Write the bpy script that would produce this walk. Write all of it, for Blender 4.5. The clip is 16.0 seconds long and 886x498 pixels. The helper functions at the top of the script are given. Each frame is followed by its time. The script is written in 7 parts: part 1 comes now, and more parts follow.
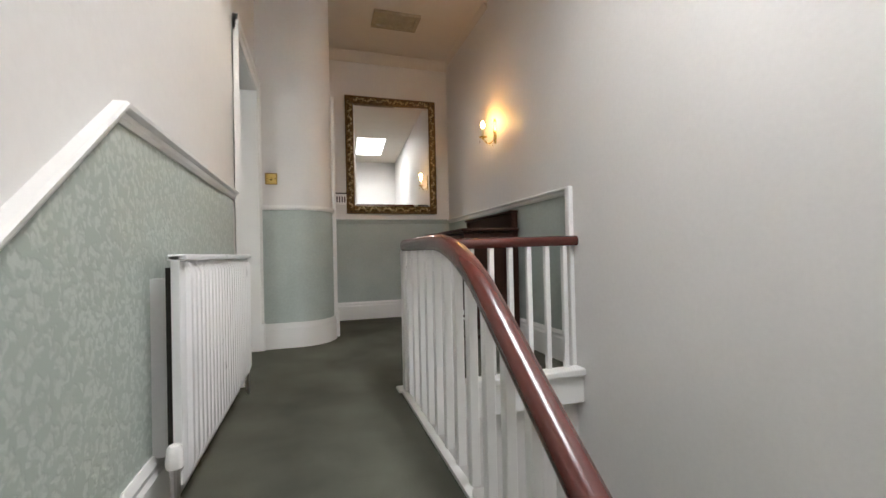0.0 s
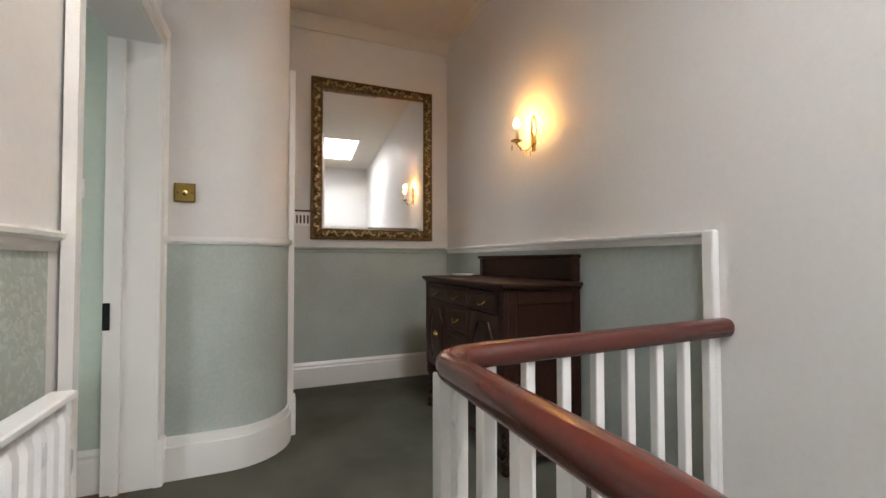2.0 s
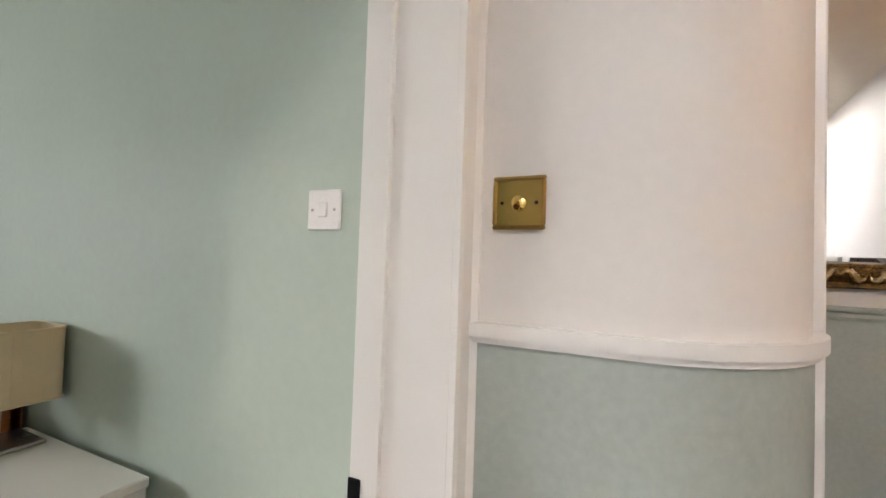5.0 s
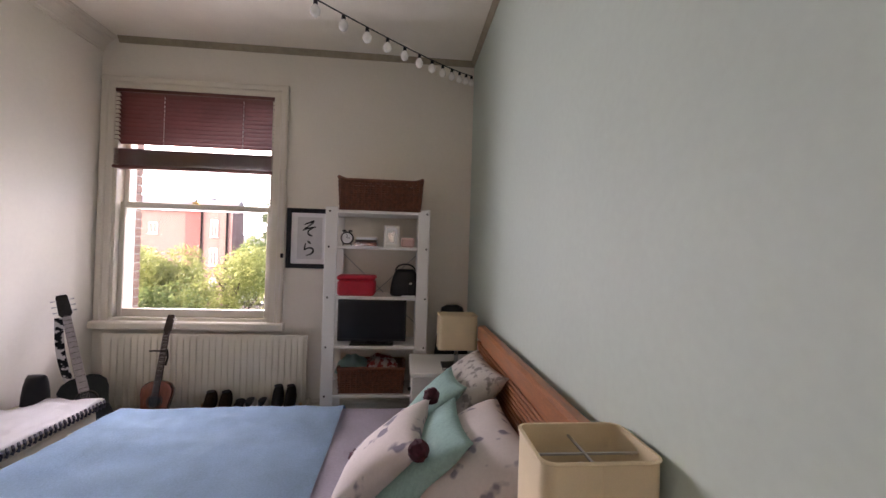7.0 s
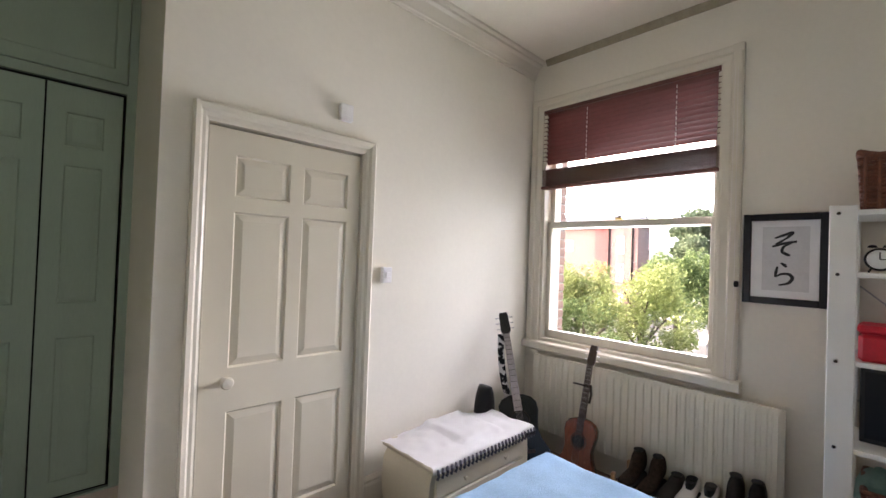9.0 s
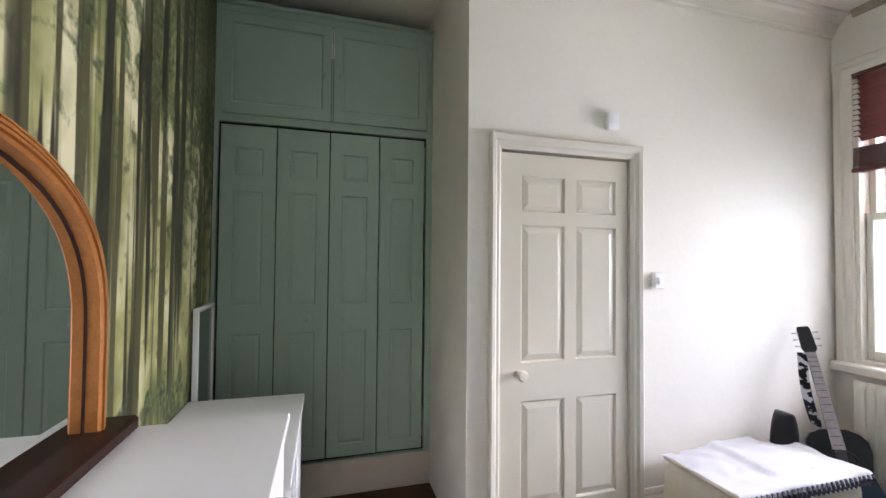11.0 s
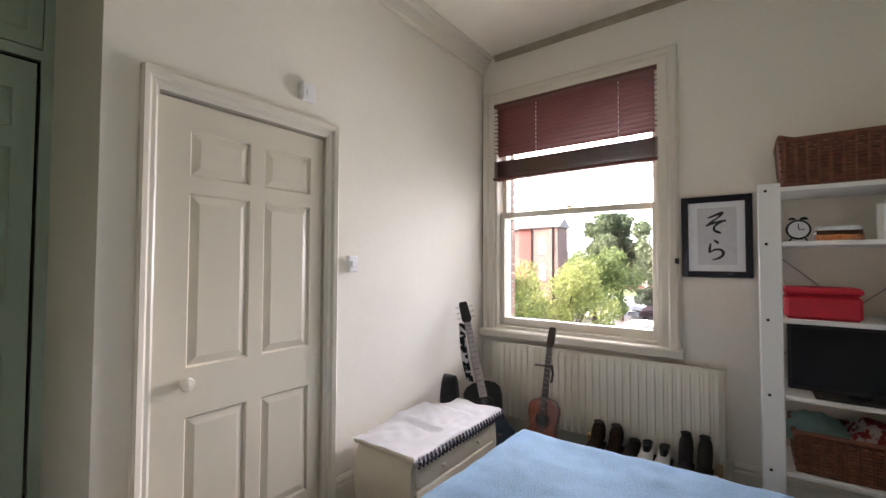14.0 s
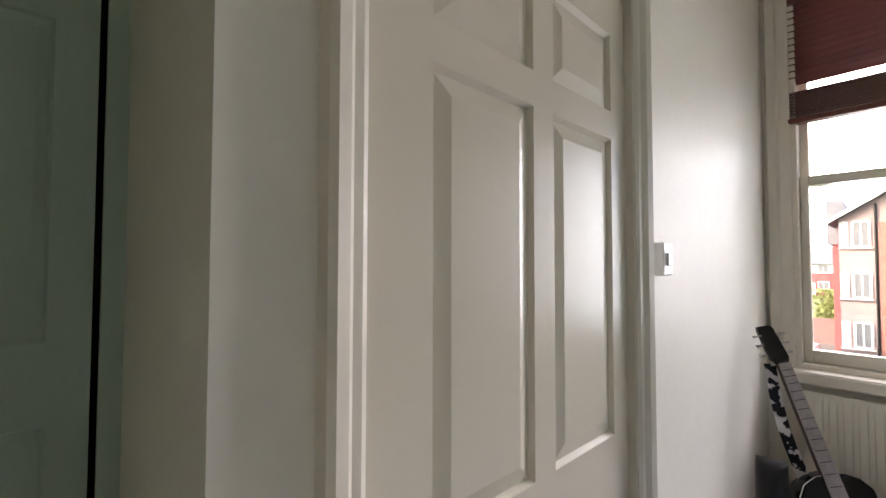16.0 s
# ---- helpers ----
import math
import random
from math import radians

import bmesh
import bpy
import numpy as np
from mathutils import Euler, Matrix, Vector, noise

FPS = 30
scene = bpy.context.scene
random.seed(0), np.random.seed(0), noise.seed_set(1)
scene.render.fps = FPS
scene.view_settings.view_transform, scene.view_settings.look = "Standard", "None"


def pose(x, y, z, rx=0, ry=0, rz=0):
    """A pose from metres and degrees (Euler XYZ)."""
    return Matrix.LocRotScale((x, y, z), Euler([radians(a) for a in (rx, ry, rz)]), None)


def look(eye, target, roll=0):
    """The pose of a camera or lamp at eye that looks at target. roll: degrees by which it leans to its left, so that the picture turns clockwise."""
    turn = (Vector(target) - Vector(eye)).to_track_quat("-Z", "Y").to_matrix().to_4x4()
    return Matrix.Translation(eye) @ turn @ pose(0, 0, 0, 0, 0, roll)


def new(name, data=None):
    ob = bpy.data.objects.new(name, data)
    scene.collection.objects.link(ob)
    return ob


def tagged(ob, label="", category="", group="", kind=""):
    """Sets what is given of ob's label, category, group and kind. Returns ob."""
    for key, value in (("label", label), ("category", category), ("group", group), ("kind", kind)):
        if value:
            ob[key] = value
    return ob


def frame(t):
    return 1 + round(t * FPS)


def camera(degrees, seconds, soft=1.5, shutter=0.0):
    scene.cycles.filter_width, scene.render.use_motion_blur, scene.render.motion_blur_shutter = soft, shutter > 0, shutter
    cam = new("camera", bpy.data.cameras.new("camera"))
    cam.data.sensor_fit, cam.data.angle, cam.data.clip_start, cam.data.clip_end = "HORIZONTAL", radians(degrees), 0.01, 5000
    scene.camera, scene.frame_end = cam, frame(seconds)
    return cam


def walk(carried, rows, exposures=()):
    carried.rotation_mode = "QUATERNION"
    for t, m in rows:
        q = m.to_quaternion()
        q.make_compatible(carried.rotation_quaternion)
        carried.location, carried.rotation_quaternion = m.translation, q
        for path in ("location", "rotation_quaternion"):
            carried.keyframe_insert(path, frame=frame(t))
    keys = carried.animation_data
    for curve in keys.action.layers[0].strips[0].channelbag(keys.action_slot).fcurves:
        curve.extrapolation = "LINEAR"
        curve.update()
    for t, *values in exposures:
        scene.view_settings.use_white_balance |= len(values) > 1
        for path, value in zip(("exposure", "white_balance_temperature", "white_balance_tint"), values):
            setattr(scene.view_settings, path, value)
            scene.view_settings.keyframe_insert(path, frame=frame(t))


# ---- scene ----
cam = camera(93.8, 16.0)
PATH = [
    (0, (4.43, -3.556, 0.731), (5.014, -1.643, 0.75), -1.3),
    (0.5, (4.446, -3.377, 0.791), (5.185, -1.519, 0.821), -0.6),
    (1, (4.474, -3.028, 0.802), (5.245, -1.183, 0.823), -0.3),
    (1.5, (4.463, -2.576, 0.869), (5.234, -0.731, 0.906), -0.2),
    (2, (4.5, -2.311, 1.029), (5.251, -0.458, 1.08), -0.1),
    (2.5, (4.493, -2.135, 1.104), (5.211, -0.269, 1.165), -0.2),
    (3, (4.51, -1.903, 1.205), (5.169, -0.015, 1.276), -0.0),
    (5.3, (4.161, -0.59, 1.267), (3.027, 1.056, 1.32), 1.6),
    (5.5, (4.071, -0.549, 1.303), (2.747, 0.95, 1.336), 1.1),
    (6, (3.901, -0.548, 1.362), (2.2, 0.504, 1.398), 1.5),
    (6.5, (3.687, -0.51, 1.356), (1.778, 0.083, 1.384), 1.8),
    (7, (3.468, -0.543, 1.404), (1.477, -0.358, 1.425), 1.7),
    (7.5, (3.232, -0.604, 1.442), (1.242, -0.805, 1.46), 1.6),
    (8, (3.036, -0.652, 1.409), (1.127, -1.246, 1.455), 1.9),
    (8.5, (2.892, -0.773, 1.416), (1.182, -1.811, 1.454), 1.9),
    (9, (2.831, -0.961, 1.448), (1.458, -2.416, 1.478), 2.1),
    (9.5, (2.811, -1.025, 1.433), (1.9, -2.806, 1.46), 2.2),
    (9.7, (2.843, -1.04, 1.428), (2.125, -2.906, 1.446), 2.0),
    (11.8, (3.304, -1.02, 1.431), (2.766, -2.945, 1.493), 0.4),
    (12, (3.248, -0.985, 1.437), (2.565, -2.864, 1.496), 0.2),
    (12.5, (3.118, -0.849, 1.422), (1.981, -2.492, 1.484), -0.6),
    (13, (3.01, -0.734, 1.392), (1.481, -2.022, 1.466), -0.7),
    (13.5, (2.984, -0.835, 1.373), (1.317, -1.939, 1.446), -0.3),
    (14, (2.962, -1.148, 1.334), (1.359, -2.342, 1.398), 0.2),
    (14.5, (2.879, -1.491, 1.327), (1.426, -2.864, 1.387), 0.5),
    (15, (2.838, -1.88, 1.334), (1.49, -3.356, 1.382), 0.6),
    (15.5, (2.741, -2.193, 1.284), (1.414, -3.688, 1.338), 0.4),
    (16, (2.64, -2.495, 1.313), (1.287, -3.966, 1.378), 0.1),
]
walk(cam, [(t, look(eye, target, roll)) for t, eye, target, roll in PATH], exposures=[(0, 2.65, 6650, 10), (1, 2.65, 6650, 11), (2, 2.78, 6700, 11), (3.2, 2.9, 6800, 13), (4.6, 2.95, 6900, 15), (5.5, 3.35, 6950, 19), (6, 3.5, 7100, 26), (6.5, 3.3, 7050, 34), (7, 3.12, 6950, 35), (7.5, 3.1, 6850, 31), (8, 3.15, 7100, 29), (9.0, 3.38, 6750, 24), (9.7, 3.5, 6700, 23), (11.8, 4.05, 6000, 25), (12.0, 4.0, 6000, 25), (12.6, 3.5, 6100, 20), (13, 3.45, 6800, 24), (14.5, 3.18, 6800, 23), (16, 3.02, 6750, 22)])

# ---------------------------------------------------------------- light
world = bpy.data.worlds.new("world")
scene.world = world
world.use_nodes = True
wn = world.node_tree.nodes
sky = wn.new("ShaderNodeTexSky")
sky.sky_type = "NISHITA"
sky.sun_disc = False
sky.sun_elevation = radians(32)
sky.sun_rotation = radians(140)
sky.air_density, sky.dust_density, sky.ozone_density = 1.0, 6.0, 1.0
wn["Background"].inputs["Strength"].default_value = 0.12
world.node_tree.links.new(sky.outputs["Color"], wn["Background"].inputs["Color"])


def lamp(name, kind, m, energy, color, **more):
    data = bpy.data.lights.new(name, kind)
    data.energy, data.color = energy, color
    for key, value in more.items():
        if key == "size":
            data.size = value
        elif key == "size_y":
            data.shape = "RECTANGLE"
            data.size_y = value
        elif key == "radius":
            data.shadow_soft_size = value
        elif key == "angle":
            data.angle = value
        elif key == "spread":
            data.spread = value
    ob = new(name, data)
    ob.matrix_world = m
    return ob


# hazy sun in the south-east, behind the house
lamp("sun", "SUN", look((0, 0, 20), (-5.6, 6.7, 14.5)), 0.8, (1.0, 0.96, 0.9), angle=radians(12))
# the sky's light that falls in through the bedroom window, from above the view
lamp("window_daylight", "AREA", look((-5.5, -2.4, 6.0), (0.3, -2.15, 1.4)), 270, (0.90, 0.935, 1.0), size=9.0, size_y=4.0)
# and from the open sky to its south side
lamp("window_daylight", "AREA", look((-6.5, -10.2, 3.4), (0.0, -2.2, 1.5)), 75, (0.90, 0.935, 1.0), size=5.0, size_y=6.0)
# daylight from yard, houses and low sky, in the opening under the blind
lamp("window_opening_daylight", "AREA", look((-0.22, -2.222, 1.42), (0.78, -1.86, 1.66)), 3.6, (0.88, 0.935, 1.0), size=0.95, size_y=1.0, spread=radians(112))
# the light in the roof window's shaft over the stairs
lamp("roof_window_daylight", "AREA", look((5.27, -2.9, 3.38), (5.27, -2.9001, 0)), 15.4, (0.93, 0.96, 1.0), size=0.56, size_y=1.32)

# ---------------------------------------------------------------- materials


def mat(name, color, rough=0.6, metal=0.0, vary=0.08, scale=6.0, fine=90.0, bump=0.05, bumpscale=None,
        color2=None, spec=0.5, coat=0.0, trans=0.0, emit=None, power=0.0, stretch=(1, 1, 1), roughvary=0.08):
    """A surface with variation at two scales, in metres of the object's own space."""
    m = bpy.data.materials.new(name)
    m.use_nodes = True
    nt = m.node_tree
    n, l = nt.nodes, nt.links
    b = n["Principled BSDF"]
    co = n.new("ShaderNodeTexCoord")
    mp = n.new("ShaderNodeMapping")
    mp.inputs["Scale"].default_value = stretch
    l.new(co.outputs["Object"], mp.inputs["Vector"])
    big = n.new("ShaderNodeTexNoise")
    big.inputs["Scale"].default_value = scale
    big.inputs["Detail"].default_value = 5
    small = n.new("ShaderNodeTexNoise")
    small.inputs["Scale"].default_value = fine
    small.inputs["Detail"].default_value = 3
    l.new(mp.outputs["Vector"], big.inputs["Vector"])
    l.new(mp.outputs["Vector"], small.inputs["Vector"])
    mixn = n.new("ShaderNodeMix")
    mixn.inputs["Factor"].default_value = 0.4
    l.new(big.outputs["Fac"], mixn.inputs["A"])
    l.new(small.outputs["Fac"], mixn.inputs["B"])
    ramp = n.new("ShaderNodeValToRGB")
    c1 = [max(0.0, c * (1 - vary)) for c in color]
    c2 = [min(1.0, c * (1 + vary)) for c in color] if color2 is None else color2
    ramp.color_ramp.elements[0].position, ramp.color_ramp.elements[1].position = 0.34, 0.66
    ramp.color_ramp.elements[0].color = (*c1, 1)
    ramp.color_ramp.elements[1].color = (*c2, 1)
    l.new(mixn.outputs["Result"], ramp.inputs["Fac"])
    l.new(ramp.outputs["Color"], b.inputs["Base Color"])
    rr = n.new("ShaderNodeMapRange")
    rr.inputs["To Min"].default_value = max(0.02, rough - roughvary)
    rr.inputs["To Max"].default_value = min(1.0, rough + roughvary)
    l.new(big.outputs["Fac"], rr.inputs["Value"])
    l.new(rr.outputs["Result"], b.inputs["Roughness"])
    b.inputs["Metallic"].default_value = metal
    b.inputs["Specular IOR Level"].default_value = spec
    b.inputs["Coat Weight"].default_value = coat
    b.inputs["Coat Roughness"].default_value = 0.15
    b.inputs["Transmission Weight"].default_value = trans
    if bump:
        bp = n.new("ShaderNodeBump")
        bp.inputs["Strength"].default_value = bump
        bp.inputs["Distance"].default_value = 0.01
        src = small
        if bumpscale:
            src = n.new("ShaderNodeTexNoise")
            src.inputs["Scale"].default_value = bumpscale
            src.inputs["Detail"].default_value = 4
            l.new(mp.outputs["Vector"], src.inputs["Vector"])
        l.new(src.outputs["Fac"], bp.inputs["Height"])
        l.new(bp.outputs["Normal"], b.inputs["Normal"])
    if emit:
        b.inputs["Emission Color"].default_value = (*emit, 1)
        b.inputs["Emission Strength"].default_value = power
    return m


def plain(name, color, rough=0.5, metal=0.0, **kw):
    return mat(name, color, rough, metal, vary=kw.pop("vary", 0.05), bump=kw.pop("bump", 0.02), **kw)


HALL_UPPER = mat("hall_wall_paint", (0.70, 0.68, 0.66), 0.55, vary=0.03, scale=2.2, fine=45, bump=0.10, bumpscale=38)
HALL_SAGE = mat("hall_sage_paint", (0.40, 0.45, 0.42), 0.42, vary=0.10, scale=3.0, fine=60, bump=0.05)
# off-white browned to hold the ceiling's shade and the sconce's warm light
HALL_CEIL = mat("hall_ceiling_shaded_paint", (0.64, 0.585, 0.51), 0.7, vary=0.03, bump=0.04)
GLOSS = mat("white_gloss_paint", (0.78, 0.77, 0.75), 0.28, vary=0.008, scale=2.5, fine=120, bump=0.015, roughvary=0.015)
CREAM_GLOSS = mat("cream_gloss_paint", (0.70, 0.65, 0.55), 0.3, vary=0.012, scale=3, fine=110, bump=0.02, roughvary=0.02)
DOOR_CREAM = mat("cream_door_paint", (0.70, 0.64, 0.52), 0.3, vary=0.012, scale=5, fine=120, bump=0.015, stretch=(2, 2, 0.7), roughvary=0.03)
CARPET = mat("grey_green_carpet", (0.108, 0.108, 0.086), 0.95, vary=0.36, scale=2.4, fine=260, bump=0.5, bumpscale=420, spec=0.1)
BROWN_FLOOR = mat("brown_carpet", (0.11, 0.062, 0.038), 0.9, vary=0.25, scale=4, fine=220, bump=0.4, bumpscale=350, spec=0.1)
MAHOGANY = mat("polished_mahogany", (0.088, 0.019, 0.014), 0.25, vary=0.1, roughvary=0.02, scale=5, fine=80, bump=0.02, stretch=(1, 1, 1), coat=0.25)
OAK_DARK = mat("dark_stained_oak", (0.024, 0.0075, 0.004), 0.42, spec=0.22, vary=0.5, scale=14, fine=90, bump=0.08, stretch=(6, 1, 6), coat=0.06, roughvary=0.04)
BED_WALL = mat("bedroom_white_paint", (0.80, 0.755, 0.665), 0.5, spec=0.12, vary=0.025, scale=2.0, fine=40, bump=0.05, bumpscale=26)
BED_GREEN = mat("bedroom_sage_paint", (0.50, 0.585, 0.515), 0.6, spec=0.22, vary=0.04, scale=1.8, fine=36, bump=0.05, bumpscale=24)
BED_CEIL = mat("bedroom_ceiling_paint", (0.88, 0.83, 0.72), 0.75, vary=0.03, bump=0.04)
DUSTY = mat("dusty_brown_moulding", (0.36, 0.31, 0.22), 0.7, vary=0.15, scale=20, bump=0.06)
WARD = mat("wardrobe_sage_paint", (0.33, 0.425, 0.345), 0.36, vary=0.05, scale=3, fine=70, bump=0.05, stretch=(2, 2, 0.4))
PLINTH = mat("pink_cream_plinth", (0.62, 0.52, 0.44), 0.4, vary=0.06)
GOLD = mat("antique_gilt", (0.07, 0.038, 0.014), 0.38, 0.6, vary=0.6, scale=40, fine=160, bump=0.25, color2=(0.26, 0.15, 0.045))
GILT_BRIGHT = mat("warm_gilt_wood", (0.52, 0.20, 0.05), 0.33, 0.35, vary=0.14, scale=30, fine=160, bump=0.12)
BRASS = plain("polished_brass", (0.72, 0.52, 0.18), 0.18, 1.0)
BRASS_AGED = plain("aged_brass", (0.36, 0.24, 0.08), 0.32, 1.0)
MIRROR = plain("mirror_glass", (0.93, 0.94, 0.94), 0.01, 1.0, vary=0.0, bump=0.0, roughvary=0.008)
WHITE_PLASTIC = plain("white_plastic", (0.82, 0.80, 0.79), 0.35)
WHITE_PAINT = mat("white_satin_furniture", (0.80, 0.79, 0.76), 0.4, vary=0.01, scale=8, bump=0.015, roughvary=0.02)
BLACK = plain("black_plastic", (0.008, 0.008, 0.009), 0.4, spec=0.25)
SCREEN = plain("dark_screen", (0.006, 0.007, 0.009), 0.2, bump=0.0, spec=0.2)
DARK_METAL = plain("dark_metal", (0.04, 0.035, 0.03), 0.35, 0.8)
STEEL = plain("brushed_steel", (0.45, 0.43, 0.42), 0.3, 1.0)
RADIATOR = mat("radiator_enamel", (0.80, 0.80, 0.80), 0.3, vary=0.03, bump=0.01)
RADIATOR_CREAM = mat("cream_radiator_enamel", (0.72, 0.68, 0.57), 0.35, vary=0.04, bump=0.01)
BLIND = mat("red_brown_slat", (0.125, 0.037, 0.030), 0.4, vary=0.2, scale=12, bump=0.04, stretch=(1, 0.3, 1))
CORD_AND_HOLE_LIGHT = plain("pale_cord_and_hole_light", (0.75, 0.70, 0.66), 0.8)
SHADE = mat("cream_lamp_shade", (0.72, 0.60, 0.40), 0.8, vary=0.05, scale=10, fine=260, bump=0.12, bumpscale=500)
HEAD_WOOD = mat("orange_pine_headboard", (0.36, 0.13, 0.045), 0.4, vary=0.3, scale=10, fine=70, bump=0.06, stretch=(0.8, 6, 6), coat=0.15)
BLANKET = mat("pale_blue_fleece", (0.36, 0.53, 0.69), 0.95, vary=0.13, scale=5, fine=120, bump=0.35, bumpscale=160, spec=0.1)
SHEET = mat("lilac_striped_sheet", (0.62, 0.56, 0.64), 0.9, vary=0.1, scale=8, bump=0.1, spec=0.2)
TEAL = mat("teal_cotton", (0.26, 0.42, 0.39), 0.85, vary=0.16, scale=9, bump=0.12, spec=0.2)
TOWEL = mat("white_towelling", (0.84, 0.83, 0.83), 0.95, vary=0.04, scale=9, fine=300, bump=0.4, bumpscale=420, spec=0.1)
TOWEL_EDGE = plain("grey_towel_fringe", (0.07, 0.07, 0.09), 0.95, vary=0.3, scale=60)
BOX_CREAM = mat("cream_painted_chest", (0.66, 0.60, 0.47), 0.42, vary=0.05, scale=6, bump=0.03)
WICKER = mat("brown_wicker", (0.15, 0.050, 0.024), 0.55, vary=0.5, scale=45, fine=190, bump=0.4, bumpscale=160)
RED = mat("red_fabric", (0.52, 0.012, 0.03), 0.6, vary=0.15, scale=14, bump=0.1)
PINK = plain("pink_card", (0.78, 0.50, 0.46), 0.6)
PAPER = mat("white_paper", (0.80, 0.80, 0.81), 0.7, vary=0.04, scale=12, bump=0.02)
INK = plain("black_ink", (0.012, 0.014, 0.017), 0.6)
FRAME_BLACK = plain("black_frame", (0.010, 0.010, 0.014), 0.45, spec=0.2)
GUITAR_BLACK = plain("black_lacquer", (0.006, 0.006, 0.007), 0.22, spec=0.3, coat=0.12)
GUITAR_RED = mat("red_brown_guitar_wood", (0.20, 0.05, 0.025), 0.25, vary=0.3, scale=18, bump=0.03, stretch=(4, 4, 0.6), coat=0.5)
FRET = mat("dark_fretboard", (0.05, 0.028, 0.02), 0.45, vary=0.3, scale=30)
PALE_NECK = mat("worn_fretboard", (0.42, 0.37, 0.37), 0.4, vary=0.2, scale=30)
SHOE = mat("dark_shoe_leather", (0.016, 0.013, 0.012), 0.6, spec=0.2, vary=0.4, scale=40, bump=0.15)
SHOE_PALE = plain("pale_canvas", (0.55, 0.52, 0.48), 0.8)
PINE = mat("plain_pine", (0.40, 0.24, 0.11), 0.5, vary=0.2, scale=14, stretch=(1, 6, 6))
BULB_OFF = plain("frosted_bulb", (0.85, 0.83, 0.78), 0.25)
CANDLE_BULB = mat("lit_candle_bulb", (1, 0.8, 0.5), 0.4, vary=0, bump=0, emit=(1.0, 0.62, 0.22), power=19.5)
CANDLE = plain("ivory_candle_sleeve", (0.75, 0.68, 0.5), 0.5)
CRYSTAL = plain("crystal_drop", (0.9, 0.85, 0.75), 0.05, trans=0.9, bump=0.0)
BRICK = mat("red_brick", (0.21, 0.115, 0.09), 0.85, vary=0.3, scale=7, fine=60, bump=0.3)
MORTAR = plain("grey_mortar", (0.30, 0.28, 0.26), 0.9)


def glass_material():
    m = bpy.data.materials.new("window_glass")
    m.use_nodes = True
    n, l = m.node_tree.nodes, m.node_tree.links
    out = n["Material Output"]
    n.remove(n["Principled BSDF"])
    tr, gl, mx, fr = (n.new(k) for k in ("ShaderNodeBsdfTransparent", "ShaderNodeBsdfGlossy", "ShaderNodeMixShader", "ShaderNodeFresnel"))
    tr.inputs["Color"].default_value = (0.96, 0.98, 0.97, 1)
    gl.inputs["Roughness"].default_value = 0.02
    fr.inputs["IOR"].default_value = 1.35
    l.new(fr.outputs["Fac"], mx.inputs["Fac"])
    l.new(tr.outputs["BSDF"], mx.inputs[1])
    l.new(gl.outputs["BSDF"], mx.inputs[2])
    l.new(mx.outputs["Shader"], out.inputs["Surface"])
    return m


GLASS = glass_material()


def embossed_material():
    """Sage wallpaper embossed with small leaves."""
    m = mat("embossed_sage_wallpaper", (0.485, 0.53, 0.49), 0.45, vary=0.05, scale=3, fine=60, bump=0.0)
    n, l = m.node_tree.nodes, m.node_tree.links
    b = n["Principled BSDF"]
    co = n["Texture Coordinate"]
    noi = n.new("ShaderNodeTexNoise")
    noi.inputs["Scale"].default_value = 30
    mul = n.new("ShaderNodeMix")
    mul.data_type = "VECTOR"
    mul.inputs["Factor"].default_value = 0.05
    l.new(co.outputs["Object"], noi.inputs["Vector"])
    l.new(co.outputs["Object"], mul.inputs[4])
    l.new(noi.outputs["Color"], mul.inputs[5])
    vor = n.new("ShaderNodeTexVoronoi")
    vor.feature = "SMOOTH_F1"
    vor.inputs["Scale"].default_value = 54
    l.new(mul.outputs[1], vor.inputs["Vector"])
    rp = n.new("ShaderNodeValToRGB")
    rp.color_ramp.elements[0].position, rp.color_ramp.elements[1].position = 0.25, 0.5
    l.new(vor.outputs["Distance"], rp.inputs["Fac"])
    bp = n.new("ShaderNodeBump")
    bp.inputs["Strength"].default_value = 0.16
    bp.inputs["Distance"].default_value = 0.006
    l.new(rp.outputs["Color"], bp.inputs["Height"])
    l.new(bp.outputs["Normal"], b.inputs["Normal"])
    ramp = n["Color Ramp"]
    mx = n.new("ShaderNodeMix")
    mx.data_type = "RGBA"
    mx.blend_type = "MIX"
    l.new(rp.outputs["Color"], mx.inputs["Factor"])
    l.new(ramp.outputs["Color"], mx.inputs[6])
    mx.inputs[7].default_value = (0.385, 0.435, 0.395, 1)
    l.new(mx.outputs[2], b.inputs["Base Color"])
    return m


EMBOSSED = embossed_material()


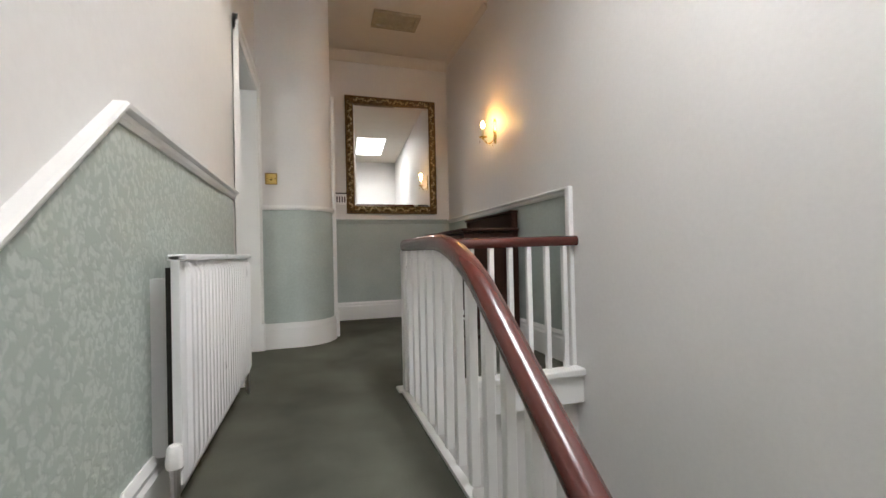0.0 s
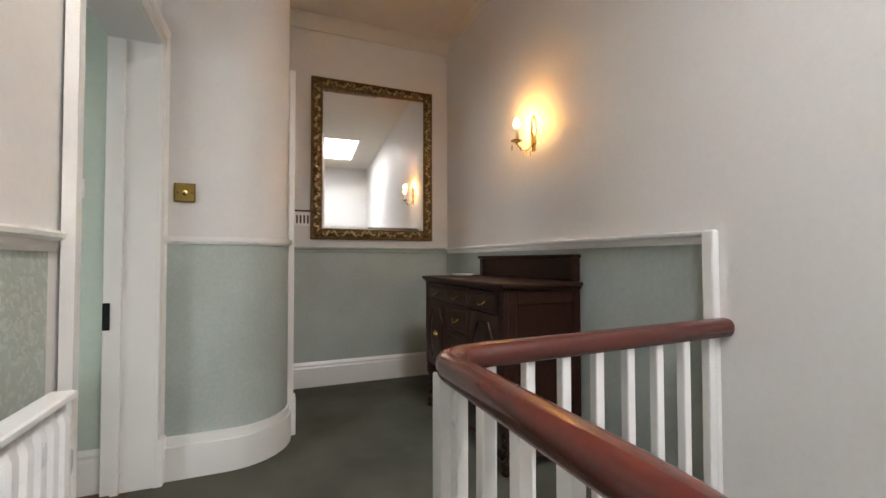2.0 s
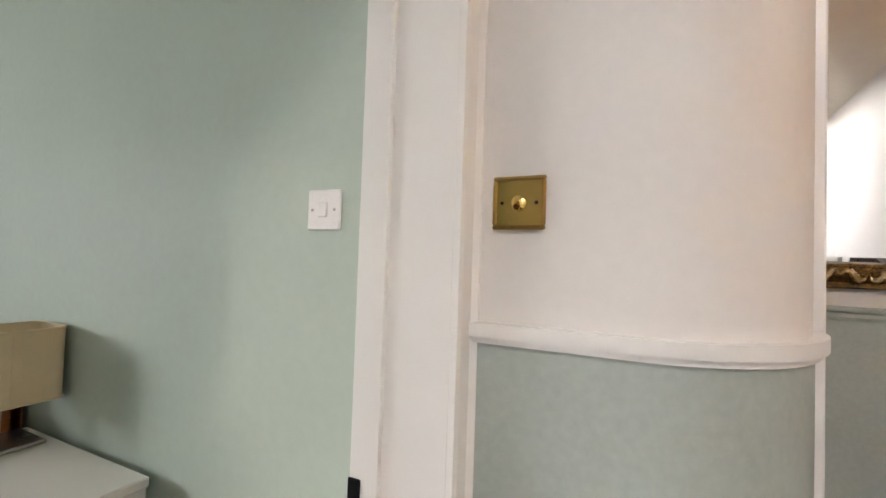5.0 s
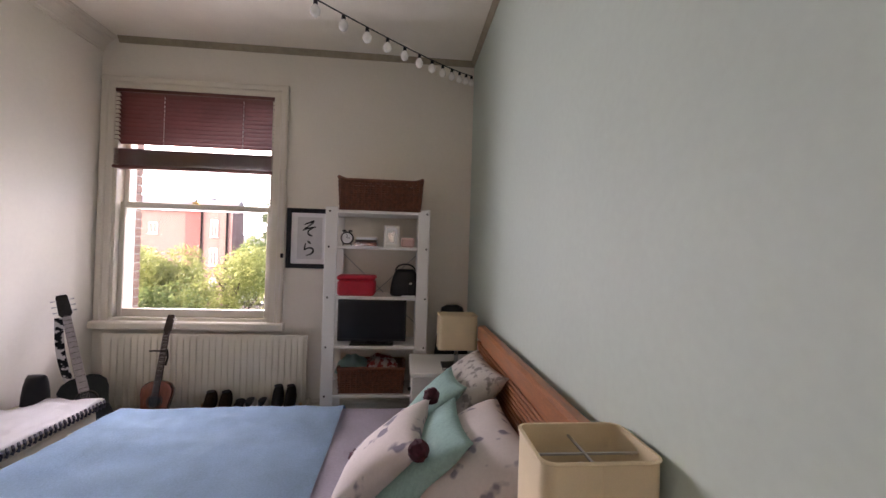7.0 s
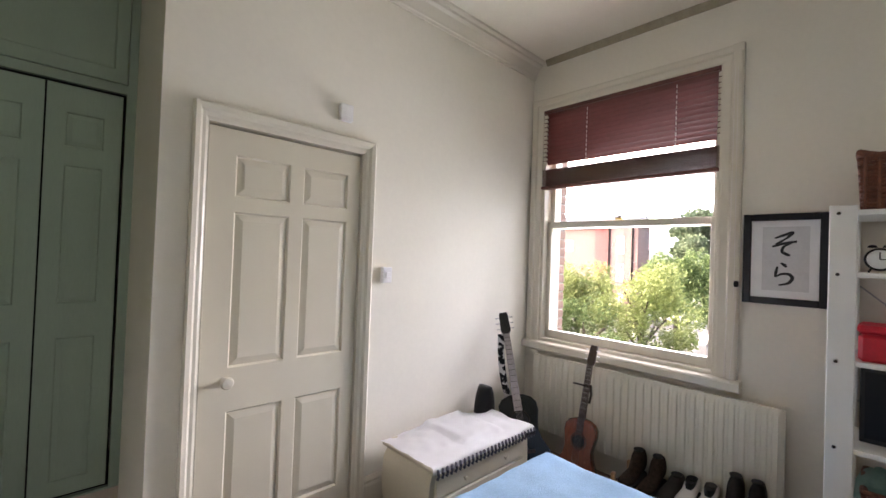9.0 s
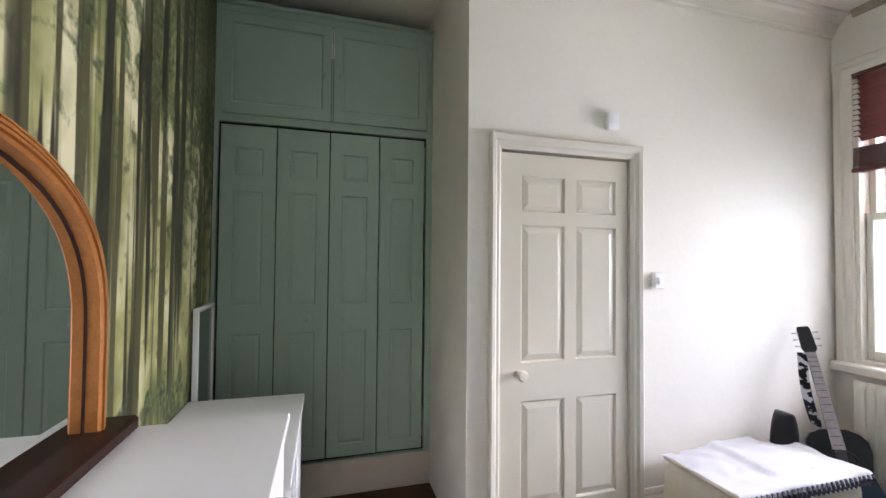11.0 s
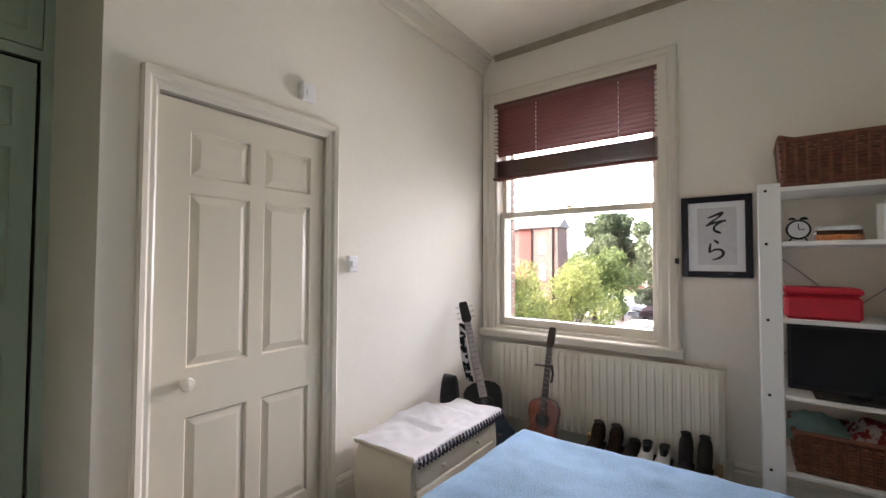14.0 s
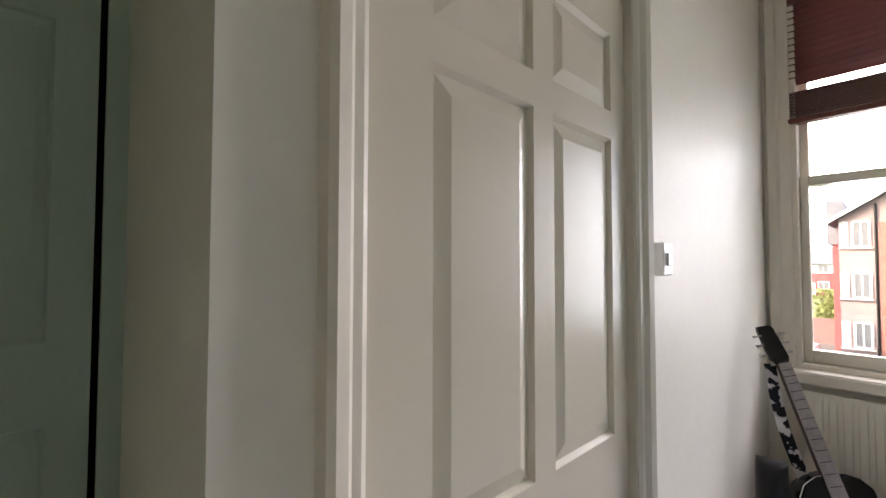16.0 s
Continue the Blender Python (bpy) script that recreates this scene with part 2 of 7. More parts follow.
def forest_material():
    """Mural wallpaper: tall dark trunks against yellow-green light, leaves above."""
    m = bpy.data.materials.new("forest_mural_wallpaper")
    m.use_nodes = True
    n, l = m.node_tree.nodes, m.node_tree.links
    b = n["Principled BSDF"]
    b.inputs["Roughness"].default_value = 0.55
    co = n.new("ShaderNodeTexCoord")

    def noise_tex(scale, detail, stretch, bend=0.0):
        mp = n.new("ShaderNodeMapping")
        mp.inputs["Scale"].default_value = stretch
        l.new(co.outputs["Object"], mp.inputs["Vector"])
        t = n.new("ShaderNodeTexNoise")
        t.inputs["Scale"].default_value = scale
        t.inputs["Detail"].default_value = detail
        t.inputs["Distortion"].default_value = bend
        l.new(mp.outputs["Vector"], t.inputs["Vector"])
        return t.outputs["Fac"]

    def ramp(fac, stops):
        r = n.new("ShaderNodeValToRGB")
        e = r.color_ramp.elements
        while len(e) < len(stops):
            e.new(0.5)
        for k, (p, c) in zip(e, stops):
            k.position, k.color = p, (*c, 1)
        l.new(fac, r.inputs["Fac"])
        return r.outputs["Color"]

    def mix(fac, a, c):
        x = n.new("ShaderNodeMix")
        x.data_type = "RGBA"
        l.new(fac, x.inputs["Factor"])
        for sock, v in ((x.inputs[6], a), (x.inputs[7], c)):
            if isinstance(v, tuple):
                sock.default_value = (*v, 1)
            else:
                l.new(v, sock)
        return x.outputs[2]

    glow = ramp(noise_tex(4.0, 8, (1, 1, 0.7)), [(0.32, (0.10, 0.115, 0.035)), (0.50, (0.36, 0.35, 0.14)), (0.66, (0.74, 0.69, 0.42))])
    thin = ramp(noise_tex(15, 3, (1, 1, 0.03), 0.35), [(0.51, (0, 0, 0)), (0.58, (1, 1, 1))])
    thick = ramp(noise_tex(9.5, 2, (1, 1, 0.03), 0.25), [(0.54, (0, 0, 0)), (0.57, (1, 1, 1))])
    sep = n.new("ShaderNodeSeparateXYZ")
    l.new(co.outputs["Object"], sep.inputs["Vector"])
    up = n.new("ShaderNodeMapRange")
    up.inputs["From Min"].default_value, up.inputs["From Max"].default_value = 1.3, 2.6
    up.inputs["To Min"].default_value, up.inputs["To Max"].default_value = -0.12, 0.17
    l.new(sep.outputs["Z"], up.inputs["Value"])
    add = n.new("ShaderNodeMath")
    l.new(noise_tex(15, 9, (1, 1, 1)), add.inputs[0])
    side = n.new("ShaderNodeMapRange")
    side.inputs["From Min"].default_value, side.inputs["From Max"].default_value = -2.3, -3.5
    side.inputs["To Min"].default_value, side.inputs["To Max"].default_value = -0.05, 0.14
    l.new(sep.outputs["Y"], side.inputs["Value"])
    both = n.new("ShaderNodeMath")
    l.new(up.outputs["Result"], both.inputs[0])
    l.new(side.outputs["Result"], both.inputs[1])
    l.new(both.outputs["Value"], add.inputs[1])
    leaf = ramp(add.outputs["Value"], [(0.50, (0, 0, 0)), (0.64, (0.85, 0.85, 0.85))])
    low = n.new("ShaderNodeMapRange")
    low.inputs["From Min"].default_value, low.inputs["From Max"].default_value = 1.15, 0.7
    low.inputs["To Min"].default_value, low.inputs["To Max"].default_value = -0.25, 0.2
    l.new(sep.outputs["Z"], low.inputs["Value"])
    add2 = n.new("ShaderNodeMath")
    l.new(noise_tex(12, 6, (1, 1, 0.6)), add2.inputs[0])
    l.new(low.outputs["Result"], add2.inputs[1])
    grass = ramp(add2.outputs["Value"], [(0.5, (0, 0, 0)), (0.6, (1, 1, 1))])
    bark = ramp(noise_tex(30, 5, (1, 1, 0.2)), [(0.3, (0.012, 0.014, 0.006)), (0.7, (0.055, 0.05, 0.022))])
    leafc = ramp(noise_tex(40, 5, (1, 1, 1)), [(0.35, (0.018, 0.03, 0.010)), (0.68, (0.15, 0.18, 0.07))])
    c = mix(thin, glow, (0.085, 0.08, 0.03))
    c = mix(leaf, c, leafc)
    c = mix(thick, c, bark)
    c = mix(grass, c, leafc)
    l.new(c, b.inputs["Base Color"])
    return m


FOREST = forest_material()


def spotted_material(name, ground, spot, scale, lo, hi):
    """Printed cotton: a scattered print on a pale ground."""
    m = mat(name, ground, 0.85, vary=0.06, scale=6, bump=0.12, bumpscale=9, spec=0.2)
    n, l = m.node_tree.nodes, m.node_tree.links
    co = n["Texture Coordinate"]
    noi = n.new("ShaderNodeTexNoise")
    noi.inputs["Scale"].default_value = scale
    noi.inputs["Detail"].default_value = 2.5
    l.new(co.outputs["Object"], noi.inputs["Vector"])
    r = n.new("ShaderNodeValToRGB")
    r.color_ramp.elements[0].position, r.color_ramp.elements[1].position = lo, hi
    l.new(noi.outputs["Fac"], r.inputs["Fac"])
    mx = n.new("ShaderNodeMix")
    mx.data_type = "RGBA"
    l.new(r.outputs["Color"], mx.inputs["Factor"])
    l.new(n["Color Ramp"].outputs["Color"], mx.inputs[6])
    mx.inputs[7].default_value = (*spot, 1)
    l.new(mx.outputs[2], n["Principled BSDF"].inputs["Base Color"])
    return m


PILLOW_PRINT = spotted_material("printed_pillow_cotton", (0.60, 0.54, 0.52), (0.22, 0.20, 0.24), 11, 0.60, 0.66)
PILLOW_STRIPE = spotted_material("grey_patterned_cotton", (0.56, 0.53, 0.49), (0.25, 0.23, 0.22), 24, 0.52, 0.62)
CLOTH_RED = spotted_material("red_white_cloth", (0.62, 0.52, 0.50), (0.30, 0.04, 0.04), 26, 0.48, 0.54)

# ---------------------------------------------------------------- mesh helpers


def box(bm, x0, x1, y0, y1, z0, z1, bevel=0.0, seg=1):
    v = bmesh.ops.create_cube(bm, size=1.0)["verts"]
    for q in v:
        q.co = Vector((x0 + (q.co.x + 0.5) * (x1 - x0), y0 + (q.co.y + 0.5) * (y1 - y0), z0 + (q.co.z + 0.5) * (z1 - z0)))
    if bevel:
        e = list({e for q in v for e in q.link_edges})
        return [q for f in bmesh.ops.bevel(bm, geom=e, offset=bevel, segments=seg, affect="EDGES", profile=0.5)["faces"] for q in f.verts]
    return v


def ring_mesh(bm, rings, cap=True, closed=False):
    """Skins a list of rings of points."""
    made = [[bm.verts.new(p) for p in r] for r in rings]
    n = len(made[0])
    pairs = list(zip(made, made[1:])) + ([(made[-1], made[0])] if closed else [])
    for a, b in pairs:
        for i in range(n):
            bm.faces.new((a[i], a[(i + 1) % n], b[(i + 1) % n], b[i]))
    if cap and not closed:
        bm.faces.new(made[0][::-1])
        bm.faces.new(made[-1])
    return made


def tube(bm, pts, r, seg=10, flat=1.0, closed=False, upv=(0, 0, 1)):
    """A round or oval bar along points; r is one radius or one per point."""
    pts = [Vector(p) for p in pts]
    rings = []
    for i, p in enumerate(pts):
        a = pts[i - 1] if (i or closed) else p
        b = pts[(i + 1) % len(pts)] if (i < len(pts) - 1 or closed) else p
        d = (b - a).normalized()
        u = Vector(upv)
        if abs(d.dot(u)) > 0.95:
            u = Vector((1, 0, 0))
        s = d.cross(u).normalized()
        u = s.cross(d).normalized()
        rad = r[i] if isinstance(r, (list, tuple)) else r
        rings.append([p + s * math.cos(k * math.tau / seg) * rad + u * math.sin(k * math.tau / seg) * rad * flat for k in range(seg)])
    ring_mesh(bm, rings, closed=closed)


def lathe(bm, prof, cx, cy, cz=0.0, seg=20, m=None):
    rings = []
    for r, z in prof:
        ring = [Vector((cx + r * math.cos(k * math.tau / seg), cy + r * math.sin(k * math.tau / seg), cz + z)) for k in range(seg)]
        rings.append([m @ p for p in ring] if m else ring)
    ring_mesh(bm, rings)


def sweep(bm, prof, axis, a, b):
    """A moulding: profile points (u, v) swept along an axis. axis 'x': u is y, v is z; 'y': u is x, v is z; 'z': u is x, v is y."""
    put = {"x": lambda w, u, v: (w, u, v), "y": lambda w, u, v: (u, w, v), "z": lambda w, u, v: (u, v, w)}[axis]
    ring_mesh(bm, [[Vector(put(w, u, v)) for u, v in prof] for w in (a, b)])


def finish(bm, name, material, smooth=False, angle=35):
    bmesh.ops.recalc_face_normals(bm, faces=bm.faces[:])
    me = bpy.data.meshes.new(name)
    bm.to_mesh(me)
    bm.free()
    me.materials.append(material)
    if smooth:
        for p in me.polygons:
            p.use_smooth = True
        me.set_sharp_from_angle(angle=radians(angle))
    return me


def part(name, bm, material, parent, label="", smooth=False, angle=35):
    """Links a bmesh, built in world places, as one mesh under a thing or a part."""
    ob = new(name, finish(bm, name, material, smooth, angle))
    ob.parent = parent
    w = Matrix.Identity(4)
    p = parent
    while p:
        w = Matrix.Translation(p.location) @ w if p.parent is None else w
        p = p.parent
    ob.matrix_parent_inverse = w.inverted() if parent.parent is None else Matrix.Identity(4)
    if label:
        ob["label"] = label
    return ob


def thing(name, x, y, z, label, category, group="", kind=""):
    ob = new(name)
    ob.location = (x, y, z)
    ob.empty_display_size = 0.1
    return tagged(ob, label, category, group, kind)


def solid(name, bm, material, label, category, group="", kind="", smooth=False, angle=35):
    return tagged(new(name, finish(bm, name, material, smooth, angle)), label, category, group, kind)


def struct(name, bm, material, label, category, smooth=False, angle=35):
    return solid(name, bm, material, label, category, "", "structure", smooth, angle)


B = bmesh.new


def boxes(*rows, bevel=0.0):
    bm = B()
    for r in rows:
        box(bm, *r, bevel=bevel)
    return bm


# ---------------------------------------------------------------- the house's shell
CEIL = 3.03
SOUTH, EAST, HALL_W, HALL_E, HALL_N, HALL_S = -2.94, 3.82, 3.99, 5.98, 1.235, -4.45
STAIR_Y, RISE, GOING = -2.43, 0.182, 0.235

# bedroom
struct("floor_bedroom", boxes((-0.02, EAST + 0.09, -4.3, 0.02, -0.12, 0.0)), BROWN_FLOOR, "dark brown carpeted bedroom floor", "floor")
struct("ceiling_bedroom", boxes((-0.3, 3.9, -4.3, 0.15, CEIL, CEIL + 0.12)), BED_CEIL, "cream painted bedroom ceiling", "ceiling")
WY0, WY1, WZ0, WZ1 = -2.84, -1.61, 0.80, 2.66
struct("wall_west", boxes((-0.3, 0, -3.1, WY0, -0.12, CEIL), (-0.3, 0, WY1, 0.15, -0.12, CEIL), (-0.3, 0, WY0, WY1, -0.12, WZ0),
                          (-0.3, 0, WY0, WY1, WZ1, CEIL)), BED_WALL, "off-white painted window wall", "wall")
struct("wall_north", boxes((0, 3.985, 0, 0.15, -0.12, CEIL)), BED_GREEN, "pale sage green painted wall behind the bed", "wall")
struct("wall_south", boxes((0, 1.595, -3.08, SOUTH, -0.12, CEIL), (2.37, 2.535, -3.08, SOUTH, -0.12, CEIL), (1.595, 2.37, -3.08, SOUTH, 1.995, CEIL),
                           (2.40, 2.535, -4.2, -3.08, -0.12, CEIL), (1.5, 2.4, -3.2, -3.12, -0.12, 2.2)), BED_WALL, "off-white painted wall with a panelled door", "wall")
struct("wall_alcove", boxes((2.40, 3.9, -4.3, -4.2, -0.12, CEIL)), BED_WALL, "wall behind the fitted wardrobe", "wall")
struct("wall_east", boxes((EAST, 3.9, -4.2, -0.92, -0.12, CEIL), (EAST, 3.9, -0.92, 0.0, 2.05, CEIL)), FOREST,
       "wall papered with a forest mural of tall trunks", "wall")
# hall
struct("wall_stairs", boxes((3.9, HALL_W, HALL_S, -0.92, -3.2, CEIL), (3.9, HALL_W, -0.92, 0.0, 2.05, CEIL)), HALL_UPPER,
       "off-white wall along the stairs and landing", "wall")
struct("wall_hall_east", boxes((HALL_E, HALL_E + 0.15, HALL_S, HALL_N + 0.15, -3.2, CEIL)), HALL_UPPER, "tall off-white stairwell wall", "wall")
struct("wall_hall_north", boxes((4.4, HALL_E, HALL_N, HALL_N + 0.15, -0.2, CEIL)), HALL_UPPER, "off-white end wall of the landing", "wall")
struct("wall_hall_south", boxes((3.9, HALL_E + 0.15, HALL_S - 0.15, HALL_S, -3.2, CEIL)), HALL_UPPER, "off-white wall at the foot of the flight", "wall")
SKY_X0, SKY_X1, SKY_Y0, SKY_Y1 = 4.98, 5.57, -3.6, -2.22
struct("ceiling_hall", boxes((3.9, SKY_X0, HALL_S, HALL_N + 0.15, CEIL, CEIL + 0.4), (SKY_X1, HALL_E + 0.15, HALL_S, HALL_N + 0.15, CEIL, CEIL + 0.4),
                             (SKY_X0, SKY_X1, HALL_S, SKY_Y0, CEIL, CEIL + 0.4), (SKY_X0, SKY_X1, SKY_Y1, HALL_N + 0.15, CEIL, CEIL + 0.4)), HALL_CEIL,
       "off-white painted landing ceiling with a roof window", "ceiling")


def curve_points(r_off, n=14):
    """The plan of the rounded wall between the bedroom door and the next doorway."""
    pts = [(HALL_W + 0.02, 0.0 - r_off)]
    for k in range(n + 1):
        a = -math.pi / 2 + k / n * math.pi / 2
        pts.append((4.28 + math.cos(a) * (0.29 + r_off), 0.29 + math.sin(a) * (0.29 + r_off)))
    return pts


def curved_band(z0, z1, off, back=0.0):
    bm = B()
    out, inn = curve_points(off), curve_points(back)
    ring_mesh(bm, [[Vector((x, y, z0)) for x, y in out] + [Vector((x, y, z0)) for x, y in inn[::-1]],
                   [Vector((x, y, z1)) for x, y in out] + [Vector((x, y, z1)) for x, y in inn[::-1]]])
    return bm


cw = B()
plan = curve_points(0.0) + [(4.57, 0.42), (4.40, 0.42), (HALL_W + 0.02, 0.12)]
ring_mesh(cw, [[Vector((x, y, z)) for x, y in plan] for z in (-0.1, CEIL)])
box(cw, 4.45, 4.57, 0.42, HALL_N, -0.1, CEIL)
box(cw, 3.9855, 4.0105, 0.001, 0.14, -0.1, CEIL)
struct("wall_curved", cw, HALL_UPPER, "rounded off-white corner wall beside the bedroom door", "wall", smooth=True, angle=30)

# landing floor and stairs
fl = B()
ring_mesh(fl, [[Vector((x, y, z)) for x, y in ((3.9, STAIR_Y), (4.845, STAIR_Y), (4.845, -1.36), (HALL_E, -1.36), (HALL_E, HALL_N), (4.0, HALL_N), (4.0, 0.0), (3.9, 0.0))] for z in (-0.2, 0.0)])
struct("floor_landing", fl, CARPET,
       "grey-green carpeted landing floor", "floor")
st = thing("stairs", 4.4, STAIR_Y, -0.2, "carpeted stairs that climb to the landing", "stairs", kind="structure")
for k in range(1, 9):
    bm = B()
    y1 = STAIR_Y - (k - 1) * GOING
    box(bm, HALL_W + 0.012, 4.845, max(y1 - GOING - 0.02, HALL_S), y1, -k * RISE - 0.18, -k * RISE, bevel=0.012)
    part("step", bm, CARPET, st)
struct("floor_lower", boxes((3.9, HALL_E, HALL_S, -1.2, -3.2, -3.1)), CARPET, "carpeted floor far below in the stairwell", "floor")
struct("wall_under_landing", boxes((4.845, HALL_E, -1.30, -1.22, -3.1, -0.2), (4.79, 4.845, HALL_S, -1.30, -3.1, -1.5)), HALL_UPPER, "plain wall under the landing edge", "wall")
fa = B()
box(fa, 4.85, HALL_E, -1.372, -1.30, -0.20, -0.035, bevel=0.004)
box(fa, 4.83, HALL_E, -1.40, -1.30, -0.032, 0.012, bevel=0.010, seg=2)
struct("trim_landing_edge", fa, GLOSS, "white gloss fascia and nosing of the landing", "trim")
sb = B()
sweep(sb, [(STAIR_Y + 0.0, 0.05), (STAIR_Y - 0.0, -0.28), (HALL_S, -0.28 - 2.02 * 0.774), (HALL_S, 0.05 - 2.02 * 0.774)], "x", 4.845, 4.885)
box(sb, 4.846, 4.876, STAIR_Y, -1.41, -0.2, 0.012)
struct("trim_stair_string", sb, GLOSS, "white gloss outer string of the stairs", "trim")

# dado panels, rails and skirting of the hall
DZ0, DZ1 = 1.085, 1.135
SK = 0.20
PITCH = 0.80


def rail_profile(side, off=0.0):
    """Profile of a dado rail on a wall at off; side is the way it stands out."""
    return [(off, DZ0), (off + side * 0.010, DZ0), (off + side * 0.016, DZ0 + 0.012), (off + side * 0.018, DZ0 + 0.026),
            (off + side * 0.032, DZ0 + 0.034), (off + side * 0.034, DZ1 - 0.006), (off + side * 0.026, DZ1), (off, DZ1)]


def skirt_profile(side, off=0.0, h=SK):
    return [(off, 0), (off + side * 0.022, 0), (off + side * 0.022, h - 0.05), (off + side * 0.016, h - 0.036), (off + side * 0.018, h - 0.022),
            (off + side * 0.008, h), (off, h)]


dp = B()
low = HALL_S
ring_mesh(dp, [[Vector((x, y, z)) for y, z in ((-1.03, 0.0), (STAIR_Y, 0.0), (low, -(STAIR_Y - low) * PITCH), (low, 1.06 - (STAIR_Y - low) * PITCH),
                                               (STAIR_Y, 1.06), (-1.03, 1.06))] for x in (HALL_W, HALL_W + 0.004)])
struct("trim_wallpaper_west", dp, EMBOSSED, "sage wallpaper embossed with small leaves", "wallpaper")
dr = B()
prof = [(u, v - 0.035) for u, v in rail_profile(1, HALL_W)]
sweep(dr, prof, "y", STAIR_Y, -1.012)
ring_mesh(dr, [[Vector((u, STAIR_Y, v)) for u, v in prof], [Vector((u, low, v - (STAIR_Y - low) * PITCH)) for u, v in prof]])
struct("trim_dado_west", dr, GLOSS, "white moulded dado rail that drops along the stairs", "dado rail")
sw = B()
sweep(sw, skirt_profile(1, HALL_W), "y", STAIR_Y, -1.03)
prof = skirt_profile(1, HALL_W)
ring_mesh(sw, [[Vector((u, STAIR_Y, v)) for u, v in prof], [Vector((u, low, v - (STAIR_Y - low) * PITCH)) for u, v in prof]])
struct("baseboard_west", sw, GLOSS, "white skirting board along landing and stairs", "skirting")
# rounded corner
struct("trim_dado_panel_curved", curved_band(0.0, 1.115, 0.003), HALL_SAGE, "sage green painted dado on the rounded wall", "dado", smooth=True)
struct("trim_dado_curved", curved_band(1.118, 1.142, 0.022), GLOSS, "moulded dado rail round the rounded wall", "dado rail", smooth=True)
struct("trim_dado_curved_bead", curved_band(1.106, 1.1185, 0.012), GLOSS, "bead under the rounded dado rail", "dado rail", smooth=True)
struct("baseboard_curved", curved_band(0.0, 0.155, 0.024), GLOSS, "white skirting round the rounded wall", "skirting", smooth=True)
struct("baseboard_curved_bead", curved_band(0.155, 0.20, 0.013), GLOSS, "bead of the rounded skirting", "skirting", smooth=True)
# end wall and east wall
struct("trim_dado_panel_north", boxes((4.57, HALL_E, HALL_N - 0.004, HALL_N, 0.0, 1.09)), HALL_SAGE, "sage green painted dado on the end wall", "dado")
struct("trim_dado_panel_east", boxes((HALL_E - 0.004, HALL_E, -1.28, HALL_N - 0.004, 0.0, 1.09)), HALL_SAGE, "sage green painted dado with scuff marks", "dado")
bm = B()
sweep(bm, rail_profile(-1, HALL_N), "x", 4.57, HALL_E)
struct("trim_dado_north", bm, HALL_SAGE, "painted dado rail on the end wall", "dado rail")
bm = B()
sweep(bm, rail_profile(-1, HALL_E), "y", -1.26, HALL_N - 0.034)
box(bm, HALL_E - 0.034, HALL_E, -1.305, -1.258, 0.0, DZ1, bevel=0.008, seg=2)
struct("trim_dado_east", bm, GLOSS, "white dado rail with an upright end piece", "dado rail")
bm = B()
sweep(bm, skirt_profile(-1, HALL_N), "x", 4.57, HALL_E)
struct("baseboard_north", bm, GLOSS, "white skirting board of the end wall", "skirting")
bm = B()
sweep(bm, skirt_profile(-1, HALL_E), "y", -1.258, HALL_N - 0.022)
struct("baseboard_east", bm, GLOSS, "white skirting board beside the sideboard", "skirting")
# cornice of the landing
bm = B()
cp = [(0, -0.10), (-0.014, -0.10), (-0.018, -0.085), (-0.05, -0.03), (-0.075, -0.018), (-0.08, 0), (0, 0)]
sweep(bm, [(HALL_N + u, CEIL + v) for u, v in cp], "x", 4.57, HALL_E)
struct("trim_cornice_north", bm, HALL_CEIL, "plaster cornice over the landing mirror", "cornice", smooth=True)
bm = B()
sweep(bm, [(HALL_E + u * 0.5, CEIL + v * 0.5) for u, v in cp], "y", -0.05, HALL_N - 0.08)
struct("trim_cornice_east", bm, HALL_CEIL, "small plaster moulding along the ceiling", "cornice", smooth=True)
# loft hatch
bm = boxes((4.99, 5.44, 0.30, 0.34, CEIL - 0.028, CEIL), (4.99, 5.44, 0.54, 0.58, CEIL - 0.028, CEIL), (4.99, 5.03, 0.34, 0.54, CEIL - 0.028, CEIL),
           (5.40, 5.44, 0.34, 0.54, CEIL - 0.028, CEIL), (5.03, 5.40, 0.34, 0.54, CEIL - 0.006, CEIL))
struct("loft_hatch", bm, DUSTY, "small framed hatch in the landing ceiling", "hatch")
# roof window frame and pane
rw = thing("window_roof", 5.27, -2.9, CEIL + 0.36, "bright roof window above the stairs", "window", kind="structure")
part("window_frame", boxes((SKY_X0, SKY_X0 + 0.02, SKY_Y0, SKY_Y1, CEIL - 0.012, CEIL + 0.3), (SKY_X1 - 0.02, SKY_X1, SKY_Y0, SKY_Y1, CEIL - 0.012, CEIL + 0.3),
                           (SKY_X0 + 0.02, SKY_X1 - 0.02, SKY_Y0, SKY_Y0 + 0.02, CEIL - 0.012, CEIL + 0.3), (SKY_X0 + 0.02, SKY_X1 - 0.02, SKY_Y1 - 0.02, SKY_Y1, CEIL - 0.012, CEIL + 0.3)), GLOSS, rw)

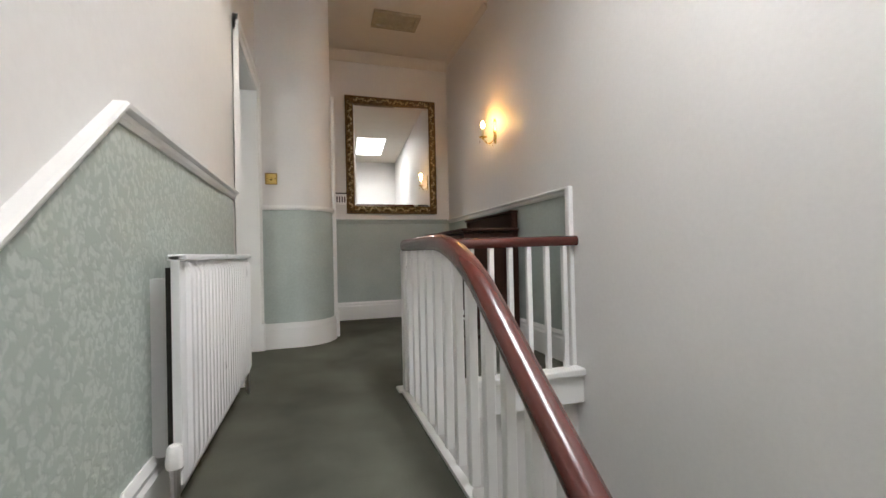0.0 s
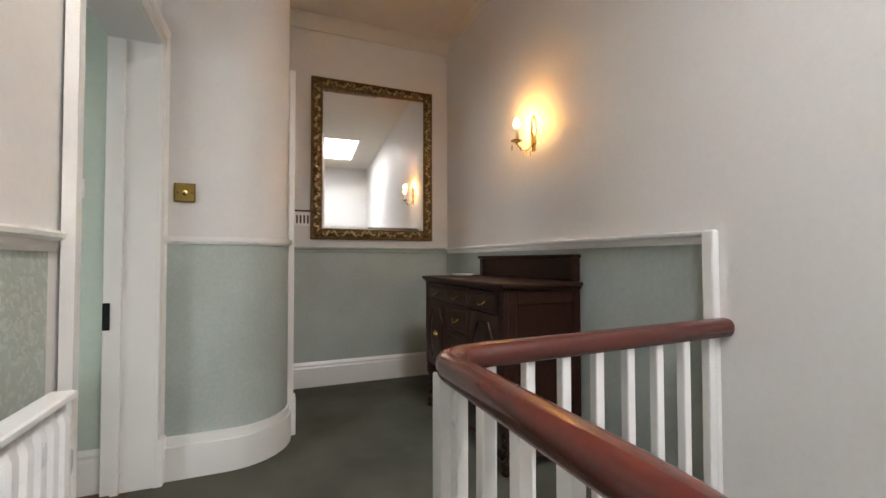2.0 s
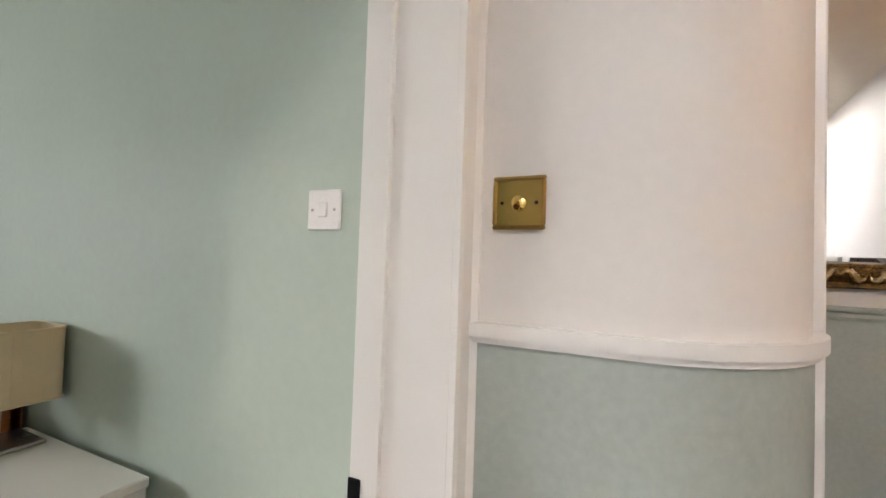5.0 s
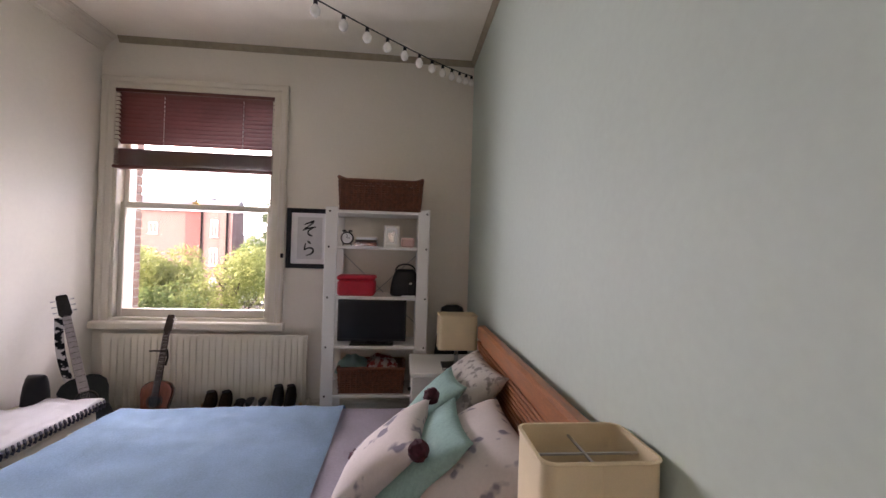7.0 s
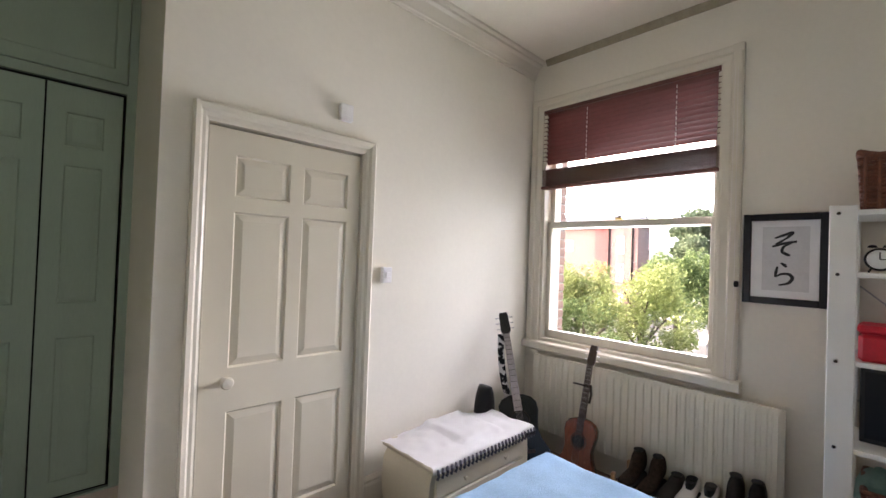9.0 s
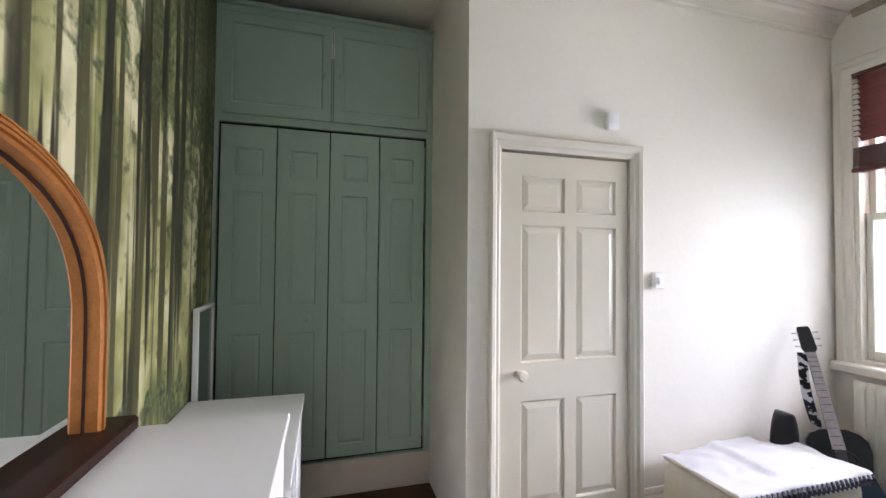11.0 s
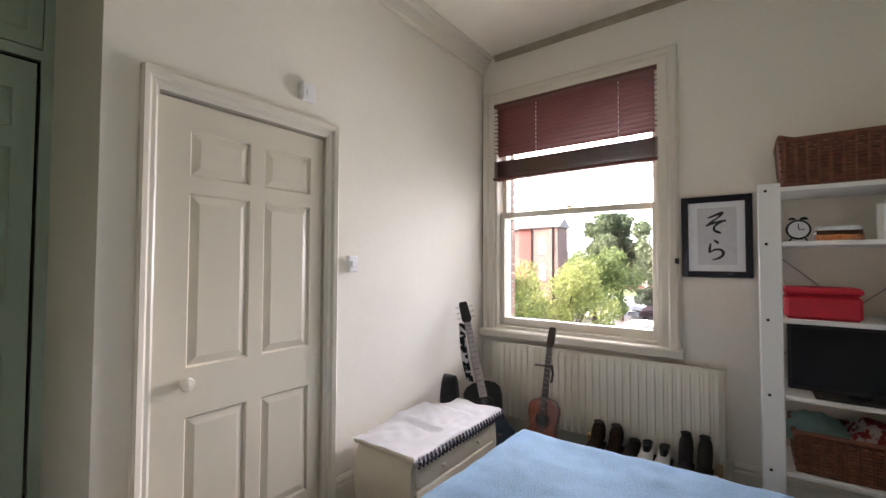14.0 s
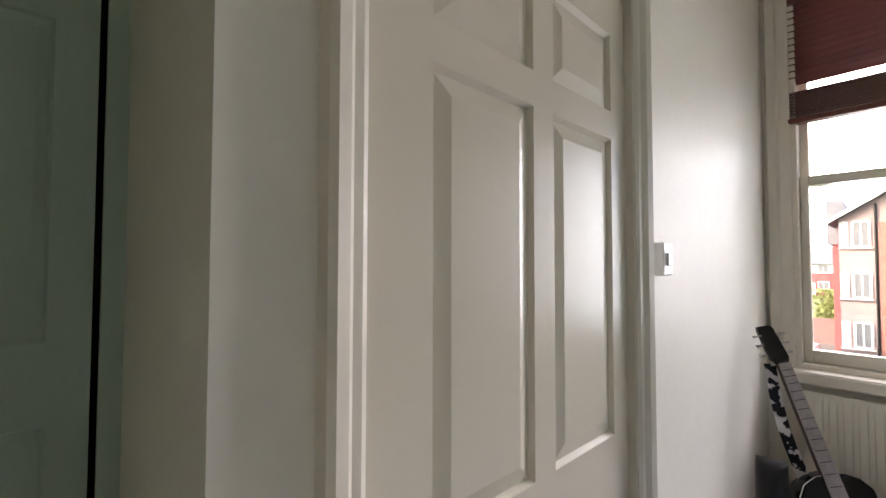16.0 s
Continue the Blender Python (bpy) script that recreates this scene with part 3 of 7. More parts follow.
# bedroom doorway from the landing
dj = thing("door_1", 3.9, -0.48, 0.0, "white painted doorway into the bedroom, its door swung away", "doorway", kind="structure")
part("door_lining", boxes((3.80, 4.0, -0.06, 0.0, 0.0, 2.03), (3.80, 4.0, -0.94, -0.90, 0.0, 2.03), (3.80, 4.0, -0.94, 0.0, 2.03, 2.06), bevel=0.003), GLOSS, dj)
bm = B()
arch = [(0, 0), (0.012, 0), (0.016, 0.01), (0.016, 0.05), (0.026, 0.06), (0.03, 0.085), (0, 0.085)]
sweep(bm, [(4.0 + u, -0.90 - v) for u, v in arch], "z", 0, 2.12)
sweep(bm, [(4.0 + u, -0.065 + v) for u, v in arch], "z", 0, 2.12)
sweep(bm, [(4.0 + u, 2.03 + v) for u, v in arch], "y", -0.985, 0.02)
box(bm, 3.999, 4.034, -0.066, 0.022, 0.0, 0.21, bevel=0.004)
part("architrave", bm, GLOSS, dj)
bm = B()
sweep(bm, [(EAST - u * 0.8, -0.93 - v) for u, v in arch], "z", 0, 2.12)
sweep(bm, [(EAST - u * 0.8, 2.05 + v) for u, v in arch], "y", -0.985, 0.0)
part("architrave", bm, GLOSS, dj)
bm = boxes((3.801, 3.828, -0.066, -0.06, 0.72, 0.84), bevel=0.002)
part("strike_plate", bm, BLACK, dj, "black metal strike plate")
bm = boxes((3.84, 3.87, -0.072, -0.06, 0.0, 2.02))
part("door_stop", bm, GLOSS, dj)
# casing of the next doorway
d3 = thing("door_3", 4.6, 0.32, 0.0, "white edge of the next doorway's casing", "doorway", kind="structure")
part("architrave", boxes((4.572, 4.606, 0.30, 0.385, 0.0, 2.165), (4.572, 4.62, 0.295, 0.39, 0.0, 0.22), bevel=0.005), GLOSS, d3)
part("architrave", boxes((4.572, 4.606, 1.10, 1.18, 0.0, 2.165), (4.572, 4.606, 0.385, 1.10, 2.085, 2.165), bevel=0.005), GLOSS, d3)
part("door_leaf", boxes((4.50, 4.574, 0.385, 1.10, 0.0, 2.085)), GLOSS, d3)

# ---------------------------------------------------------------- bedroom: fixed parts
# cornice on the south wall, thin dusty moulding on the others
bm = B()
cs = [(0, -0.125), (0.010, -0.125), (0.014, -0.112), (0.021, -0.106), (0.026, -0.088), (0.054, -0.046), (0.075, -0.034), (0.080, -0.019), (0.104, -0.014), (0.108, 0), (0, 0)]
sweep(bm, [(SOUTH + u, CEIL + v) for u, v in cs], "x", 0.0, 2.535)
struct("trim_cornice_south", bm, CREAM_GLOSS, "cream moulded plaster cornice", "cornice", smooth=True, angle=25)
bm = B()
cw2 = [(0, -0.045), (0.008, -0.042), (0.018, -0.026), (0.026, -0.016), (0.03, 0), (0, 0)]
sweep(bm, [(u, CEIL + v) for u, v in cw2], "y", SOUTH + 0.12, 0.0)
struct("trim_cornice_west", bm, DUSTY, "thin dusty brown ceiling moulding", "cornice", smooth=True)
bm = B()
sweep(bm, [(-u, CEIL + v) for u, v in cw2], "x", 0.03, EAST)
struct("trim_cornice_north", bm, DUSTY, "thin dusty brown ceiling moulding over the bed", "cornice", smooth=True)
# skirting
bm = B()
sweep(bm, [(SOUTH + u - 0.0, v) for u, v in skirt_profile(1, 0.0, 0.19)], "x", 0.0, 1.52)
sweep(bm, [(SOUTH + u - 0.0, v) for u, v in skirt_profile(1, 0.0, 0.19)], "x", 2.424, 2.535)
struct("baseboard_south", bm, CREAM_GLOSS, "cream skirting beside the panelled door", "skirting")
bm = B()
sweep(bm, skirt_profile(1, 0.0, 0.19), "y", SOUTH + 0.022, 0.0)
struct("baseboard_window", bm, CREAM_GLOSS, "cream skirting under the window", "skirting")
bm = B()
sweep(bm, [(-u, v) for u, v in skirt_profile(1, 0.0, 0.19)], "x", 0.022, 3.79)
struct("baseboard_headboard", bm, GLOSS, "white skirting behind the bed", "skirting")


def panel(bm, x0, x1, z0, z1, y, side=1, deep=0.011, rim=0.008, slope=0.032, field=0.003):
    """A fielded panel in a face at y that looks along side."""
    def rect(i, d):
        return [bm.verts.new((x, y - side * d, z)) for x, z in ((x0 + i, z0 + i), (x1 - i, z0 + i), (x1 - i, z1 - i), (x0 + i, z1 - i))]
    rings = [rect(0, 0), rect(rim, deep), rect(rim + slope, field)]
    for a, b in zip(rings, rings[1:]):
        for k in range(4):
            bm.faces.new((a[k], a[(k + 1) % 4], b[(k + 1) % 4], b[k]))
    bm.faces.new(rings[-1])


def frame_boxes(bm, x0, x1, z0, z1, y0, y1, holes):
    """Boards round rectangular holes (x0, x1, z0, z1) that stand in columns of equal rows."""
    xs = sorted({x0, x1, *[v for h in holes for v in h[:2]]})
    zs = sorted({z0, z1, *[v for h in holes for v in h[2:]]})
    for a, b in zip(xs, xs[1:]):
        for c, d in zip(zs, zs[1:]):
            mx, mz = (a + b) / 2, (c + d) / 2
            if not any(h[0] < mx < h[1] and h[2] < mz < h[3] for h in holes):
                for q in ((y0,), (y1,)):
                    bm.faces.new([bm.verts.new((x, q[0], z)) for x, z in ((a, c), (b, c), (b, d), (a, d))])
    for a, b, c, d in holes + [(x0, x1, z0, z1)]:
        for p, q in (((a, c), (b, c)), ((b, c), (b, d)), ((b, d), (a, d)), ((a, d), (a, c))):
            bm.faces.new([bm.verts.new(v) for v in ((p[0], y0, p[1]), (q[0], y0, q[1]), (q[0], y1, q[1]), (p[0], y1, p[1]))])
    bmesh.ops.remove_doubles(bm, verts=bm.verts[:], dist=0.0004)


# panelled cupboard door in the south wall
dr2 = thing("door_2", 1.98, SOUTH, 0.0, "closed cream six-panel door with a round knob", "door", kind="structure")
FY = SOUTH - 0.006
holes = [(a, b, c, d) for a, b in ((1.995, 2.245), (1.68, 1.928)) for c, d in ((1.675, 1.862), (0.912, 1.608), (0.20, 0.718))]
bm = B()
frame_boxes(bm, 1.607, 2.358, 0.008, 1.973, FY - 0.036, FY, holes)
leaf = part("door_leaf", bm, DOOR_CREAM, dr2)
for h in holes:
    bm = B()
    panel(bm, *h, FY)
    part("panel", bm, DOOR_CREAM, leaf)
bm = B()
arc2 = [(0, 0), (0.014, 0), (0.02, 0.012), (0.02, 0.028), (0.03, 0.04), (0.034, 0.062), (0.026, 0.072), (0, 0.072)]
sweep(bm, [(1.597 - v, SOUTH + u) for u, v in arc2], "z", 0, 2.058)
sweep(bm, [(2.368 + v * 0.8, SOUTH + u) for u, v in arc2], "z", 0, 2.058)
sweep(bm, [(SOUTH + u - 0.0015, 1.99 + v) for u, v in arc2], "x", 1.527, 2.42)
part("architrave", bm, CREAM_GLOSS, dr2)
part("door_lining", boxes((1.592, 1.601, SOUTH - 0.10, SOUTH + 0.012, 0, 1.986), (2.364, 2.372, SOUTH - 0.10, SOUTH + 0.012, 0, 1.986), (1.601, 2.364, SOUTH - 0.10, SOUTH + 0.012, 1.9865, 1.994)), CREAM_GLOSS, dr2)
bm = B()
lathe(bm, [(0.0005, 0.0), (0.017, 0.0), (0.017, 0.006), (0.010, 0.014), (0.011, 0.024), (0.024, 0.034), (0.028, 0.046), (0.022, 0.058), (0.0005, 0.062)], 0, 0, 0, 20,
      Matrix.Translation((2.256, FY, 0.858)) @ Matrix.Rotation(radians(-90), 4, "X"))
part("door_knob", bm, CREAM_GLOSS, dr2, "cream round knob", smooth=True)

# small boxes on the walls
bm = boxes((1.683, 1.76, SOUTH, SOUTH + 0.032, 2.138, 2.228), bevel=0.006)
al = thing("alarm_sensor", 1.72, SOUTH, 2.138, "small white plastic sensor box above the door", "sensor")
part("case", bm, WHITE_PLASTIC, al)
part("lens", boxes((1.705, 1.735, SOUTH + 0.032, SOUTH + 0.036, 2.165, 2.19), bevel=0.001), WHITE_PLASTIC, al)


def switch(x, y, z, axis, face, material, name, label, toggle):
    """A square switch plate 86 mm wide, facing along axis 'y' by sign face."""
    t = thing(name, x, y, z - 0.043, label, "light switch")
    f = face
    ys = sorted((y, y + f * 0.009))
    part("plate", boxes((x - 0.044, x + 0.044, ys[0], ys[1], z - 0.044, z + 0.044), bevel=0.003), material, t)
    if toggle:
        bm = B()
        lathe(bm, [(0.0005, 0), (0.013, 0), (0.013, 0.003), (0.008, 0.006), (0.0005, 0.006)], 0, 0, 0, 18, Matrix.Translation((x, y + f * 0.009, z)) @ Matrix.Rotation(radians(-90 * f), 4, "X"))
        tube(bm, [(x, y + f * 0.014, z), (x, y + f * 0.026, z - 0.009)], [0.003, 0.0055], 10)
        part("toggle", bm, material, t, smooth=True)
    else:
        ys = sorted((y + f * 0.009, y + f * 0.014))
        part("rocker", boxes((x - 0.013, x + 0.013, ys[0], ys[1], z - 0.016, z + 0.016), bevel=0.002), material, t)
    if toggle:
        yr = sorted((y + f * 0.006, y + f * 0.0125))
        part("rim", boxes((x - 0.046, x + 0.046, yr[0], yr[1], z + 0.039, z + 0.046), (x - 0.046, x + 0.046, yr[0], yr[1], z - 0.046, z - 0.039),
                          (x - 0.046, x - 0.039, yr[0], yr[1], z - 0.0388, z + 0.0388), (x + 0.039, x + 0.046, yr[0], yr[1], z - 0.0388, z + 0.0388), bevel=0.002), BRASS_AGED, t, "darker roped brass rim")
    for d in (-0.03, 0.03):
        bm = B()
        lathe(bm, [(0.0005, 0), (0.0035, 0), (0.003, 0.0015), (0.0005, 0.0015)], 0, 0, 0, 12, Matrix.Translation((x + d, y + f * 0.0088, z)) @ Matrix.Rotation(radians(-90 * f), 4, "X"))
        part("screw", bm, DARK_METAL if toggle else STEEL, t)
    return t


switch(3.668, 0.0, 1.349, "y", -1, WHITE_PLASTIC, "light_switch", "white plastic light switch on the sage wall", False)
switch(4.096, 0.0, 1.352, "y", -1, BRASS, "brass_light_switch", "polished brass toggle switch plate on the landing", True)
t = thing("light_switch", 1.42, SOUTH, 1.29, "small white switch box beside the panelled door", "light switch")
part("plate", boxes((1.388, 1.452, SOUTH, SOUTH + 0.028, 1.278, 1.368), bevel=0.004), WHITE_PLASTIC, t)
part("rocker", boxes((1.405, 1.435, SOUTH + 0.028, SOUTH + 0.035, 1.305, 1.34), bevel=0.002), WHITE_PLASTIC, t)

# sash window
wi = thing("window_1", 0, (WY0 + WY1) / 2, WZ0, "cream painted sash window over a radiator", "window", kind="structure")
bm = B()
wa = [(0, 0), (0.014, 0), (0.018, 0.014), (0.018, 0.05), (0.03, 0.062), (0.032, 0.1), (0.024, 0.112), (0, 0.112)]
sweep(bm, [(u, WY1 - 0.012 + v) for u, v in wa], "z", 0.80, 2.72)
sweep(bm, [(u, WY0 + 0.012 - v * 0.86) for u, v in wa], "z", 0.80, 2.72)
sweep(bm, [(u + 0.0015, WZ1 - 0.035 + v * 0.8) for u, v in wa], "y", WY0 - 0.085, WY1 + 0.1)
part("architrave", bm, CREAM_GLOSS, wi)
part("window_frame", boxes((-0.20, 0.0, WY0, WY0 + 0.035, WZ0, WZ1), (-0.20, 0.0, WY1 - 0.03, WY1, WZ0, WZ1), (-0.20, 0.0, WY0 + 0.035, WY1 - 0.03, WZ1 - 0.03, WZ1),
                           (-0.22, 0.0, WY0 + 0.035, WY1 - 0.03, WZ0, WZ0 + 0.03), bevel=0.003), CREAM_GLOSS, wi)
bm = B()
sweep(bm, [(-0.01, 0.745), (0.058, 0.745), (0.066, 0.752), (0.066, 0.792), (0.058, 0.803), (-0.01, 0.808)], "y", WY0 - 0.095, -1.49)
box(bm, 0.0, 0.012, WY0 - 0.09, -1.50, 0.728, 0.745)
part("window_sill", bm, CREAM_GLOSS, wi, smooth=True)


def sash(y0, y1, z0, z1, x, rail_b, rail_t, stile=0.048):
    g = part("sash", boxes((x - 0.038, x, y0, y0 + stile, z0, z1), (x - 0.038, x, y1 - stile, y1, z0, z1), (x - 0.038, x, y0 + stile, y1 - stile, z0, z0 + rail_b),
                           (x - 0.038, x, y0 + stile, y1 - stile, z1 - rail_t, z1), bevel=0.004), CREAM_GLOSS, wi)
    p = part("pane", boxes((x - 0.022, x - 0.018, y0 + stile - 0.004, y1 - stile + 0.004, z0 + rail_b - 0.004, z1 - rail_t + 0.004)), GLASS, g)
    p.visible_shadow = False
    return g


sash(WY0 + 0.035, WY1 - 0.03, WZ0 + 0.03, 1.742, -0.055, 0.062, 0.047, 0.034)
sash(WY0 + 0.035, WY1 - 0.03, 1.692, WZ1 - 0.03, -0.096, 0.045, 0.05, 0.034)
bm = boxes((-0.055, -0.03, -2.25, -2.20, 1.742, 1.757), bevel=0.003)
tube(bm, [(-0.045, -2.225, 1.757), (-0.045, -2.225, 1.775)], 0.006, 8)
part("sash_catch", bm, BRASS, wi)

# venetian blind, half drawn
bl = thing("venetian_blind", -0.02, -2.23, 2.0, "half-drawn red-brown slatted blind with pale cords and painted cord-hole light", "blind")
part("head_rail", boxes((-0.045, 0.012, -2.845, -1.607, 2.600, 2.632), bevel=0.003), BLIND, bl)


def slat(z, tilt, w=0.047):
    bm = B()
    rows = []
    for k in range(5):
        s = (k / 4 - 0.5) * w
        rows.append((s * math.cos(tilt), s * math.sin(tilt) + 0.003 * (1 - (k / 2 - 1) ** 2)))
    prof = [(-0.014 + a, z + b) for a, b in rows] + [(-0.014 + a, z + b - 0.0022) for a, b in rows[::-1]]
    sweep(bm, prof, "y", -2.84, -1.612)
    return bm


z = 2.582
while z > 2.205:
    part("slat", slat(z, radians(38)), BLIND, bl)
    z -= 0.0335
for k in range(21):
    part("slat", slat(2.150 - k * 0.0060, radians(6 - 3 * math.sin(k * 2.3))), BLIND, bl)
part("bottom_rail", boxes((-0.042, 0.016, -2.862, -1.625, 1.998, 2.024), bevel=0.004), BLIND, bl)
# pale dashes painted for daylight showing through the slats' cord holes
for y in (-2.46, -1.86):
    for d in (0.013, -0.041):
        bm = B()
        for k in range(12):
            zc = 2.575 - k * 0.0335
            tube(bm, [(d, y, zc - 0.004), (d + 0.002, y, zc - 0.012), (d, y, zc - 0.022)], 0.0033, 6)
        part("cord_hole_light", bm, CORD_AND_HOLE_LIGHT, bl)
bm = B()
tube(bm, [(0.042, -1.535, 2.58), (0.046, -1.53, 1.8), (0.05, -1.528, 1.27)], 0.0018, 6)
tube(bm, [(0.042, -1.548, 2.58), (0.046, -1.552, 1.7), (0.07, -1.56, 0.82), (0.10, -1.53, 0.80), (0.075, -1.51, 1.25)], 0.0018, 6)
part("pull_cord", bm, CORD_AND_HOLE_LIGHT, bl)
part("cord_cleat", boxes((0.0322, 0.055, -1.53, -1.508, 1.33, 1.365), bevel=0.005), BLACK, bl)


# radiators
def radiator(name, axis, fixed, a, b, z0, z1, out, material, label, cap):
    """A pressed panel radiator along y on a wall at x = fixed that it stands off by `out`."""
    t = thing(name, fixed + 0.06, (a + b) / 2, z0, label, "radiator")
    n = int((b - a - 0.04) / 0.046)
    pitch = (b - a - 0.04) / n
    prof = [(out, a), (out + 0.006, a + 0.02)]
    for k in range(n):
        y = a + 0.02 + k * pitch
        prof += [(out + 0.006, y + pitch * 0.30), (out + 0.017, y + pitch * 0.42), (out + 0.017, y + pitch * 0.88), (out + 0.006, y + pitch)]
    prof += [(out, b)]
    bm = B()
    back = [(fixed + out - 0.02, b), (fixed + out - 0.02, a)]
    rings = []
    for z, s in ((z0, 0.25), (z0 + 0.035, 1), (z1 - 0.05, 1), (z1 - 0.012, 0.2), (z1, 0.0)):
        rings.append([Vector((fixed + out + (u - out) * s, y, z)) for u, y in prof] + [Vector((x, y, z)) for x, y in back])
    ring_mesh(bm, rings)
    part("panel", bm, material, t, smooth=True, angle=40)
    if cap:
        part("top_grille", boxes((fixed + out - 0.03, fixed + out + 0.02, a, b, z1 - 0.012, z1 + 0.006), bevel=0.004), material, t)
    # added dark fins stand in for the shade between panel and wall
    if cap:
        bm = B()
        for k in range(int((b - a - 0.05) / 0.03)):
            yf = a + 0.012 + k * 0.03
            box(bm, fixed + 0.052, fixed + out - 0.021, yf, yf + 0.012, z0 + 0.04, z1 - 0.03)
        part("gap_shade_fins", bm, DARK_METAL, t, "added dark fins for the shade behind the front panel")
    for y in (a + 0.06, b - 0.06):
        part("bracket", boxes((fixed, fixed + out - 0.02, y - 0.012, y + 0.012, z0 + 0.06, z1 - 0.06)), material, t)
    for y, s in ((a - 0.012, -1), (b + 0.012, 1)):
        bm = B()
        px = fixed + out - 0.01
        tube(bm, [(px, y - s * 0.03, z0 + 0.045), (px, y + s * 0.012, z0 + 0.045)], 0.012, 10)
        tube(bm, [(px, y + s * 0.012, z0 + 0.06), (px, y + s * 0.012, z0 + 0.03), (px, y + s * 0.012, 0.004)], [0.014, 0.012, 0.008], 10)
        v = part("valve", bm, STEEL if cap else material, t, smooth=True)
        if s < 0:
            bm = B()
            lathe(bm, [(0.0005, 0.0), (0.02, 0.0), (0.022, 0.012), (0.019, 0.05), (0.013, 0.058), (0.0005, 0.058)], px, y + s * 0.012, z0 + 0.06, 14)
            part("valve_cap", bm, WHITE_PLASTIC, v, smooth=True)
    return t


radiator("radiator", "y", 0.0, -2.79, -1.285, 0.17, 0.722, 0.105, RADIATOR_CREAM, "cream pressed-steel radiator below the window", False)
radiator("radiator", "y", HALL_W, -2.29, -1.15, 0.13, 0.738, 0.088, RADIATOR, "white double-panel radiator against the papered dado", True)

# fitted wardrobe in the alcove
wd = thing("fitted_wardrobe", 3.17, -3.66, 0.0, "sage green fitted wardrobe with folding panelled doors", "wardrobe")
WF = -3.65
bm = B()
frame_boxes(bm, 2.535, EAST, 0.20, 2.90, WF - 0.03, WF, [(2.576, 3.800, 0.208, 2.216), (2.572, 3.168, 2.262, 2.862), (3.176, 3.790, 2.262, 2.862)])
body = part("face_frame", bm, WARD, wd)
# carcass coloured black to put shade into the gaps round the doors
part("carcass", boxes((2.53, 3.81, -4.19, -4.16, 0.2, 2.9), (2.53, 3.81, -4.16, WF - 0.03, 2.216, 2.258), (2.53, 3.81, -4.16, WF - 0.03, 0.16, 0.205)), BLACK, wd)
part("plinth", boxes((2.536, EAST, -3.67, WF + 0.008, 0.0, 0.2), bevel=0.003), PLINTH, wd)
part("crown", boxes((2.536, EAST, WF - 0.03, WF + 0.02, 2.90, 2.925), bevel=0.005), WARD, wd)
splits = [2.586, 2.877, 3.180, 3.484, 3.789]
for k, (a, b) in enumerate(zip(splits, splits[1:])):
    a, b = a + 0.0035, b - 0.0035
    hs = [(a + 0.07, b - 0.07, c, d) for c, d in ((1.905, 2.07), (1.15, 1.815), (0.30, 0.985))]
    bm = B()
    frame_boxes(bm, a, b, 0.227, 2.199, WF - 0.026, WF - 0.004, hs)
    lf = part("door", bm, WARD, wd)
    for h in hs:
        bm = B()
        panel(bm, *h, WF - 0.004, deep=0.006, rim=0.006, slope=0.02, field=0.002)
        part("panel", bm, WARD, lf)
for x in (3.292, 3.082):
    bm = B()
    lathe(bm, [(0.0005, 0.0), (0.012, 0.0), (0.009, 0.012), (0.02, 0.024), (0.02, 0.034), (0.0005, 0.04)], 0, 0, 0, 16, Matrix.Translation((x, WF - 0.004, 1.068)) @ Matrix.Rotation(radians(-90), 4, "X"))
    part("knob", bm, WARD, wd, smooth=True)
for a, b, kx in ((2.576, 3.164, 3.12), (3.18, 3.786, 3.225)):
    h = (a + 0.05, b - 0.05, 2.33, 2.80)
    bm = B()
    frame_boxes(bm, a, b, 2.266, 2.858, WF - 0.02, WF + 0.004, [h])
    lf = part("top_door", bm, WARD, wd)
    bm = B()
    panel(bm, *h, WF + 0.004, deep=0.006, rim=0.008, slope=0.012, field=0.004)
    part("panel", bm, WARD, lf)
    bm = B()
    lathe(bm, [(0.0005, 0.0), (0.010, 0.0), (0.008, 0.012), (0.016, 0.022), (0.0005, 0.032)], 0, 0, 0, 14, Matrix.Translation((kx, WF + 0.004, 2.545)) @ Matrix.Rotation(radians(-90), 4, "X"))
    part("knob", bm, WARD, lf, smooth=True)

# ---------------------------------------------------------------- landing: things
# balustrade: mahogany rail over white square balusters
RX, RY = 4.888, -1.318
bal = thing("stair_balustrade", RX, RY, 0.0, "mahogany handrail on white square balusters", "balustrade")


def rail_height(y):
    """Height of the rail's middle along the stairs."""
    if y > -1.95:
        return 0.775
    if y < -2.45:
        return 0.625 + (y + 2.45) * 0.72
    s = (-1.95 - y) / 0.5
    return 0.775 - 0.15 * s * s * (1.0) - 0.0


pts = [(HALL_E - 0.002, RY, 0.790), (5.6, RY, 0.785), (5.2, RY, 0.779), (5.04, RY, 0.777)]
for k in range(9):
    a = radians(90 + k * 90 / 8)
    pts.append((RX + 0.10 + math.cos(a) * 0.10, RY - 0.10 + math.sin(a) * 0.10, 0.775))
y = RY - 0.2
while y > HALL_S + 0.1:
    pts.append((RX, y, rail_height(y)))
    y -= 0.07


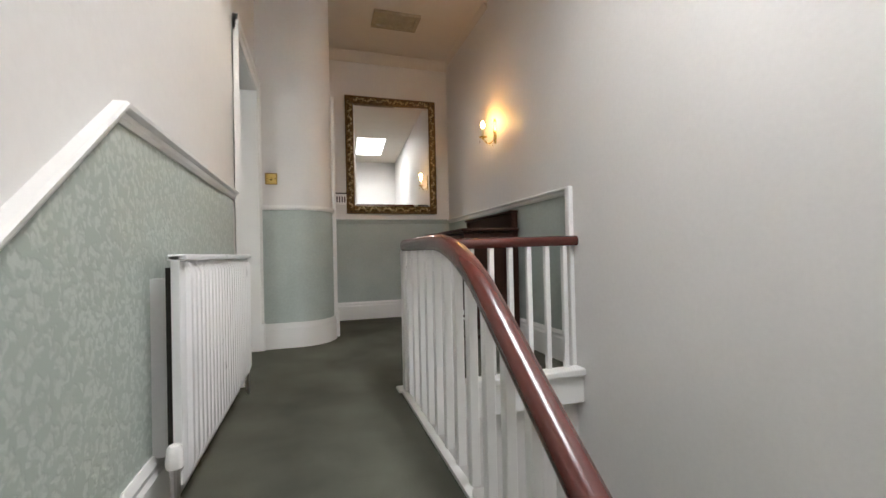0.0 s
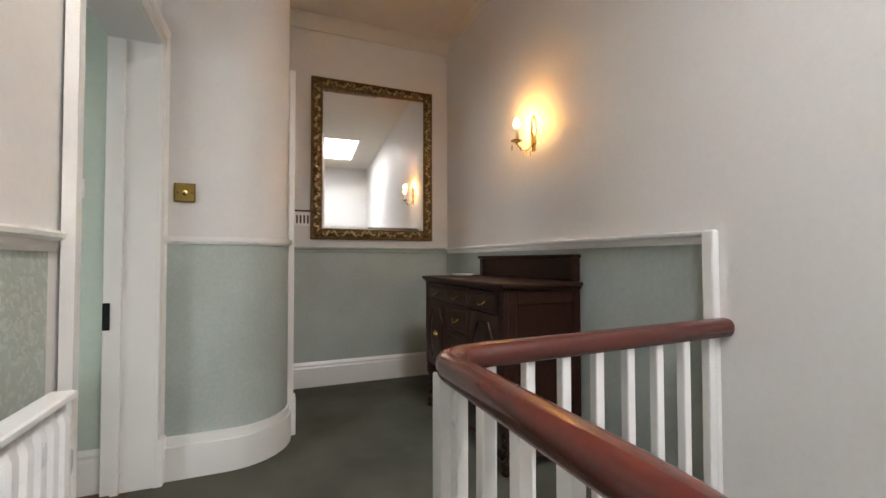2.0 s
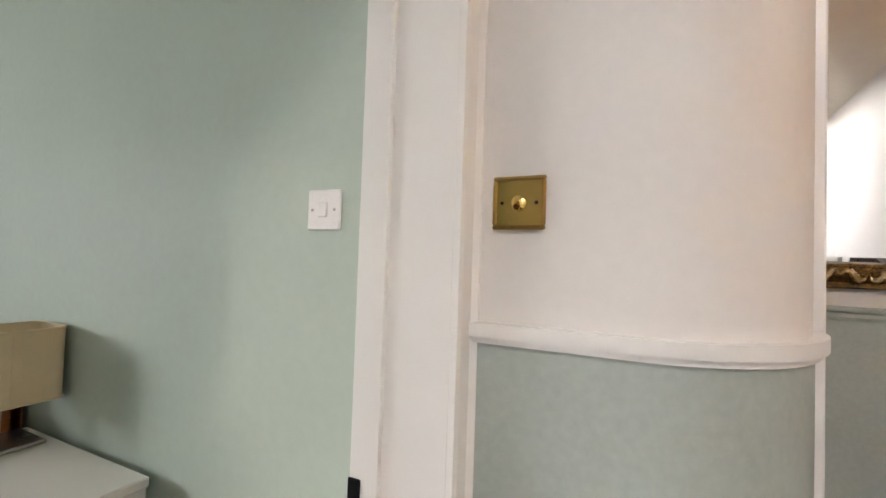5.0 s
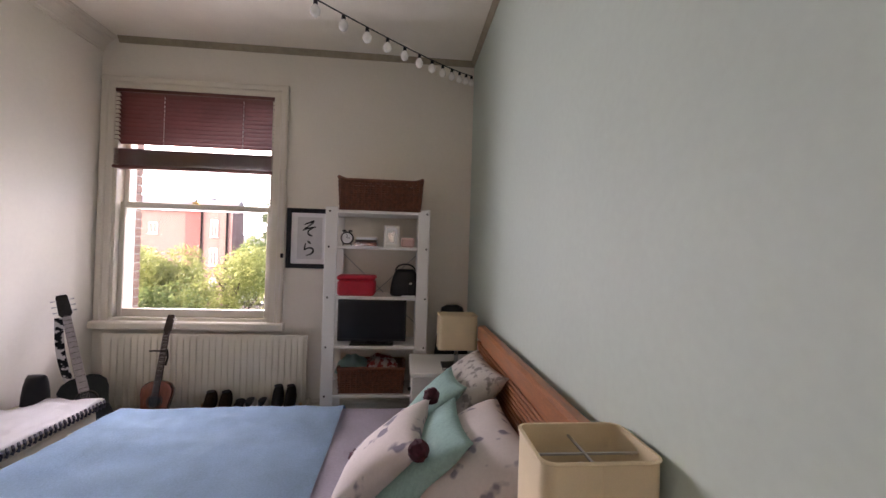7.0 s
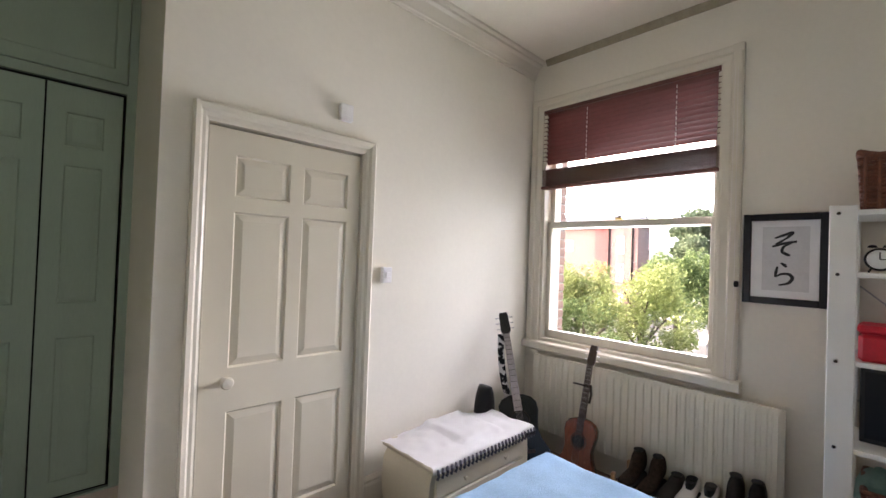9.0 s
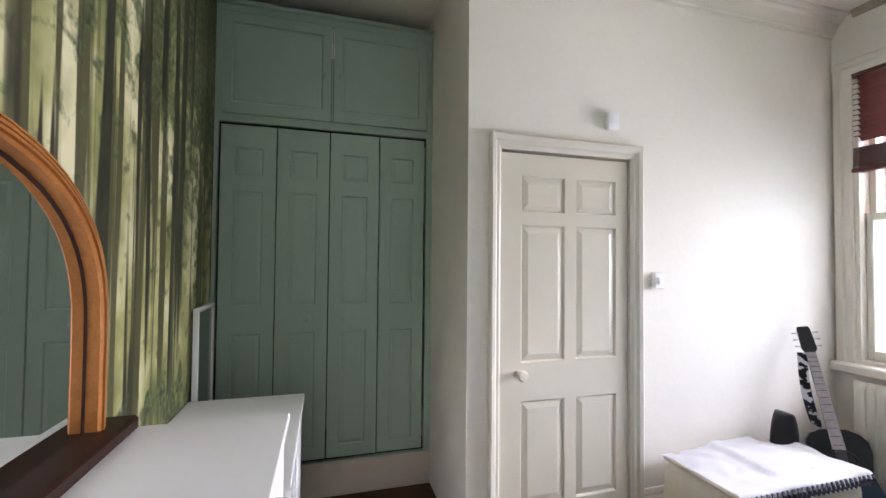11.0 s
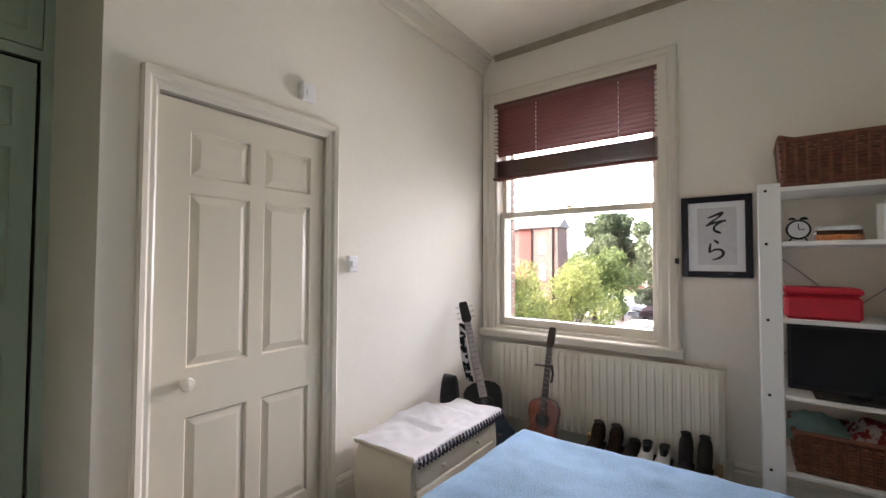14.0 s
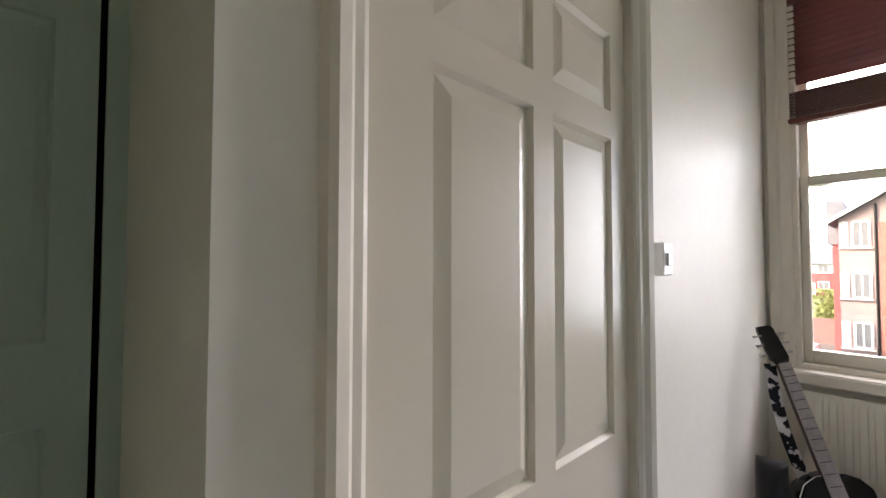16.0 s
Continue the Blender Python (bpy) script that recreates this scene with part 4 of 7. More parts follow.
def handrail(bm, pts, w=0.036, h=0.030):
    prof = [(-0.66, -1.0), (0.66, -1.0), (0.86, -0.7), (0.97, -0.3), (1.0, 0.1), (0.93, 0.5), (0.72, 0.82), (0.38, 1.0), (0, 1.06), (-0.38, 1.0), (-0.72, 0.82), (-0.93, 0.5), (-1.0, 0.1), (-0.97, -0.3), (-0.86, -0.7)]
    P = [Vector(p) for p in pts]
    rings = []
    for i, p in enumerate(P):
        d = (P[min(i + 1, len(P) - 1)] - P[max(i - 1, 0)]).normalized()
        s = d.cross(Vector((0, 0, 1))).normalized()
        u = s.cross(d)
        rings.append([p + s * a * w + u * b * h for a, b in prof])
    ring_mesh(bm, rings)


bm = B()
handrail(bm, pts)
part("handrail", bm, MAHOGANY, bal, "polished mahogany handrail", smooth=True, angle=50)


def baluster(x, y, z0, z1):
    bm = B()
    w = 0.0155
    ring_mesh(bm, [[Vector((x + a * w, y + b * w, z)) for a, b in ((-1, -0.8), (-0.8, -1), (0.8, -1), (1, -0.8), (1, 0.8), (0.8, 1), (-0.8, 1), (-1, 0.8))] for z in (z0, z1)])
    part("baluster", bm, GLOSS, bal)


for k in range(8):
    baluster(5.893 - k * 0.1225, RY, 0.012, 0.757)
for k in range(21):
    y = -1.45 - k * 0.127
    if y > HALL_S + 0.15:
        z0 = 0.012 if y > STAIR_Y - 0.02 else 0.04 - (STAIR_Y - y) * 0.774
        baluster(RX, y, z0, rail_height(y) - 0.024)
bm = B()
box(bm, RX - 0.026, RX + 0.026, RY - 0.08, RY - 0.028, 0.0, 0.752, bevel=0.003)
part("newel_post", bm, GLOSS, bal)

# gilt-framed mirror on the end wall
mx0, mx1, mz0, mz1 = 4.765, 5.82, 1.198, 2.54
mi = thing("wall_mirror", (mx0 + mx1) / 2, HALL_N, mz0, "large mirror in an antique gilt scrolled frame", "mirror")
fw = 0.092


def framed(bm, x0, x1, z0, z1, w, y, prof):
    """Mitred picture frame that faces south; prof: (inset, out) pairs."""
    rings = []
    for i, d in prof:
        rings.append([Vector((x, y - d, z)) for x, z in ((x0 + i, z0 + i), (x1 - i, z0 + i), (x1 - i, z1 - i), (x0 + i, z1 - i))])
    ring_mesh(bm, rings, cap=False)


bm = B()
framed(bm, mx0, mx1, mz0, mz1, fw, HALL_N, [(0, 0), (0, 0.03), (0.006, 0.036), (0.016, 0.036), (0.022, 0.03), (0.05, 0.044), (0.072, 0.034), (0.078, 0.036), (0.086, 0.032), (fw, 0.016), (fw, 0.0)])
part("frame", bm, GOLD, mi, "antique gilt frame with scrolled leaves", smooth=True, angle=30)
random.seed(4)


def scroll(cx, cz, ang, flip):
    """One acanthus curl of the frame's running ornament."""
    bm = B()
    pts, rad = [], []
    for k in range(11):
        a = k / 10
        u, v = -0.034 + 0.068 * a, 0.017 * math.sin(a * math.tau) * flip
        c, s = math.cos(ang), math.sin(ang)
        pts.append((cx + u * c - v * s, HALL_N - 0.044 - 0.004 * math.sin(a * math.pi), cz + u * s + v * c))
        rad.append(0.004 + 0.008 * math.sin(a * math.pi))
    tube(bm, pts, rad, 6, upv=(0, 1, 0))
    part("ornament", bm, GILT_LEAF, mi, smooth=True)


GILT_LEAF = mat("rubbed_gilt_leaf", (0.28, 0.17, 0.06), 0.28, 0.85, vary=0.5, scale=60, bump=0.15, color2=(0.70, 0.52, 0.27))
n1, n2 = 12, 15
for k in range(n1):
    x = mx0 + fw + (k + 0.5) * (mx1 - mx0 - 2 * fw) / n1
    for zc in (mz0 + 0.048, mz1 - 0.048):
        scroll(x, zc, 0, 1 if k % 2 else -1)
for k in range(n2):
    zc = mz0 + 0.06 + (k + 0.5) * (mz1 - mz0 - 0.12) / n2
    for x in (mx0 + 0.048, mx1 - 0.048):
        scroll(x, zc, math.pi / 2, 1 if k % 2 else -1)
bm = B()
ta = math.tan(radians(-2.0))
x0, x1, z0, z1 = mx0 + fw - 0.004, mx1 - fw + 0.004, mz0 + fw - 0.004, mz1 - fw + 0.004
xm = (x0 + x1) / 2


def mirror_pt(x, z, d):
    return (x, HALL_N - 0.017 - d + (x - xm) * ta, z)


o = [bm.verts.new(mirror_pt(x, z, 0.0)) for x, z in ((x0, z0), (x1, z0), (x1, z1), (x0, z1))]
i_ = [bm.verts.new(mirror_pt(x, z, 0.0035)) for x, z in ((x0 + 0.022, z0 + 0.022), (x1 - 0.022, z0 + 0.022), (x1 - 0.022, z1 - 0.022), (x0 + 0.022, z1 - 0.022))]
for k in range(4):
    bm.faces.new((o[k], o[(k + 1) % 4], i_[(k + 1) % 4], i_[k]))
bm.faces.new(i_)
part("mirror_glass", bm, MIRROR, mi, "bevelled mirror glass")

# candle sconce on the stairwell wall
SX, SY, SZ = HALL_E, -0.165, 1.80
sc = thing("wall_sconce", SX, SY, SZ, "lit brass candle sconce with crystal drops", "wall lamp")
bm = B()
prof = [(0.012, -0.105), (0.02, -0.09), (0.014, -0.075), (0.03, -0.05), (0.022, -0.02), (0.034, 0.02), (0.024, 0.055), (0.03, 0.075), (0.016, 0.10), (0.008, 0.118)]
ring_mesh(bm, [[Vector((SX - (0.012 * abs(math.cos(a)) + 0.003 if math.cos(a) < 0.01 else 0.0), SY + w * math.sin(a), SZ + z)) for a in [k * math.tau / 12 for k in range(12)]] for w, z in prof])
part("backplate", bm, BRASS, sc, smooth=True)
BXp, BYp = 5.868, -0.142
bm = B()
arm = []
for k in range(15):
    a = k / 14
    arm.append((SX - 0.012 + (BXp - SX + 0.012) * a, SY + (BYp - SY) * a, SZ - 0.06 - 0.055 * math.sin(a * math.pi * 0.9) + 0.02 * a))
tube(bm, arm, 0.0045, 8)
part("arm", bm, BRASS, sc, smooth=True)
bm = B()
bz = arm[-1][2]
lathe(bm, [(0.0005, -0.012), (0.006, -0.01), (0.008, 0.0), (0.034, 0.008), (0.037, 0.014), (0.012, 0.012), (0.012, 0.02), (0.0005, 0.02)], BXp, BYp, bz, 18)
part("drip_pan", bm, BRASS, sc, smooth=True)
bm = B()
lathe(bm, [(0.0005, 0.0), (0.0105, 0.0), (0.0105, 0.07), (0.0005, 0.07)], BXp, BYp, bz + 0.02, 14)
part("candle_sleeve", bm, CANDLE, sc, smooth=True)
bm = B()
lathe(bm, [(0.0005, 0.0), (0.010, 0.002), (0.0185, 0.018), (0.0195, 0.028), (0.014, 0.046), (0.006, 0.062), (0.0005, 0.066)], BXp, BYp, bz + 0.09, 16)
part("bulb", bm, CANDLE_BULB, sc, "glowing flame-shaped bulb", smooth=True)
for dx, dy, dz in ((0.03, 0, 0.0), (-0.028, 0.01, 0.0), (0.06, -0.01, -0.02), (0.085, -0.02, -0.03)):
    bm = B()
    lathe(bm, [(0.0005, 0.0), (0.002, -0.004), (0.0055, -0.024), (0.004, -0.034), (0.0005, -0.042)], BXp + dx, BYp + dy, bz - 0.006 + dz, 8)
    part("crystal_drop", bm, CRYSTAL, sc)
lamp("sconce_light", "POINT", Matrix.Translation((BXp, BYp - 0.002, bz + 0.175)), 0.66, (1.0, 0.42, 0.085), radius=0.02)

# old oak sideboard
SBX0, SBX1, SBY0, SBY1, SBT = 5.50, 5.955, -0.60, 0.48, 0.915
sd = thing("sideboard", 5.73, 0.0, 0.0, "dark oak sideboard with barley-twist legs and raised back", "sideboard")
bm = B()
box(bm, SBX0 - 0.022, SBX1, SBY0 - 0.025, SBY1 + 0.025, SBT - 0.024, SBT, bevel=0.008, seg=2)
box(bm, SBX0 - 0.008, SBX1, SBY0 - 0.012, SBY1 + 0.012, SBT - 0.038, SBT - 0.024, bevel=0.004)
part("top", bm, OAK_DARK, sd)
for a, b in ((SBY0, SBY0 + 0.045), (SBY1 - 0.045, SBY1)):
    part("front_stile", boxes((SBX0, SBX0 + 0.03, a, b, 0.30, SBT - 0.038), bevel=0.002), OAK_DARK, sd)
for y in (SBY0, SBY1 - 0.02):
    part("side_panel", boxes((SBX0 + 0.03, SBX1 - 0.002, y + 0.009, y + 0.016, 0.15, SBT - 0.04)), OAK_DARK, sd)
    part("side_stile", boxes((SBX0 + 0.0305, SBX0 + 0.075, y, y + 0.02, 0.10, SBT - 0.038), bevel=0.003), OAK_DARK, sd)
    part("side_stile", boxes((SBX1 - 0.05, SBX1, y, y + 0.02, 0.10, SBT - 0.038), bevel=0.003), OAK_DARK, sd)
    part("side_rail", boxes((SBX0 + 0.0755, SBX1 - 0.0505, y, y + 0.02, 0.14, 0.195), bevel=0.003), OAK_DARK, sd)
    part("side_rail", boxes((SBX0 + 0.0755, SBX1 - 0.0505, y, y + 0.02, SBT - 0.105, SBT - 0.038), bevel=0.003), OAK_DARK, sd)
part("back", boxes((SBX1 - 0.012, SBX1 - 0.002, SBY0 + 0.02, SBY1 - 0.02, 0.20, SBT - 0.04)), OAK_DARK, sd)
part("bottom", boxes((SBX0 + 0.03, SBX1 - 0.012, SBY0 + 0.02, SBY1 - 0.02, 0.30, 0.318)), OAK_DARK, sd)
# two drawers over two doors with a central drawer stack
cols = [(SBY0 + 0.047, -0.235), (-0.23, 0.11), (0.115, SBY1 - 0.047)]
for k, (a, b) in enumerate(cols):
    if k == 1:
        rows = [(0.76, SBT - 0.045), (0.60, 0.755), (0.44, 0.595), (0.32, 0.435)]
    else:
        rows = [(0.76, SBT - 0.045)]
    for c, d in rows:
        bm = B()
        box(bm, SBX0 + 0.002, SBX0 + 0.022, a, b, c, d, bevel=0.003)
        box(bm, SBX0 - 0.006, SBX0 + 0.004, a + 0.02, b - 0.02, c + 0.02, d - 0.02, bevel=0.005)
        dw = part("drawer", bm, OAK_DARK, sd)
        bm = B()
        m_ = (a + b) / 2
        tube(bm, [(SBX0 - 0.008, m_ - 0.035, (c + d) / 2), (SBX0 - 0.02, m_ - 0.025, (c + d) / 2 - 0.014), (SBX0 - 0.024, m_, (c + d) / 2 - 0.02),
                  (SBX0 - 0.02, m_ + 0.025, (c + d) / 2 - 0.014), (SBX0 - 0.008, m_ + 0.035, (c + d) / 2)], 0.004, 8)
        part("drop_handle", bm, BRASS, dw, smooth=True)
    if k != 1:
        bm = B()
        box(bm, SBX0 + 0.002, SBX0 + 0.022, a, b, 0.32, 0.755, bevel=0.003)
        d_ = part("door", bm, OAK_DARK, sd)
        my, mz, hy, hz = (a + b) / 2, 0.54, (b - a) / 2 - 0.05, 0.165
        oct_ = [(my - hy, mz - hz * 0.5), (my - hy * 0.5, mz - hz), (my + hy * 0.5, mz - hz), (my + hy, mz - hz * 0.5), (my + hy, mz + hz * 0.5), (my + hy * 0.5, mz + hz), (my - hy * 0.5, mz + hz), (my - hy, mz + hz * 0.5)]
        bm = B()
        tube(bm, [(SBX0 - 0.002, yy, zz) for yy, zz in oct_], 0.009, 8, closed=True)
        part("moulding", bm, OAK_DARK, d_, smooth=True)
        bm = B()
        ring_mesh(bm, [[Vector((SBX0 - dx, my + (yy - my) * s, mz + (zz - mz) * s)) for yy, zz in oct_] for dx, s in ((-0.002, 0.9), (0.004, 0.9), (0.008, 0.55), (0.008, 0.4))])
        part("raised_panel", bm, OAK_DARK, d_)
        bm = B()
        lathe(bm, [(0.0005, 0), (0.02, 0), (0.018, 0.004), (0.008, 0.012), (0.0005, 0.014)], 0, 0, 0, 14, Matrix.Translation((SBX0 - 0.008, my, mz)) @ Matrix.Rotation(radians(-90), 4, "Y") @ Matrix.Diagonal((1, 1.8, 1, 1)))
        part("escutcheon", bm, BRASS, d_, smooth=True)


def twist_leg(x, y, z0, z1, r=0.019):
    bm = B()
    rings = []
    for k in range(41):
        a = k / 40
        z = z0 + 0.06 + (z1 - z0 - 0.12) * a
        ph = a * math.tau * 4
        rings.append([Vector((x + math.cos(q) * (r * 0.62 + r * 0.38 * math.cos(q * 2 - ph)), y + math.sin(q) * (r * 0.62 + r * 0.38 * math.cos(q * 2 - ph)), z)) for q in [j * math.tau / 12 for j in range(12)]])
    ring_mesh(bm, rings)
    box(bm, x - 0.021, x + 0.021, y - 0.021, y + 0.021, z1 - 0.062, z1, bevel=0.003)
    box(bm, x - 0.021, x + 0.021, y - 0.021, y + 0.021, z0 + 0.03, z0 + 0.062, bevel=0.003)
    lathe(bm, [(0.012, 0), (0.022, 0.008), (0.024, 0.02), (0.014, 0.032)], x, y, z0, 14)
    part("leg", bm, OAK_DARK, sd, smooth=True, angle=50)


for x in (SBX0 + 0.024, SBX1 - 0.025):
    for y in (SBY0 + 0.024, 0.0, SBY1 - 0.024):
        if not (y == 0.0 and x > 5.8):
            twist_leg(x, y, 0.0, 0.30)
bm = B()
for y in (SBY0 + 0.024, SBY1 - 0.024):
    box(bm, SBX0 + 0.045, SBX1 - 0.046, y - 0.011, y + 0.011, 0.066, 0.094, bevel=0.004)
box(bm, SBX0 + 0.012, SBX0 + 0.036, SBY0 + 0.045, -0.021, 0.066, 0.094, bevel=0.004)
box(bm, SBX0 + 0.012, SBX0 + 0.036, 0.021, SBY1 - 0.045, 0.066, 0.094, bevel=0.004)
part("stretcher", bm, OAK_DARK, sd)
bm = B()
box(bm, SBX1 - 0.03, SBX1 - 0.005, SBY0 + 0.0, SBY1 - 0.06, SBT, 1.035, bevel=0.004)
box(bm, SBX1 - 0.07, SBX1, SBY0 - 0.01, SBY1 - 0.05, 1.035, 1.055, bevel=0.007, seg=2)
for y in (SBY0 - 0.004, SBY1 - 0.085):
    box(bm, SBX1 - 0.055, SBX1 - 0.002, y, y + 0.03, SBT, 1.035, bevel=0.005)
part("back_board", bm, OAK_DARK, sd)
bm = B()
lathe(bm, [(0.03, 0), (0.055, 0.004), (0.075, 0.012), (0.078, 0.016), (0.07, 0.014), (0.0005, 0.006)], 5.70, 0.28, SBT, 24)
solid("dish", bm, WHITE_PLASTIC, "small pale dish on the dark sideboard", "dish", smooth=True)
# slotted vent on the end wall
vt = thing("wall_vent", 4.70, HALL_N, 1.30, "small white slotted wall vent with a dark top edge", "vent")
part("plate", boxes((4.60, 4.768, HALL_N - 0.012, HALL_N, 1.30, 1.42), bevel=0.003), WHITE_PLASTIC, vt)
part("ledge", boxes((4.60, 4.768, HALL_N - 0.03, HALL_N, 1.42, 1.432), bevel=0.003), DARK_METAL, vt)
for k in range(4):
    part("slot", boxes((4.655 + k * 0.028, 4.668 + k * 0.028, HALL_N - 0.0145, HALL_N - 0.012, 1.325, 1.39)), DARK_METAL, vt)

# ---------------------------------------------------------------- bedroom: things
# bed
bd = thing("bed", 1.69, -1.1, 0.0, "double bed with pine headboard and pale blue fleece blanket", "bed")
BX0, BX1, BY0, BY1 = 0.96, 2.40, -2.13, -0.10
part("base", boxes((BX0 + 0.03, BX1 - 0.03, BY0 + 0.04, BY1, 0.04, 0.27), bevel=0.02), TEAL, bd)
part("mattress", boxes((BX0 + 0.02, BX1 - 0.02, BY0 + 0.03, BY1, 0.27, 0.475), bevel=0.05), TEAL, bd)
hb = part("headboard", boxes((0.93, 2.45, -0.062, -0.026, 0.10, 0.945), bevel=0.006), HEAD_WOOD, bd, "orange-brown slatted pine headboard")
part("top_rail", boxes((0.92, 2.46, -0.078, -0.022, 0.875, 0.965), bevel=0.012), HEAD_WOOD, bd)
for k in range(15):
    z = 0.848 - k * 0.0215
    part("slat", boxes((0.97, 2.41, -0.074, -0.0622, z, z + 0.0135), bevel=0.004), HEAD_WOOD, hb)
for x in (0.93, 2.40):
    part("post", boxes((x, x + 0.05, -0.080, -0.0225, 0.0, 0.874), bevel=0.006), HEAD_WOOD, bd)


def cloth(x0, x1, y0, y1, top, drop, nx, ny, amp, seed, round_=0.09, sides=("w", "e", "s")):
    """A blanket laid over a slab and hanging down its sides."""
    bm = B()
    grid = []
    for i in range(nx + 1):
        row = []
        for j in range(ny + 1):
            u, v = i / nx, j / ny
            ext = drop
            x = x0 - (ext if "w" in sides else 0) + u * (x1 - x0 + (ext if "w" in sides else 0) + (ext if "e" in sides else 0))
            y = y0 - (ext if "s" in sides else 0) + v * (y1 - y0 + (ext if "s" in sides else 0))
            px, py, z = x, y, top
            over = 0.0
            if x < x0:
                over = max(over, x0 - x); px = x0
            if x > x1:
                over = max(over, x - x1); px = x1
            if y < y0:
                over = max(over, y0 - y); py = y0
            edge = min(px - x0 if "w" in sides else 9, x1 - px if "e" in sides else 9, py - y0 if "s" in sides else 9)
            if edge < round_ and over == 0:
                z -= round_ * (1 - math.sqrt(max(0.0, 1 - (1 - edge / round_) ** 2))) * 0.75
            if over:
                z -= round_ * 0.75 + over * 0.9
                f = 0.02 + 0.03 * noise.noise(Vector((x * 5, y * 5, seed)))
                px += (-f if x < x0 else f if x > x1 else 0) * min(1, over / 0.1)
                py += (-f if y < y0 else 0) * min(1, over / 0.1)
            nz = noise.noise(Vector((x * 2.2, y * 2.2, seed))) + 0.55 * noise.noise(Vector((x * 5.5 + y * 2, y * 5.5, seed + 3))) + 0.2 * noise.noise(Vector((x * 14, y * 14, seed)))
            row.append(bm.verts.new((px, py, max(0.03, z + amp * nz))))
        grid.append(row)
    for i in range(nx):
        for j in range(ny):
            bm.faces.new((grid[i][j], grid[i + 1][j], grid[i + 1][j + 1], grid[i][j + 1]))
    bmesh.ops.solidify(bm, geom=bm.faces[:], thickness=0.012)
    return bm


solid("blanket", cloth(BX0, BX1, BY0, -0.86, 0.505, 0.28, 90, 90, 0.021, 2.0), BLANKET, "pale blue fleece blanket spread over the bed", "blanket", smooth=True, angle=180)
solid("bed_sheet", cloth(BX0, BX1, -1.02, -0.20, 0.492, 0.20, 60, 36, 0.007, 7.0, sides=("w", "e")), SHEET, "lilac striped sheet folded back below the pillows", "sheet", smooth=True, angle=180)


def pillow(name, m, w, h, d, material, label, seed, poms=False):
    """A soft pillow: w wide, h high, d thick, with pinched corners and creases."""
    bm = B()
    n = 18
    for side in (1, -1):
        g = []
        for i in range(n + 1):
            row = []
            for j in range(n + 1):
                u, v = i / n * 2 - 1, j / n * 2 - 1
                e = max(0.0, (1 - abs(u) ** 2.4)) ** 0.55 * max(0.0, (1 - abs(v) ** 2.4)) ** 0.55
                pinch = 1 - 0.10 * (1 - abs(u) ** 2) * abs(v) ** 3, 1 - 0.10 * (1 - abs(v) ** 2) * abs(u) ** 3
                nz = 0.10 * noise.noise(Vector((u * 2.5, v * 2.5, seed + side))) * e
                q = Vector((u * w / 2 * pinch[1], v * h / 2 * pinch[0], side * d / 2 * (e + nz)))
                row.append(bm.verts.new(m @ q))
            g.append(row)
        for i in range(n):
            for j in range(n):
                bm.faces.new((g[i][j], g[i + 1][j], g[i + 1][j + 1], g[i][j + 1]))
    bmesh.ops.remove_doubles(bm, verts=bm.verts[:], dist=0.0015)
    loc = m.translation
    t = thing(name, loc.x, loc.y, loc.z - h * 0.3, label, "pillow", "pillows on the bed")
    part("cover", bm, material, t, smooth=True, angle=180)
    if poms:
        for u, v in ((-1, -1), (1, -1), (1, 1), (-1, 1)):
            c = m @ Vector((u * w / 2, v * h / 2, 0))
            bm = B()
            bmesh.ops.create_icosphere(bm, subdivisions=3, radius=0.033, matrix=Matrix.Translation(c))
            for q in bm.verts:
                q.co += (q.co - c) * 0.28 * noise.noise(q.co * 90)
            part("pompom", bm, POM, t, "dark plum pompom", smooth=True)
    return t


POM = plain("plum_wool", (0.06, 0.012, 0.022), 0.95, vary=0.4, scale=120, bump=0.3)


def lean(x, y, z, tilt, turn=0, spin=0):
    """Pose of a pillow that leans back on the headboard; tilt 0 lies flat, 90 stands."""
    return Matrix.Translation((x, y, z)) @ Matrix.Rotation(radians(turn), 4, "Z") @ Matrix.Rotation(radians(tilt), 4, "X") @ Matrix.Rotation(radians(spin), 4, "Z")


pillow("pillow", lean(2.16, -0.26, 0.555, 14, 2), 0.66, 0.42, 0.13, TEAL, "flat teal pillow at the bottom of the pile", 1.0)
pillow("pillow", lean(2.07, -0.31, 0.685, 32, 3), 0.66, 0.45, 0.20, PILLOW_PRINT, "pale printed pillow leaning on the headboard", 2.0)
pillow("pillow", lean(2.00, -0.47, 0.68, 44, -3, 3), 0.48, 0.43, 0.11, TEAL, "creased teal cushion between two printed ones", 3.0)
pillow("cushion", lean(1.93, -0.60, 0.66, 42, -6, -4), 0.44, 0.42, 0.14, PILLOW_PRINT, "pale printed cushion with plum pompoms", 4.0, True)
pillow("pillow", lean(1.42, -0.27, 0.565, 14), 0.56, 0.40, 0.13, TEAL, "flat teal pillow on the far half of the bed", 5.0)
pillow("pillow", lean(1.42, -0.24, 0.72, 44, 4), 0.56, 0.42, 0.17, PILLOW_STRIPE, "grey patterned pillow against the headboard", 6.0)
pillow("pillow", lean(1.57, -0.42, 0.69, 46, 5), 0.34, 0.42, 0.10, TEAL, "thin teal cushion before the grey pillow", 8.0)


